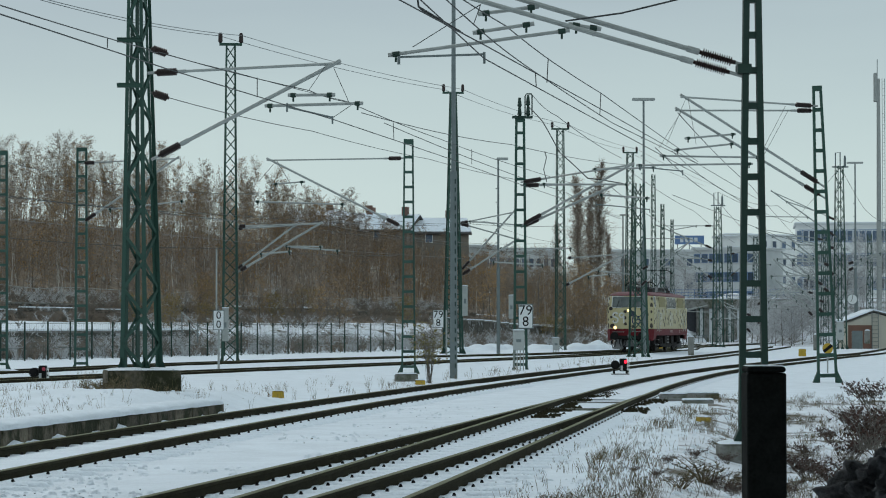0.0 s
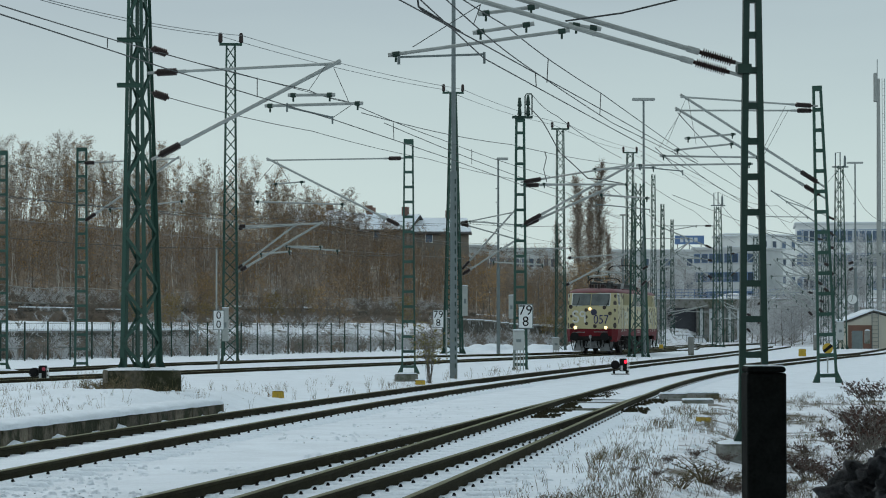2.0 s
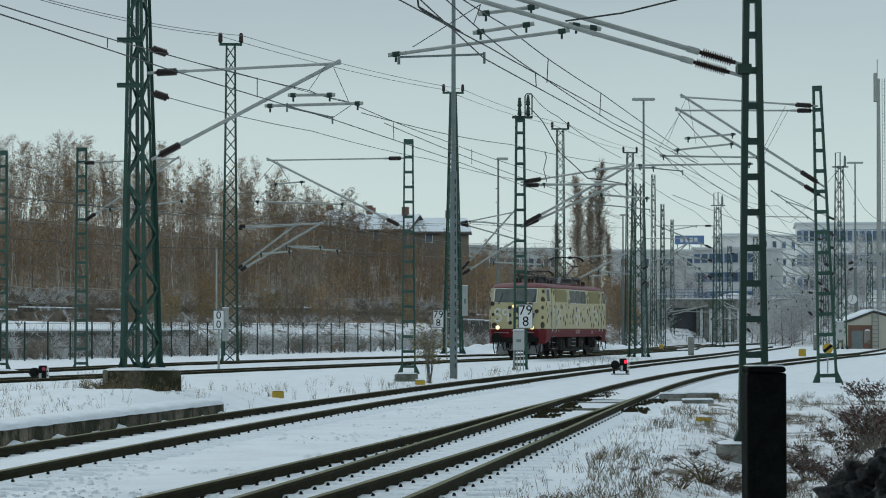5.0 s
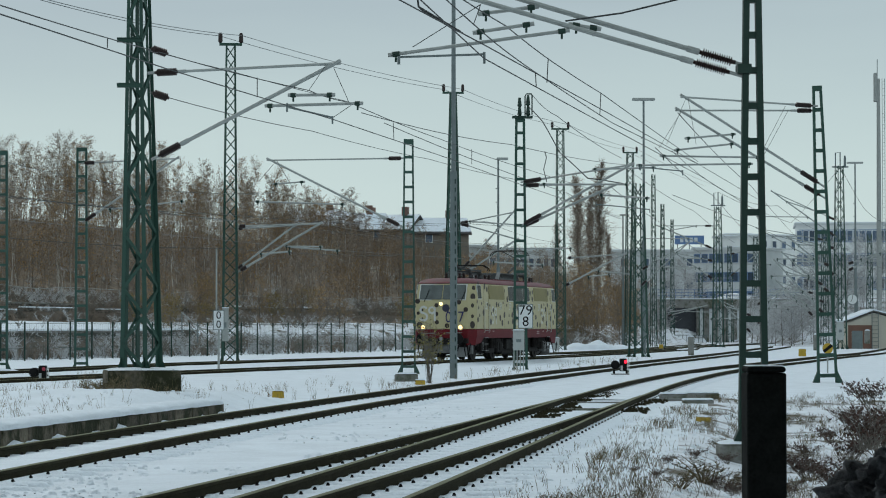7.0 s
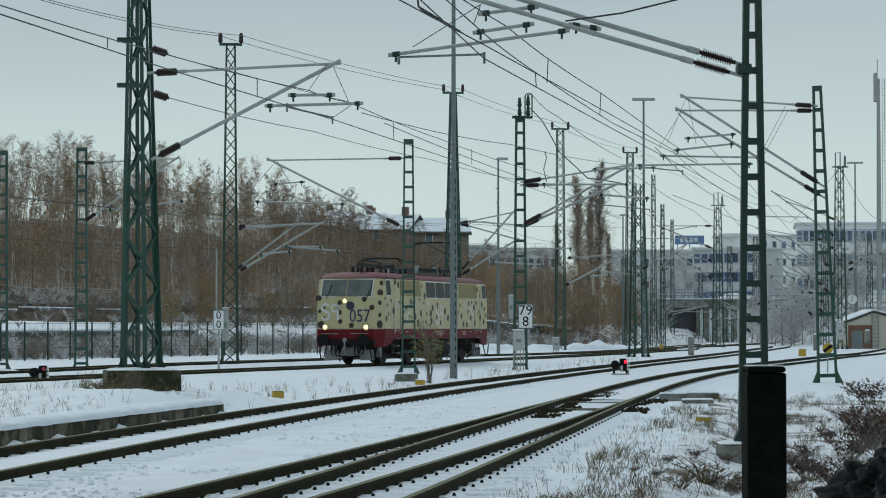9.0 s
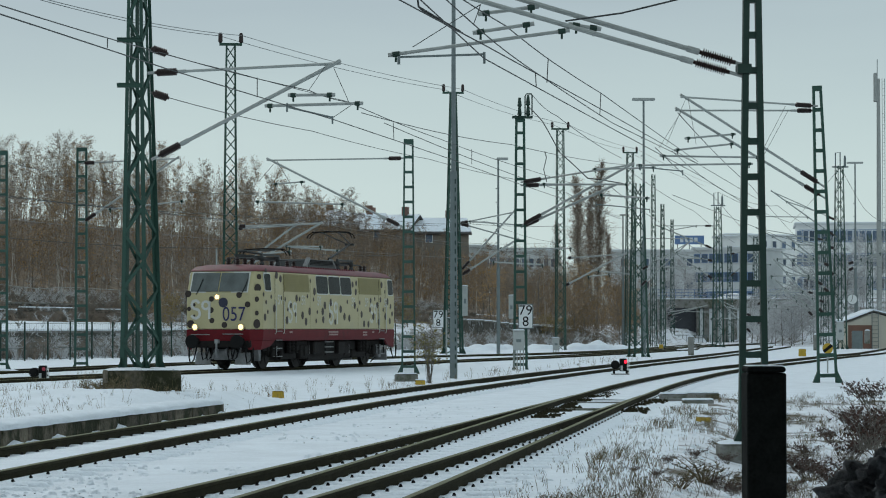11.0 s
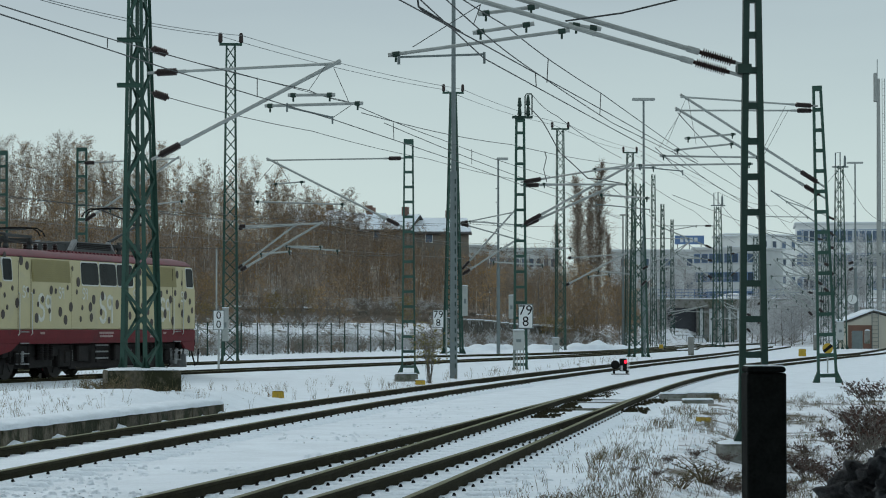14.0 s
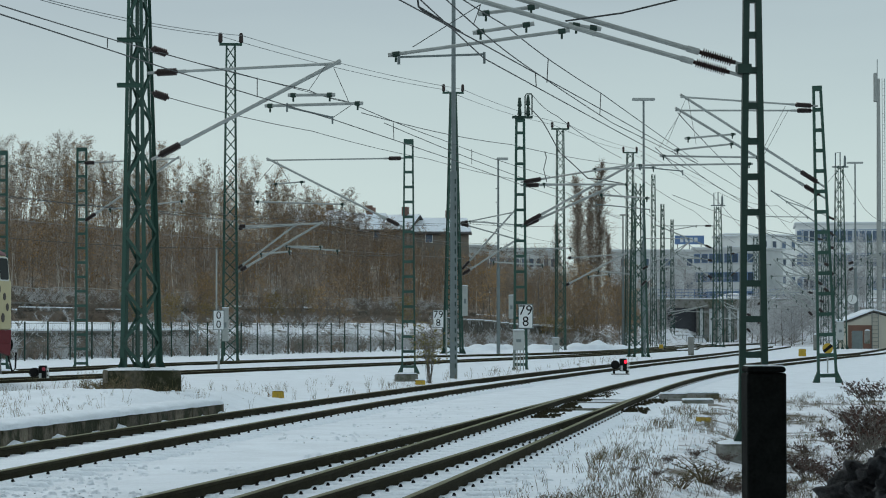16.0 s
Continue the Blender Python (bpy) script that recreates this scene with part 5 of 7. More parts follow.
def far_wood(count):
    """The rest of the wood, too thick to count."""
    src = {}
    for i, ob in enumerate(protos):
        src[i] = []
        for c in ob.children:
            co = np.empty(len(c.data.vertices) * 3, dtype=np.float32)
            c.data.vertices.foreach_get("co", co)
            src[i].append((c.data.materials[0], co.reshape(-1, 3), [tuple(f.vertices) for f in c.data.polygons]))
    bins = {}
    for k in range(count):
        for tries in range(40):
            n, t = 20 + 27 * rnd.random() ** 0.6, rnd.uniform(25, 190)
            p = on_fence(t, n)
            if k % 3 == 0:
                ty, tu = rnd.uniform(235, 305), rnd.uniform(0.03, 0.076)
                p = Vector((tu * ty, ty, ground_z(tu * ty, ty) - 0.2))
                break
            if -0.185 < p.x / p.y < 0.074 and (p.x / p.y < 0.005 or n < 30):
                break
        i = rnd.choice((2, 5, 5, 3)) if k % 3 == 0 else rnd.choice((0, 1, 1, 2, 3, 3, 5, 5, 6))
        s, a = rnd.uniform(0.5, 0.86), rnd.uniform(0, 6.28)
        ca, sa = math.cos(a) * s, math.sin(a) * s
        for m, co, fs in src[i]:
            w = np.empty_like(co)
            w[:, 0], w[:, 1], w[:, 2] = co[:, 0] * ca - co[:, 1] * sa + p.x, co[:, 0] * sa + co[:, 1] * ca + p.y, co[:, 2] * s + p.z - 0.1
            v, f, total = bins.setdefault(m.name, ([], [], [0]))
            o = total[0]
            v.append(w)
            f += [tuple(q + o for q in face) for face in fs]
            total[0] += len(w)
    root = tagged(thing("woodland", "dense brown leafless wood on the hillside", "woodland"), kind="stuff")
    for name, (v, f, total) in bins.items():
        me = bpy.data.meshes.new("wood")
        me.from_pydata(np.concatenate(v).tolist(), [], f)
        me.materials.append(bpy.data.materials[name])
        o = new("wood", me)
        o.parent = root
        tagged(o, kind="stuff")


far_wood(95)


def saplings():
    """Thin stems with upright twigs crowding the slope."""
    r = random.Random(33)
    pale, brown, leaf = Geo(), Geo(), Geo()

    def sprig(g, a, b, w):
        o = (b - a).cross(Vector((r.uniform(-0.5, 0.5), -1, r.uniform(-0.5, 0.5)))).normalized() * w
        g.quad(a - o, a + o, b + o * 0.4, b - o * 0.4)

    for k in range(1550):
        n, t = 18.5 + 29 * r.random() ** 0.8, r.uniform(25, 190)
        p = on_fence(t, n)
        if k >= 1230:
            ty, tu = r.uniform(235, 300), r.uniform(0.02, 0.077)
            p = Vector((tu * ty, ty, ground_z(tu * ty, ty) - 0.1))
            if along_fence(p.x, p.y)[1] < 7:
                continue
        elif not -0.185 < p.x / p.y < 0.05:
            continue
        h = r.uniform(3.2, 7.4) * (1 if p.x / p.y < -0.045 else 0.7)
        lean = Vector((r.uniform(-0.12, 0.12), r.uniform(-0.1, 0.1), 1)) * h
        mid, top = p + lean * 0.5 + Vector((r.uniform(-0.15, 0.15), 0, 0)), p + lean
        g = pale if k % 3 == 0 else brown
        g.tube([p, mid, top], r.uniform(0.02, 0.042), 4, r2=0.008, cap=False)
        for j in range(16):
            u = r.uniform(0.25, 0.97)
            a = p.lerp(mid, u * 2) if u < 0.5 else mid.lerp(top, u * 2 - 1)
            ang, ln = r.uniform(0, 6.28), h * r.uniform(0.1, 0.24) * (1.25 - u)
            e = a + Vector((math.cos(ang) * 0.6, math.sin(ang) * 0.6, r.uniform(0.7, 1.5))) * ln
            sprig(brown, a, e, 0.012)
            for q in range(3):
                c = a.lerp(e, r.uniform(0.2, 0.9))
                sprig(brown, c, c + Vector((r.uniform(-1, 1), r.uniform(-1, 1), r.uniform(0.2, 1.3))) * ln * 0.5, 0.010)
            for q in range(2 if k % 4 else 4):
                c = a.lerp(e, r.uniform(0.2, 1.1)) + Vector((r.uniform(-0.15, 0.15), 0, r.uniform(-0.2, 0.1)))
                w = r.uniform(0.025, 0.05)
                leaf.quad(c + Vector((-w, 0, 0)), c + Vector((0, w * 0.5, -w)), c + Vector((w, 0, 0)), c + Vector((0, -w * 0.5, w)))
    solid("sapling_stems", pale, BIRCH, "thin pale birch stems crowding the slope", "saplings", kind="stuff")
    solid("sapling_twigs", brown, TWIG, "fine brown upright twigs of young trees", "saplings", kind="stuff")
    solid("sapling_leaves", leaf, LEAF, "withered ochre leaves on young trees", "foliage", kind="stuff")


saplings()
for i, ob in enumerate(protos):
    if i not in used:
        ob.matrix_basis = stand(on_fence(90 + i * 4, 30))
# scrub on the right of the hill, and single trees further off
for k in range(55):
    ty, tu = rnd.uniform(222, 300), rnd.uniform(0.008, 0.081)
    n = along_fence(tu * ty, ty)[1]
    p = Vector((tu * ty, ty, ground_z(tu * ty, ty)))
    if n < 7.5:
        continue
    i = rnd.choice((2, 3, 3, 5, 5, 6, 0))
    s = rnd.uniform(0.6, 0.95)
    o = copy_thing(protos[i], pose(p.x, p.y, p.z - 0.55, 0, 0, rnd.uniform(0, 360)))
    o.scale = (s, s, s)
golden = make_tree(11, "ochre-leaved shrub against the dark wall", 2.6, 1.5, 9, 0.04, BARK, GOLD, start=0.05, limbs=22)
golden.matrix_basis = stand(on_fence(113, 5.0))
for t, n, s in ((40, 12, 0.7), (47, 10, 0.6), (66, 13, 0.8), (76, 14.5, 0.9), (88, 10, 0.9), (117, 5.2, 0.9), (121, 5.0, 1.0), (36, 7.5, 0.8), (58, 15, 1.0)):
    copy_thing(golden, stand(on_fence(t, n), t * 7)).scale = (s, s, s)
poplar = make_tree(12, "tall bare poplar with upright branches", 17.5, 4.0, 0, 0.16, BARK, start=0.08, limbs=80, twigs=12, upright=3.6, thick=2.0)
px = (18.02, 335.00, 9.04)
poplar.matrix_basis = stand((px[0], px[1], ground_z(px[0], px[1]) - 0.3))
for p, s in (((21.01, 345.00, 9.27), 1.04), ((20.07, 350.00, 9.38), 0.85), ((23.04, 355.00, 9.49), 0.6), ((15.64, 350.00, 9.38), 0.6)):
    copy_thing(poplar, stand((p[0], p[1], ground_z(p[0], p[1]) - 0.3), s * 200)).scale = (s, s, s * 1.1)
frost = make_tree(13, "frosted bare bush on the slope", 4.0, 2.2, 0, 0.05, BARK, None, FROSTED, start=0.05, limbs=26, twigs=9)
frost_at = (32.03, 240.00, 0.35)
frost.matrix_basis = stand((frost_at[0], frost_at[1], ground_z(frost_at[0], frost_at[1]) - 0.2))
for u, v, d, s in ((1345, 603, 235, 1.0), (1420, 600, 245, 1.15), (1365, 560, 262, 0.9), (1402, 560, 262, 1.0), (1440, 590, 250, 1.2), (1330, 604, 255, 1.2), (1460, 590, 255, 1.0), (1165, 600, 270, 1.3), (1150, 600, 268, 1.4), (1180, 500, 330, 1.9), (1210, 500, 335, 2.0), (1500, 590, 260, 1.3), (1530, 520, 300, 1.8), (1480, 520, 300, 1.8), (1560, 520, 300, 1.7), (1352, 585, 246, 1.1), (1372, 590, 243, 0.9), (1410, 580, 256, 1.1), (1430, 560, 262, 1.3), (1395, 545, 270, 1.2), (1450, 545, 275, 1.3), (1340, 545, 275, 1.5), (1475, 570, 268, 1.2), (1230, 495, 332, 1.6)):
    fx = 0.00 + (u - 784) * d / 4500
    copy_thing(frost, stand((fx, d, ground_z(fx, d) - 0.2), u)).scale = (s, s, s)
for k in range(34):
    fx, d, s = rnd.uniform(31.5, 45), rnd.uniform(231, 270), rnd.uniform(0.55, 1.1)
    copy_thing(frost, stand((fx, d, ground_z(fx, d) - 0.2), k * 37)).scale = (s, s, s)
# small growth on the terrace before the upper wall
for k in range(26):
    p = on_fence(rnd.uniform(40, 78), rnd.uniform(8.5, 15.2))
    s = rnd.uniform(0.3, 0.55)
    o = copy_thing(protos[rnd.choice((2, 3, 5, 6))], pose(p.x, p.y, p.z - 0.1, 0, 0, rnd.uniform(0, 360)))
    o.scale = (s, s, s)
# low brush between fence and walls, too thick to count
def brush():
    kinds = ((TWIG, "low brown leafless brush along the fence"), (FROSTED, "low snow-laden brush along the fence"), (BARK, "low dark brush along the fence"))
    g = [Geo() for k in kinds]
    r = random.Random(5)
    for k in range(4200):
        t = r.uniform(5, 125)
        n = r.choice((r.uniform(0.8, 5.6), r.uniform(0.8, 5.6), r.uniform(2.0, 5.6), r.uniform(9, 15.5), r.uniform(13.2, 15.6), r.uniform(17, 21), r.uniform(17, 26), r.uniform(21, 44)))
        if 8 < n < 13.0 and not 39 < t < 74 and r.random() < 0.8:
            continue
        p = on_fence(t, n)
        if not -0.18 < p.x / p.y < 0.07:
            continue
        clump = noise.noise((t * 0.22, n * 0.3, 2)) + 0.5 * noise.noise((t * 0.9, n * 0.6, 5))
        if n < 6 and clump < -0.15:
            continue
        h = r.uniform(0.5, 1.3) * (1 + 0.6 * max(0, clump)) * (1 if n < 6 else 0.75)
        kind = r.choice((1, 1, 0)) if noise.noise((t * 0.5, n, 7)) > -0.02 else r.choice((2, 2, 0))
        if 13 < n < 16:
            kind = r.choice((0, 0, 2))
        gg, w = g[kind], (0.011, 0.013, 0.013)[kind]
        for j in range(6):
            a = r.uniform(0, 6.28)
            tip = p + Vector((math.cos(a) * h * 0.6, math.sin(a) * h * 0.5, h * r.uniform(0.6, 1)))
            mid = p.lerp(tip, 0.5) + Vector((0, 0, 0.1 * h))
            gg.tube([p, mid, tip], w, 3, r2=w * 0.4, cap=False)
            for q in range(6):
                b = mid.lerp(tip, r.uniform(-0.6, 1))
                e = b + Vector((r.uniform(-1, 1), r.uniform(-1, 1), r.uniform(-0.2, 1))) * h * 0.28
                o = (e - b).cross(Vector((0.2, -1, 0.1))).normalized() * w
                gg.quad(b - o, b + o, e + o * 0.4, e - o * 0.4)
    for gg, (m, lab) in zip(g, kinds):
        solid("brush", gg, m, lab, "brush", kind="stuff")


brush()


# ---- buildings in the distance ----
# White and grey walls are lightened: the distance haze is put into their colour.
WHITEWALL = mat("hazed_white_render", (0.82, 0.84, 0.83), 0.85, 0, 0.3, 0.1, 0.1, 6)
GREYWALL = mat("hazed_grey_panels", (0.62, 0.65, 0.66), 0.8, 0, 0.3, 0.1, 0.1, 6)
BLUEWALL = mat("slate_blue_panels", (0.22, 0.29, 0.38), 0.7, 0, 0.3, 0.12, 0.1, 6)
BLUEFRAME = mat("blue_window_frame", (0.13, 0.22, 0.40), 0.6, 0, 1, 0.1, 0)
BRICKRED = mat("brown_red_cladding", (0.20, 0.12, 0.10), 0.85, 0, 0.4, 0.2, 0.1, 6)
FARGLASS = mat("dull_window_glass", (0.09, 0.13, 0.19), 0.15, 0, 1, 0.3, 0, per_object=0.5)
BEIGE = mat("beige_render", (0.47, 0.44, 0.37), 0.85, 0, 0.5, 0.1, 0.1, 8)
BROWNDOOR = mat("rust_brown_steel", (0.16, 0.085, 0.06), 0.6, 0, 1, 0.2, 0.1)
ROOFDARK = mat("dark_roof_tiles", (0.07, 0.065, 0.06), 0.8, 0, 1, 0.2, 0.2, 8)


def window_mesh(w, h, frame):
    """A pane and its frame."""
    g, f = Geo(), Geo()
    g.box(-w / 2, -0.03, -h / 2, w / 2, 0.02, h / 2)
    o, i = [(-w / 2 - 0.07, -h / 2 - 0.07), (w / 2 + 0.07, -h / 2 - 0.07), (w / 2 + 0.07, h / 2 + 0.07), (-w / 2 - 0.07, h / 2 + 0.07)], [(-w / 2, -h / 2), (w / 2, -h / 2), (w / 2, h / 2), (-w / 2, h / 2)]
    f.add([(x, y, z) for y in (-0.09, 0.0) for x, z in o + i], [(k, (k + 1) % 4, 4 + (k + 1) % 4, 4 + k) for k in range(4)] + [(4 + k, 4 + (k + 1) % 4, 12 + (k + 1) % 4, 12 + k) for k in range(4)] + [(8 + k, 8 + (k + 1) % 4, (k + 1) % 4, k) for k in range(4)])
    return g.mesh("window", FARGLASS), f.mesh("frame", frame)


def hang_window(me, parent, place):
    o = new("window", me[0])
    o.parent, o.location = parent, place
    f = new("frame", me[1])
    f.parent = o


def block_house(label, p0, p1, depth, z0, ztop, wall, floors, cols, win, frame=None, panel=None, roof=None):
    """A plain storeyed building: p0, p1 its front corners on the ground."""
    p0, p1 = Vector(p0), Vector(p1)
    w = (p1 - p0).length
    rz = math.degrees(math.atan2(p1.y - p0.y, p1.x - p0.x))
    ob = thing("building", label, "building", pose(p0.x, p0.y, 0, 0, 0, rz), "distant buildings")
    g = Geo()
    g.box(0, 0, z0, w, depth, ztop)
    part("wall", g, wall, ob)
    g = Geo()
    g.box(-0.3, -0.3, ztop, w + 0.3, depth + 0.3, ztop + 0.35)
    part("roof", g, roof or GREYWALL, ob)
    g = Geo()
    g.box(-0.25, -0.25, ztop + 0.354, w + 0.25, depth + 0.25, ztop + 0.45)
    part("snow_cap", g, SNOW, ob)
    fh = (ztop - z0) / floors
    me = window_mesh(win[0], win[1], frame or WHITEWALL)
    for f in range(floors):
        z = z0 + fh * (f + 0.55)
        if panel:
            g = Geo()
            g.box(0.4, -0.06, z - win[1] * 0.62, w - 0.4, 0.0, z + win[1] * 0.62)
            part("window_band", g, panel[f % len(panel)], ob)
        for c in range(cols):
            hang_window(me, ob, (w * (c + 0.5) / cols, -0.09, z))
    return ob


block_house("white office block with long blue window bands", (54.23, 390.00, 3.35), (70.33, 388.00, 3.34), 14, -1, 17.3, WHITEWALL, 5, 17, (0.72, 1.55), WHITEWALL, [BRICKRED, BRICKRED, BLUEFRAME, BLUEFRAME, BLUEFRAME])
block_house("white apartment block with small windows", (54.83, 440.00, 3.59), (62.08, 445.00, 3.61), 12, -1, 17.4, WHITEWALL, 6, 4, (0.9, 1.2))
block_house("slate blue and grey building behind the bridge", (39.45, 400.00, 3.40), (48.44, 395.00, 3.37), 12, -1, 13.8, GREYWALL, 5, 8, (0.85, 1.25), BLUEFRAME, [BLUEWALL, GREYWALL, BLUEWALL])
block_house("pale grey tower behind other buildings", (52.10, 470.00, 3.73), (57.01, 470.00, 3.73), 12, -1, 18.6, WHITEWALL, 6, 3, (0.9, 1.2))
block_house("pale low building with snow on its roof", (28.75, 430.00, 3.54), (43.56, 430.00, 3.54), 10, -1, 14.4, GREYWALL, 4, 4, (1.0, 1.2))
block_house("flat pale building behind the scrub", (7.38, 395.00, 11.27), (17.87, 400.00, 11.40), 10, 2, 13.5, GREYWALL, 3, 9, (0.8, 1.3))
block_house("grey flat-roofed building on the hill", (2.41, 350.00, 10.16), (7.35, 352.00, 10.21), 10, 4, 12.6, GREYWALL, 2, 5, (0.9, 1.2))
ob = thing("roof_sign", "wide blue sign board with pale bars on a roof", "sign", pose(*(41.98, 433.00, 16.55)))
g = Geo()
g.box(-2.5, -0.15, -0.75, 2.5, 0.15, 0.75)
part("board", g, BLUEFRAME, ob)
for x in (-1.3, -0.5, 0.3, 1.1):
    g = Geo()
    g.box(x - 0.28, -0.2, -0.4, x + 0.28, -0.16, 0.4)
    part("bar", g, GREYWALL, ob)
g = Geo()
for x in (-2, 0, 2):
    g.tube([(x, 0, -1.75), (x, 0, -0.7)], 0.08, 5)
part("struts", g, GREYPOLE, ob)


def gable_house(label, p, w, d, wall_h, roof_h, rz, wall, chimney=True):
    ob = thing("house", label, "house", pose(p[0], p[1], p[2], 0, 0, rz), "houses on the hill")
    g = Geo()
    g.box(-w / 2, -d / 2, -3, w / 2, d / 2, wall_h)
    g.add([(-w / 2, -d / 2, wall_h), (-w / 2, d / 2, wall_h), (-w / 2, 0, wall_h + roof_h), (w / 2, -d / 2, wall_h), (w / 2, d / 2, wall_h), (w / 2, 0, wall_h + roof_h)], [(0, 2, 1), (3, 4, 5)])
    part("wall", g, wall, ob)
    for s in (-1, 1):
        g = Geo()
        g.beam((0, s * (d / 2 + 0.4), wall_h - 0.25), (0, 0, wall_h + roof_h + 0.05), w + 0.8, 0.2)
        part("roof", g, ROOFDARK, ob)
        g = Geo()
        g.beam((0, s * (d / 2 + 0.1), wall_h + 0.1), (0, 0, wall_h + roof_h + 0.22), w + 0.7, 0.12)
        part("snow_cap", g, SNOW, ob, "snow on the roof")
    me = window_mesh(0.9, 1.2, WHITEWALL)
    for x in (-w / 3, 0, w / 3):
        hang_window(me, ob, (x, -d / 2 - 0.05, wall_h * 0.55))
    if chimney:
        for x in (-w * 0.25, w * 0.3):
            g = Geo()
            g.box(x - 0.4, -0.4, wall_h + roof_h * 0.6, x + 0.4, 0.4, wall_h + roof_h + 1.3)
            part("chimney", g, BRICKRED, ob)
    return ob


HOUSEWALL = mat("weathered_brown_render", (0.21, 0.185, 0.155), 0.85, 0, 0.5, 0.2, 0.1, 8)
gable_house("house on the hill with a snowy roof", (-12.96, 345.00, 13.10), 10, 8, 1.6, 2.2, 12, HOUSEWALL)
gable_house("house on the hill with a snowy roof", (-7.70, 350.00, 13.27), 9, 8, 1.6, 2.0, -20, HOUSEWALL)
gable_house("long house on the hill with a dark dormer", (-2.49, 350.00, 12.96), 11, 8, 1.6, 1.9, 8, HOUSEWALL)
gable_house("low house end behind bare trees", (-16.68, 335.00, 12.25), 8, 7, 2.6, 2.0, 30, BEIGE, False)

# the bridge and its passage
ob = thing("bridge", "pale concrete bridge with a dark underpass and blue railing", "bridge", kind="structure")
for a, b in (((24.38, 300.00, -0.21), (26.46, 300.00, 3.92)), ((29.91, 300.00, -0.21), (42.39, 300.00, 3.92))):
    g = Geo()
    g.box(a[0], 300, -0.3, b[0], 312, b[2])
    part("abutment", g, CONCRETE, ob)
    x = a[0] + 0.4
    while x < b[0]:
        g = Geo()
        g.box(x, 299.93, -0.2, x + 0.35, 300, b[2] - 0.1)
        part("rib", g, GREYWALL, ob)
        x += 1.1
g = Geo()
a, b = (24.38, 299.80, 3.92), (42.37, 299.80, 4.92)
g.box(a[0], 299.6, a[2], b[0], 312, b[2])
part("deck", g, CONCRETE, ob)
g = Geo()
g.box(a[0], 299.7, b[2] + 0.004, b[0], 312, b[2] + 0.12)
part("snow_cap", g, SNOW, ob)
# dark sheet just inside the opening, standing in for the shade of the passage
g = Geo()
g.box(26.31, 300.9, -0.3, 30.69, 301.3, 4.2)
part("back_wall", g, DARKWALL, ob)
for k in range(24):
    g = Geo()
    x = a[0] + k * 0.75
    g.box(x, 299.7, b[2] + 0.1, x + 0.05, 299.75, b[2] + 1.1)
    part("railing_post", g, BLUEFRAME, ob)
g = Geo()
for z in (0.4, 0.75, 1.1):
    g.box(a[0], 299.7, b[2] + z, b[0], 299.74, b[2] + z + 0.05)
part("railing", g, BLUEFRAME, ob)
for k in range(12):
    g = Geo()
    x = 25.50 + k * 0.45
    g.box(x, 290, -0.15, x + 0.06, 290.05, 0.75)
    if k == 0:
        gate = thing("low_barrier", "low grey steel barrier before the underpass", "barrier")
    part("bar", g, GREYPOLE, gate)
g = Geo()
g.box(25.38, 290.06, 0.68, 30.33, 290.1, 0.76)
part("top_rail", g, GREYPOLE, gate)

# the small beige building
p = (32.60, 205.00, 0.51)
ob = thing("yard_building", "small beige yard building with a snowy gable roof", "building", pose(p[0], p[1], -0.2))
g = Geo()
g.box(0, 0, 0, 5.2, 5, 2.15)
g.add([(0, 0, 2.15), (5.2, 0, 2.15), (2.1, 0, 2.95), (0, 5, 2.15), (5.2, 5, 2.15), (2.1, 5, 2.95)], [(0, 1, 2), (3, 5, 4)])
part("wall", g, BEIGE, ob)
for x0, x1, z0, z1 in ((-0.2, 2.1, 2.12, 3.0), (5.4, 2.1, 2.12, 3.0)):
    g = Geo()
    g.beam((x0, 2.5, z0 + 0.1), (x1, 2.5, z1 + 0.08), 5.4, 0.12, up=(0, 0, 1))
    part("roof", g, ROOFDARK, ob)
    g = Geo()
    g.beam((x0, 2.5, z0 + 0.22), (x1, 2.5, z1 + 0.2), 5.4, 0.1, up=(0, 0, 1))
    part("snow_cap", g, SNOW, ob)
for x0, x1, z0, z1, m, nm in ((0.05, 2.0, 1.5, 1.95, BROWNDOOR, "lintel"), (1.25, 2.0, 0.02, 1.5, BROWNDOOR, "door"), (0.35, 1.2, 0.02, 1.5, GREYPOLE, "door"), (0.05, 0.33, 0.02, 1.5, BROWNDOOR, "door_frame")):
    g = Geo()
    g.box(x0, -0.06, z0, x1, 0.0, z1)
    part(nm, g, m, ob)


ob = thing("wall_ladder", "pale grey steel ladder against the yard building", "ladder", pose(34.55, 204.8, -0.2))
for x in (0.0, 0.5):
    g = Geo()
    g.tube([(x, 0, 0), (x, 0, 3.1)], 0.035, 5)
    part("rail", g, GREYPOLE, ob)
for k in range(9):
    g = Geo()
    g.tube([(0, 0, 0.3 + k * 0.32), (0.5, 0, 0.3 + k * 0.32)], 0.022, 5)
    part("rung", g, GREYPOLE, ob)


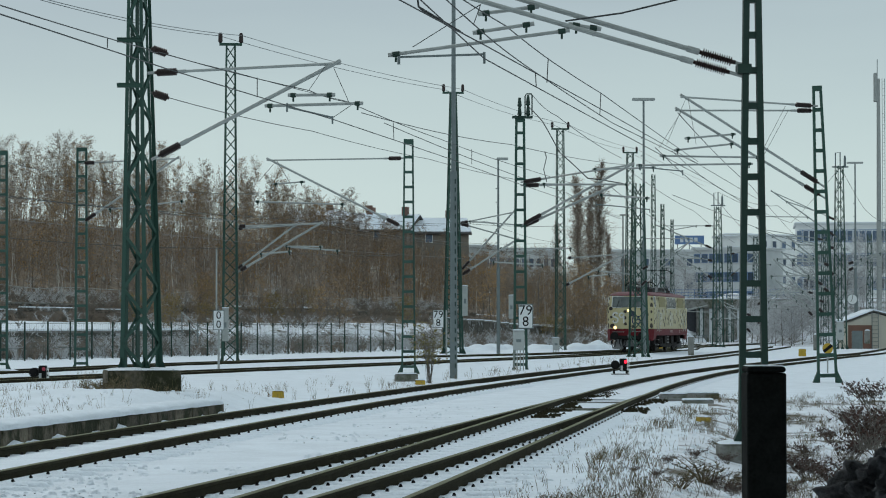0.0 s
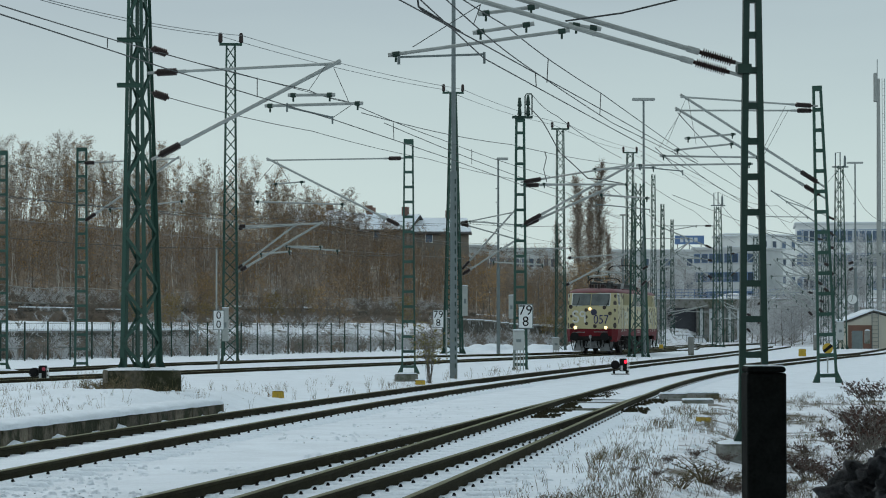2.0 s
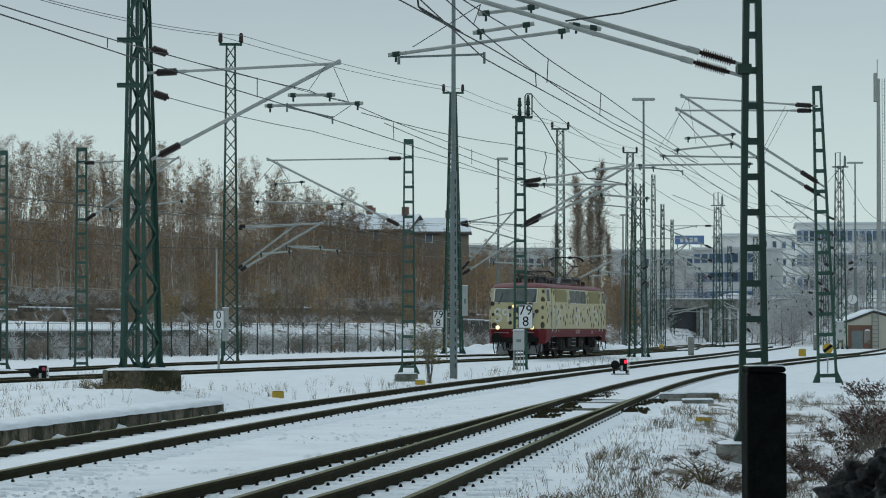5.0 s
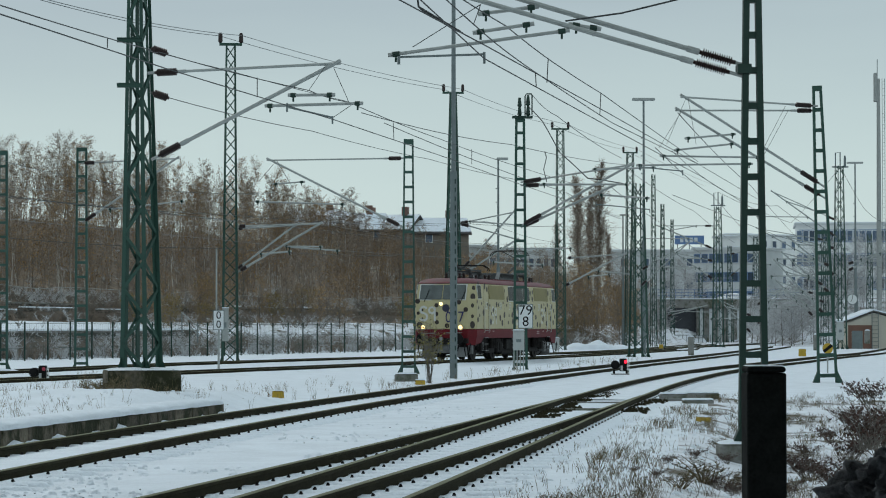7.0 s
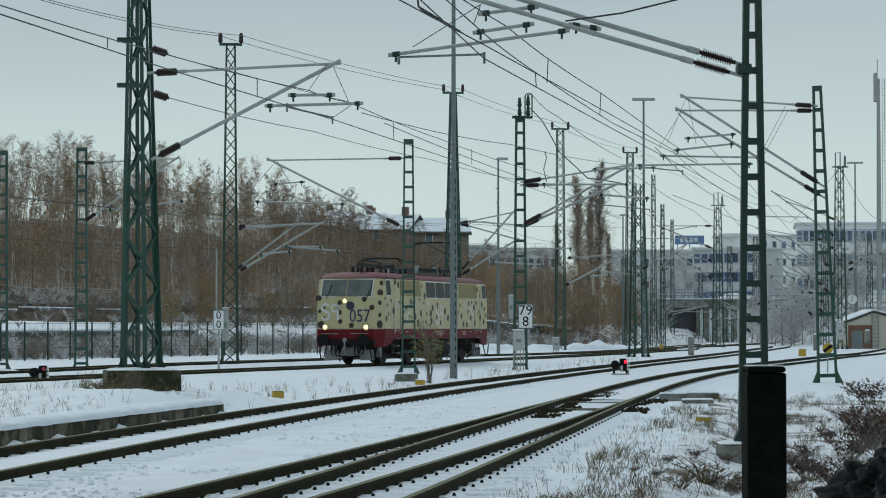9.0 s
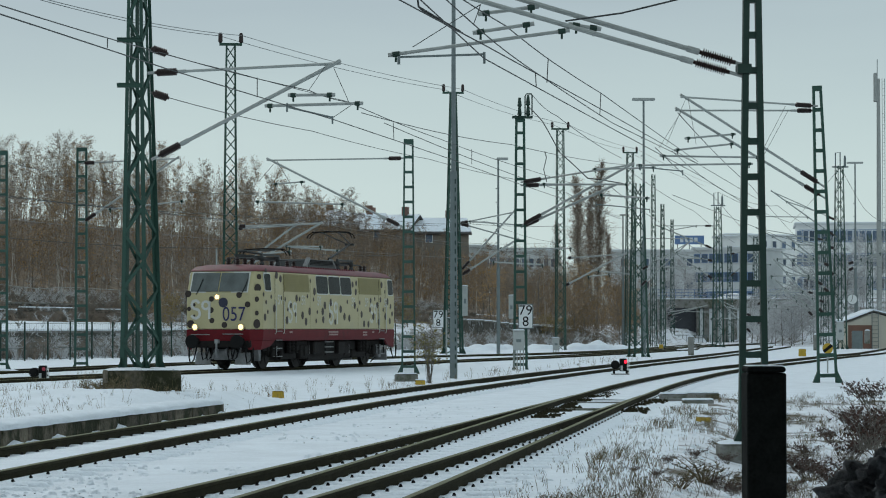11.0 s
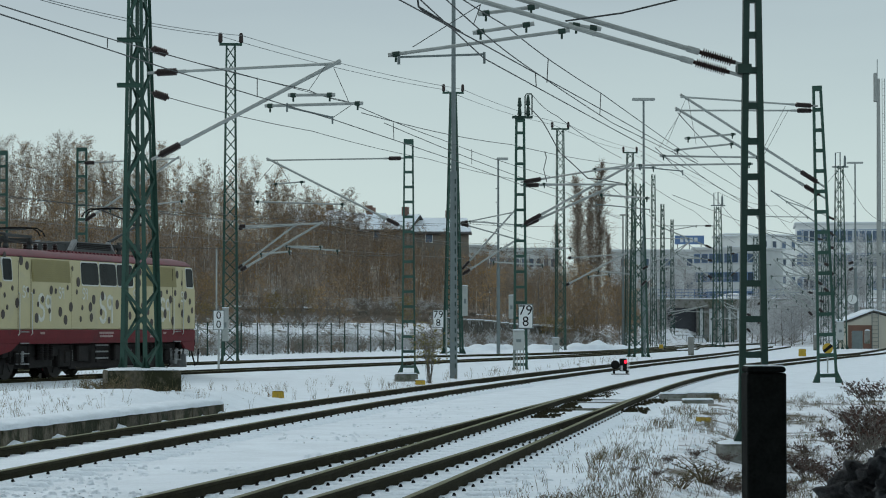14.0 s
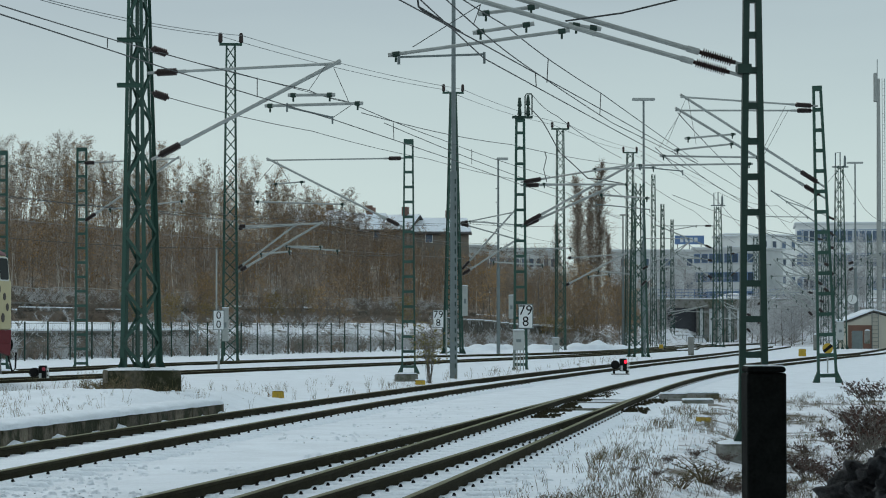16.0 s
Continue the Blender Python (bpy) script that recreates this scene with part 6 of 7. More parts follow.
# ---- weeds, bushes and the heap near the camera ----
def blades():
    r = random.Random(9)
    straw, green = Geo(), Geo()

    def tuft(x, y, h, count, g, lean=0.5):
        z = ground_z(x, y) - 0.02
        for j in range(count):
            a = r.uniform(0, 6.28)
            b = Vector((x + r.uniform(-0.06, 0.06), y + r.uniform(-0.06, 0.06), z))
            hh = h * r.uniform(0.5, 1.1)
            tip = b + Vector((math.cos(a) * lean * hh, math.sin(a) * lean * hh, hh))
            mid = b.lerp(tip, 0.55) + Vector((0, 0, hh * 0.12))
            g.tube([b, mid, tip], 0.0026, 3, r2=0.0012, cap=False)
            if r.random() < 0.25:
                for q in range(4):
                    c = mid.lerp(tip, r.random())
                    g.tube([c, c + Vector((r.uniform(-1, 1), r.uniform(-1, 1), r.uniform(0, 1))) * hh * 0.16], 0.003, 3, r2=0.001, cap=False)

    # the weedy strip on the right
    for k in range(4200):
        y = 17 + 46 * r.random() ** 1.8
        x = line_right_branch(y) + 1.7 + 7.5 * r.random() ** 1.25
        if noise.noise((x * 0.8, y * 0.25, 7.3)) < -0.16 + 0.25 * r.random() or x / y > 0.19:
            continue
        tuft(x, y, r.uniform(0.05, 0.20), r.randint(4, 12), straw if r.random() < 0.5 else green)
    # along the platform fill and the footings
    for k in range(330):
        y = r.uniform(44, 75)
        x = line_near(y) - 1.3 - 9 * r.random() ** 1.5
        if noise.noise((x * 0.5, y * 0.3, 4)) < -0.05:
            continue
        tuft(x, y, r.uniform(0.1, 0.34), r.randint(3, 8), straw if r.random() < 0.7 else green, 0.35)
    for k in range(60):
        y = r.uniform(80, 130)
        tuft(line_near(y) - r.uniform(1.4, 4), y, r.uniform(0.15, 0.45), 6, straw, 0.35)
    for k in range(50):
        a = r.uniform(0, 6.28)
        tuft(m1[0] + math.cos(a) * 1.0 - 0.2, m1[1] + math.sin(a) * 1.0 - 0.3, r.uniform(0.15, 0.5), 7, green if r.random() < 0.5 else straw, 0.3)
    for k in range(170):
        y, n = r.uniform(36, 52), 0.5 + 5.5 * r.random()
        tuft(EDGE0.x + (y - EDGE0.y) * 0.1625 - n, y, r.uniform(0.08, 0.3), r.randint(2, 6), straw if r.random() < 0.7 else green, 0.4)
    for k in range(420):
        y = r.uniform(20, 46)
        tuft(line_right_branch(y) + 1.2 + 3.2 * r.random() ** 1.4, y, r.uniform(0.04, 0.16), r.randint(1, 4), straw if r.random() < 0.6 else green, 0.35)
    solid("dry_grass", straw, STRAW, "dry straw-coloured grass standing in snow", "grass", kind="stuff")
    solid("green_weeds", green, WEED, "dull green weeds poking through snow", "weeds", kind="stuff")


blades()


def bush(seed, label, stems, h, spread, leaf_n, leaf_s, paint, stem_paint, m, name="bush"):
    r = random.Random(seed)
    st, lf = Geo(), Geo()
    for i in range(stems):
        a = r.uniform(0, 6.28)
        p = Vector((r.uniform(-0.15, 0.15) * spread, r.uniform(-0.15, 0.15) * spread, -0.05))
        d = Vector((math.cos(a) * spread * r.uniform(0.2, 1), math.sin(a) * spread * r.uniform(0.2, 1), h * r.uniform(0.5, 1)))
        pts = [p, p + d * 0.5 + Vector((0, 0, h * 0.12)), p + d]
        st.tube(pts, 0.008, 4, r2=0.003, cap=False)
        for j in range(4):
            b = pts[1].lerp(pts[2], r.uniform(-0.6, 0.9))
            e = b + Vector((r.uniform(-1, 1), r.uniform(-1, 1), r.uniform(-0.1, 0.8))) * h * 0.25
            st.tube([b, e], 0.005, 3, r2=0.002, cap=False)
            for q in range(leaf_n):
                c = b.lerp(e, r.uniform(0.1, 1.1)) + Vector((r.uniform(-1, 1), r.uniform(-1, 1), r.uniform(-1, 0.5))) * 0.05
                s = leaf_s * r.uniform(0.5, 1.1)
                n = Vector((r.uniform(-1, 1), r.uniform(-1, 1), r.uniform(-1, 1))).normalized()
                u = n.orthogonal().normalized() * s
                v = n.cross(u) * 0.5
                lf.add([c - u, c - u * 0.2 + v, c + u, c - u * 0.2 - v, c + n * s * 0.2], [(0, 1, 4), (1, 2, 4), (2, 3, 4), (3, 0, 4)])
    ob = thing(name, label, "bush", m, "bushes")
    tagged(part("branchwork", st, stem_paint, ob), kind="stuff")
    tagged(part("foliage", lf, paint, ob), kind="stuff")
    return ob


bush(1, "slender bush with ochre leaves beside a footing", 30, 2.1, 0.42, 4, 0.05, mat("faded_green_brown_leaves", (0.20, 0.175, 0.06), 0.8, 0, 2, 0.4, 0, 30, island=0.6), BARK, stand((-0.42, 76.00, -0.22)))
dark_bush = bush(2, "low bush with dark withered leaves in snow", 26, 0.62, 0.8, 4, 0.040, DRYLEAF, BARK, stand((5.66, 34.00, -0.07)))
for p, s in (((5.72, 36.00, -0.09), 0.8), ((6.37, 37.00, -0.05), 1.0), ((4.44, 31.00, -0.24), 0.55), ((4.47, 29.00, -0.23), 0.6), ((7.77, 46.00, 0.08), 1.0), ((3.79, 28.00, -0.29), 0.45), ((3.20, 28.00, -0.28), 0.35), ((9.73, 58.00, 0.49), 1.1), ((5.29, 30.00, -0.16), 0.6), ((2.72, 31.00, -0.24), 0.22), ((3.26, 33.00, -0.19), 0.25), ((3.78, 34.00, -0.15), 0.28), ((2.33, 28.00, -0.30), 0.2), ((3.06, 29.00, -0.28), 0.28), ((2.16, 29.00, -0.29), 0.16), ((5.30, 37.00, -0.13), 0.45), ((6.39, 42.00, 0.02), 0.5), ((4.72, 34.00, -0.15), 0.4), ((7.95, 50.00, 0.18), 0.6), ((4.73, 32.00, -0.19), 0.5), ((5.06, 31.00, -0.21), 0.6)):
    copy_thing(dark_bush, stand((p[0], p[1], ground_z(p[0], p[1])), s * 500)).scale = (s, s, s)
weed_bush = bush(3, "straggling green-brown weed in the snow", 16, 0.34, 0.45, 2, 0.024, WEED, STRAW, stand((3.00, 29.00, -0.23)))
for p, s in (((3.37, 30.00, -0.22), 0.7), ((2.49, 27.00, -0.26), 0.7), ((3.99, 37.00, -0.13), 0.6), ((6.72, 50.00, -0.04), 0.8), ((-6.81, 51.50, 0.46), 1.2), ((-6.86, 51.00, 0.27), 0.9)):
    copy_thing(weed_bush, stand((p[0], p[1], ground_z(p[0], p[1])), s * 700)).scale = (s, s, s)

# Dirty snow whose base is darkened further to hold the shade over the heap.
HEAP = mat("shade_and_dirt_snow", (0.09, 0.095, 0.10), 0.95, 0, 5, 0.6, 0.8, 40, dist=0.03, stain=(0.22, 0.23, 0.245), stain_at=0.56, spec=0.05)


def heap():
    bm = bmesh.new()
    bmesh.ops.create_icosphere(bm, subdivisions=6, radius=1.0)
    for v in bm.verts:
        d = v.co.normalized()
        k = 0.55 + 0.12 * noise.noise(d * 1.7 + Vector((3, 1, 0)))
        for f, w in ((2.6, 0.34), (6.5, 0.16), (14.0, 0.07)):
            near = noise.voronoi(d * f + Vector((f, 0, 2)))[0][0]
            k += w * max(0.0, 1 - near * near * 1.6)
        v.co = Vector((d.x * 0.70, d.y * 0.7, d.z * 0.58)) * k
    me = bpy.data.meshes.new("dirty_snow")
    bm.to_mesh(me)
    bm.free()
    me.materials.append(HEAP)
    me.polygons.foreach_set("use_smooth", [True] * len(me.polygons))
    ob = new("dirty_snow", me)
    ob.location = (3.20, 17.00, 0.17)
    tagged(ob, "lumpy pile of dirty snow beside the pillar, shade put into its dark colour", "snow pile")


heap()

def clods():
    """Small lumps of snow and dark grit lying on the snow near the tracks."""
    r = random.Random(44)
    lump, grit = Geo(), Geo()
    for k in range(5200):
        y = 19 + 34 * r.random() ** 1.5
        x = r.uniform(-0.19, 0.19) * y
        if noise.noise((x * 0.6, y * 0.3, 3)) < -0.05 or along_fence(x, y)[1] > -1:
            continue
        dark = r.random() < 0.16
        s = r.uniform(0.006, 0.018) if dark else r.uniform(0.02, 0.06)
        z = ground_z(x, y)
        a, n = r.uniform(0, 6.28), 6
        ring = [(x + math.cos(a + i * 1.047) * s * r.uniform(0.7, 1.3), y + math.sin(a + i * 1.047) * s * r.uniform(0.8, 1.6), z - 0.01) for i in range(n)]
        up = [(x + (p[0] - x) * 0.55, y + (p[1] - y) * 0.55, z + s * r.uniform(0.3, 0.6)) for p in ring]
        (grit if dark else lump).add(ring + up, [(i, (i + 1) % n, n + (i + 1) % n, n + i) for i in range(n)] + [tuple(range(n, 2 * n))])
    solid("snow_clods", lump, SNOW, "small lumps of snow between the tracks", "snow", kind="stuff", smooth=True)
    solid("grit", grit, RUST, "dark grit scattered on the snow", "grit", kind="stuff")


clods()


def ballast():
    """Dark stones laid bare along the point blades."""
    r = random.Random(12)
    g = Geo()
    for k in range(3200):
        y = r.uniform(43, 63)
        side = r.choice((-0.752 + r.uniform(0.08, 0.62), -0.752 + r.uniform(0.08, 0.4), 0.752 + r.uniform(0.08, 0.55)))
        if side > 0.8 and not 49 < y < 58 or side < 0 and y < 46 or noise.noise((y * 0.35, side * 2, 0)) < -0.12:
            continue
        x = (line_right_branch(y) if y < 57 else line_main(y)) + side
        s = r.uniform(0.035, 0.08)
        z = -0.14 + r.uniform(0.0, 0.03)
        a = r.uniform(0, 3)
        c, d = math.cos(a) * s, math.sin(a) * s
        g.add([(x + c, y + d, z - 0.03), (x - d, y + c, z - 0.03), (x - c, y - d, z - 0.03), (x + d, y - c, z - 0.03), (x + r.uniform(-0.02, 0.02), y + r.uniform(-0.02, 0.02), z + s * 0.7)], [(0, 1, 4), (1, 2, 4), (2, 3, 4), (3, 0, 4)])
    solid("ballast", g, RUST, "dark bare ballast stones along the point blades", "ballast", kind="stuff")


ballast()
# snow banks cleared beside the far tracks
def snow_bank(p, lx, ly, h, rz, seed):
    g, nx, ny = Geo(), 36, 10
    rows = []
    for i in range(nx + 1):
        for j in range(ny + 1):
            u, v = i / nx * 2 - 1, j / ny * 2 - 1
            e = max(0.0, 1 - u * u) * max(0.0, 1 - v * v)
            rows.append((u * lx, v * ly, h * e**0.6 * (0.72 + 0.5 * noise.noise((u * lx * 0.9 + seed, v * ly * 1.2, seed))) - 0.06))
    m = ny + 1
    g.add(rows, [(i * m + j, (i + 1) * m + j, (i + 1) * m + j + 1, i * m + j + 1) for i in range(nx) for j in range(ny)])
    solid("snow_bank", g, SNOW, "heaped bank of clean snow beside the far track", "snow bank", pose(p[0], p[1], -0.15, 0, 0, rz), "snow banks", smooth=True)


for k, (p, lx, ly, h, rz) in enumerate((((11.6, 198), 2.3, 1.3, 0.85, 15), ((3.6, 194), 4.2, 1.2, 0.75, 65), ((8.0, 205), 3.5, 1.2, 0.6, 60), ((0.8, 178), 2.6, 1.0, 0.6, 70), ((13.8, 205), 1.8, 1.2, 0.5, 20))):
    snow_bank(p, lx, ly, h, rz, k * 3.7)


# ---- the locomotive: x forward, y to its left, z up from the rail head ----
CREAM = mat("cream_paint", (0.43, 0.38, 0.215), 0.45, 0, 1.2, 0.08, 0.04, 12, stain=(0.37, 0.335, 0.22), stain_at=0.62)
OLIVE = mat("dull_yellow_grille_paint", (0.25, 0.215, 0.09), 0.55, 0, 2, 0.12, 0.1, 40)
RED = mat("dark_red_paint", (0.115, 0.010, 0.014), 0.55, 0, 1.5, 0.2, 0.05, 12, stain=(0.07, 0.012, 0.014), stain_at=0.6, spec=0.12)
MAROON = mat("weathered_maroon_roof", (0.16, 0.042, 0.05), 0.5, 0, 1.5, 0.2, 0.08, 12, stain=(0.12, 0.05, 0.05), stain_at=0.6)
SPOT = mat("dark_brown_spot_paint", (0.035, 0.025, 0.02), 0.5, 0, 6, 0.2, 0)
NAVY = mat("dark_blue_paint", (0.028, 0.028, 0.095), 0.5, 0, 6, 0.1, 0)
PALE = mat("faded_white_paint", (0.56, 0.565, 0.53), 0.5, 0, 6, 0.08, 0)
PALER = mat("faded_pale_lettering_paint", (0.56, 0.56, 0.49), 0.5, 0, 6, 0.08, 0)
# Sky reflection and the cab seen behind the windscreen are put into this lighter base.
GLASS = mat("sheen_lightened_glass", (0.085, 0.10, 0.097), 0.08, 0, 1.5, 0.6, 0, spec=0.5)
# Darker copy of the glass for the side panes, sky reflection held down.
SIDEGLASS = mat("dark_side_glass", (0.013, 0.017, 0.017), 0.15, 0, 1.5, 0.6, 0, spec=0.04)
FRAME_ALU = mat("aluminium_window_frame", (0.55, 0.56, 0.53), 0.4, 0.5, 6, 0.1, 0)
CHASSIS = mat("oily_black_running_gear", (0.017, 0.015, 0.014), 0.75, 0.0, 4, 0.5, 0.3, 30, spec=0.15)
DUSTY = mat("snow_dusted_grey_steel", (0.23, 0.235, 0.235), 0.7, 0, 4, 0.4, 0.2, 20)
ROOFGEAR = mat("dark_grey_roof_gear", (0.055, 0.06, 0.06), 0.6, 0.2, 4, 0.3, 0.1, 30)
WARM = glow("warm_headlight", (1.0, 0.66, 0.27), 2.6)
STEELWHEEL = mat("dull_wheel_steel", (0.024, 0.021, 0.019), 0.7, 0.1, 5, 0.4, 0.1)

DULLBAR = mat("worn_pale_stencil", (0.30, 0.20, 0.19), 0.6, 0, 9, 0.4, 0)

loco = thing("electric_locomotive", "cream and dark red electric locomotive with dark painted spots", "locomotive")


def front_x(z):
    return 7.98 if z < 2.75 else 7.98 - (z - 2.75) * 0.42


def half_w(z):
    return 1.5 if z < 2.9 else 1.5 - (z - 2.9) * 0.09


def outline(z, inset=0.0, end=0.0):
    xf, w = front_x(min(z, 3.6)) - end, half_w(min(z, 3.6)) - inset
    f = min(1.23, w - 0.12)
    c = 0.62
    q = [(xf, -f), (xf + 0.03, 0), (xf, f), (xf - c, w), (0, w + 0.004), (-xf + c, w), (-xf, f), (-xf - 0.03, 0), (-xf, -f), (-xf + c, -w), (0, -w - 0.004), (xf - c, -w)]
    return [(x, y, z) for x, y in q]


def loft(levels, slot_of=lambda i: 0, caps=True):
    g = Geo()
    n = len(levels[0])
    vs = [p for lv in levels for p in lv]
    g.v = vs
    for i in range(len(levels) - 1):
        for k in range(n):
            g.f.append((i * n + k, i * n + (k + 1) % n, (i + 1) * n + (k + 1) % n, (i + 1) * n + k))
            g.m.append(slot_of(i))
    if caps:
        g.f += [tuple(range(n - 1, -1, -1)), tuple(range((len(levels) - 1) * n, len(levels) * n))]
        g.m += [0, slot_of(len(levels) - 2)]
    return g


g = loft([outline(z) for z in (1.46, 2.1, 2.75, 2.9, 3.25, 3.57)])
part("body", bevelled(g, "body", CREAM, 0.05, 2), None, loco)
g = loft([outline(1.04, 0.02), outline(1.2, -0.008, -0.01), outline(1.456, -0.008, -0.01)])
part("skirt", bevelled(g, "skirt", RED, 0.02, 1), None, loco, "dark red lower band")
g = loft([outline(3.572, -0.015, -0.04), outline(3.64, 0.02, 0.06), outline(3.74, 0.14, 0.3), outline(3.82, 0.42, 0.75), outline(3.85, 0.85, 1.2)])
part("roof", bevelled(g, "roof", MAROON, 0.04, 2, True), None, loco, "maroon curved roof")
for s in (1, -1):
    for w in (1, -1):
        g = Geo()
        g.add([(s * 8.0, w * 1.2, 1.05), (s * 7.4, w * 1.49, 1.05), (s * 6.2, w * 1.5, 1.05), (s * 6.6, w * 1.47, 0.84), (s * 7.45, w * 1.44, 0.72), (s * 7.9, w * 1.2, 0.72),
               (s * 7.9, w * 1.1, 1.05), (s * 7.35, w * 1.4, 1.05), (s * 6.2, w * 1.42, 1.05), (s * 6.6, w * 1.39, 0.84), (s * 7.4, w * 1.35, 0.72), (s * 7.82, w * 1.1, 0.72)],
              [(0, 1, 4, 5), (1, 2, 3, 4), (6, 11, 10, 7), (7, 10, 9, 8), (5, 4, 10, 11), (4, 3, 9, 10), (3, 2, 8, 9), (0, 5, 11, 6)])
        part("corner_apron", g, RED, loco)
# glass
def face_panel(name, y0, y1, z0, z1, paint, end=1, lift=0.02, inset=0.0):
    g = Geo()

    def fx(z, y):
        return end * (front_x(z) + 0.03 * (1 - abs(y) / 1.23) + lift)
    c = [(y0 + inset, z0), (y1 - inset * 0, z0), (y1, z1), (y0 + inset, z1)]
    g.add([(fx(z, y), y, z) for y, z in c] + [(fx(z, y) - end * 0.03, y, z) for y, z in c], [(0, 1, 2, 3), (7, 6, 5, 4), (0, 4, 5, 1), (1, 5, 6, 2), (2, 6, 7, 3), (3, 7, 4, 0)])
    return part(name, g, paint, loco)


for end in (1, -1):
    face_panel("windscreen_frame", -1.14, 1.14, 2.79, 3.55, FRAME_ALU, end, 0.016)
    face_panel("windscreen", -1.09, -0.025, 2.83, 3.51, GLASS, end, 0.03)
    face_panel("windscreen", 0.025, 1.09, 2.83, 3.51, GLASS, end, 0.03)
    for y in (-0.86, 0.9):
        g = Geo()
        g.tube([(end * 8.02, y, 2.72), (end * 7.95, y + 0.12, 3.0), (end * 7.83, y + 0.2, 3.3)], 0.014, 5)
        part("wiper", g, BLACK, loco)
    for k, y in enumerate((-0.89, 0.90)):
        g = Geo()
        g.lathe((end * 7.99, y, 1.545), (end, 0, 0), [(0, 0.14), (0.05, 0.135), (0.06, 0.12)], 16)
        part("headlight_rim", g, CREAM, loco)
        g = Geo()
        g.lathe((end * 8.05, y, 1.545), (end, 0, 0), [(0, 0.095), (0.025, 0.06)], 16)
        part("headlight", g, WARM if end == 1 else GLASS, loco, "glowing warm headlight" if end == 1 else "unlit headlight")
    g = Geo()
    g.lathe((end * 8.0, -0.03, 2.63), (end, 0, 0), [(0, 0.12), (0.04, 0.11), (0.045, 0.09)], 16)
    part("headlight_rim", g, CREAM, loco)
    g = Geo()
    g.lathe((end * 8.045, -0.03, 2.63), (end, 0, 0), [(0, 0.085), (0.02, 0.05)], 16)
    part("headlight", g, WARM if end == 1 else GLASS, loco, "glowing warm top headlight" if end == 1 else "unlit top headlight")
    g = Geo()
    g.tube([(end * 8.05, -1.05, 1.27), (end * 8.07, -0.3, 1.27)], 0.018, 5)
    g.tube([(end * 8.05, 0.2, 1.29), (end * 8.07, 1.0, 1.29)], 0.018, 5)
    part("handrail", g, DUSTY, loco)


def side_panel(name, x0, x1, z0, z1, paint, w=1, lift=0.012, r=0.05, label=""):
    g = Geo()
    cx, cz = (x0 + x1) / 2, (z0 + z1) / 2
    pts = []
    for qx, qz, a0 in ((x1 - r, z1 - r, 0), (x0 + r, z1 - r, 90), (x0 + r, z0 + r, 180), (x1 - r, z0 + r, 270)):
        for k in range(4):
            a = radians(a0 + k * 30)
            pts.append((qx + r * math.cos(a), qz + r * math.sin(a)))
    n = len(pts)
    vs = [(x, w * (half_w(z) + lift), z) for x, z in pts] + [(x, w * (half_w(z) - 0.03), z) for x, z in pts]
    front = tuple(range(n)) if w < 0 else tuple(range(n - 1, -1, -1))
    g.add(vs, [front] + [(k, (k + 1) % n, n + (k + 1) % n, n + k) for k in range(n)])
    return part(name, g, paint, loco, label)


for w in (1, -1):
    for x0, x1 in ((0.58, 1.83), (-0.78, 0.46), (-2.08, -0.88)):
        side_panel("window_frame", x0 - 0.04, x1 + 0.04, 2.79, 3.54, FRAME_ALU, w, 0.010, 0.12)
        side_panel("window", x0, x1, 2.83, 3.50, SIDEGLASS, w, 0.018, 0.1)
    for x0, x1 in ((2.66, 5.28), (-5.70, -3.0)):
        side_panel("grille", x0, x1, 2.86, 3.52, OLIVE, w, 0.02, 0.03, "dull yellow ventilation grille")
        for k in range(10):
            z = 2.9 + k * 0.06
            g = Geo()
            g.box(x0 + 0.04, w * (half_w(z) + 0.02), z, x1 - 0.04, w * (half_w(z) + 0.032), z + 0.02)
            part("slat", g, OLIVE, loco)
    for s in (1, -1):
        side_panel("cab_window_frame", *sorted((s * 6.58, s * 7.22)), 2.84, 3.53, FRAME_ALU, w, 0.010, 0.08)
        side_panel("cab_window", *sorted((s * 6.62, s * 7.18)), 2.88, 3.49, SIDEGLASS, w, 0.018, 0.08)
        for x in (5.38, 6.22):
            g = Geo()
            g.box(s * x - 0.008, w * 1.5, 1.5, s * x + 0.008, w * 1.507, 3.45)
            part("door_seam", g, CHASSIS, loco)
            g = Geo()
            g.tube([(s * x, w * 1.51, 1.3), (s * x, w * 1.56, 1.34), (s * x, w * 1.56, 2.5), (s * x, w * 1.51, 2.54)], 0.016, 5)
            part("grab_rail", g, FRAME_ALU, loco)
        for z in (0.45, 0.75, 1.05, 1.38):
            g = Geo()
            g.box(s * 5.8 - 0.26, w * 1.36, z, s * 5.8 + 0.26, w * 1.54, z + 0.03)
            part("step", g, DUSTY, loco)
        for x in (5.52, 6.08):
            g = Geo()
            g.tube([(s * x, w * 1.48, 0.45), (s * x, w * 1.48, 1.1)], 0.02, 5)
            part("step_hanger", g, CHASSIS, loco)
    for x in (2.55, -2.9, 5.36):
        g = Geo()
        g.box(x - 0.008, w * 1.5, 1.5, x + 0.008, w * 1.506, 3.4)
        part("panel_seam", g, OLIVE, loco)
    g = Geo()
    for x, wd, z in ((0.0, 1.1, 1.36), (0.0, 1.0, 1.26), (-3.7, 0.5, 1.34), (-3.7, 0.5, 1.24), (-4.7, 0.25, 1.35), (4.6, 0.3, 1.36)):
        g.box(x - wd / 2, w * 1.515, z - 0.035, x + wd / 2, w * 1.519, z + 0.03)
    part("lettering_bar", g, DULLBAR, loco, "faded pale lettering bars")

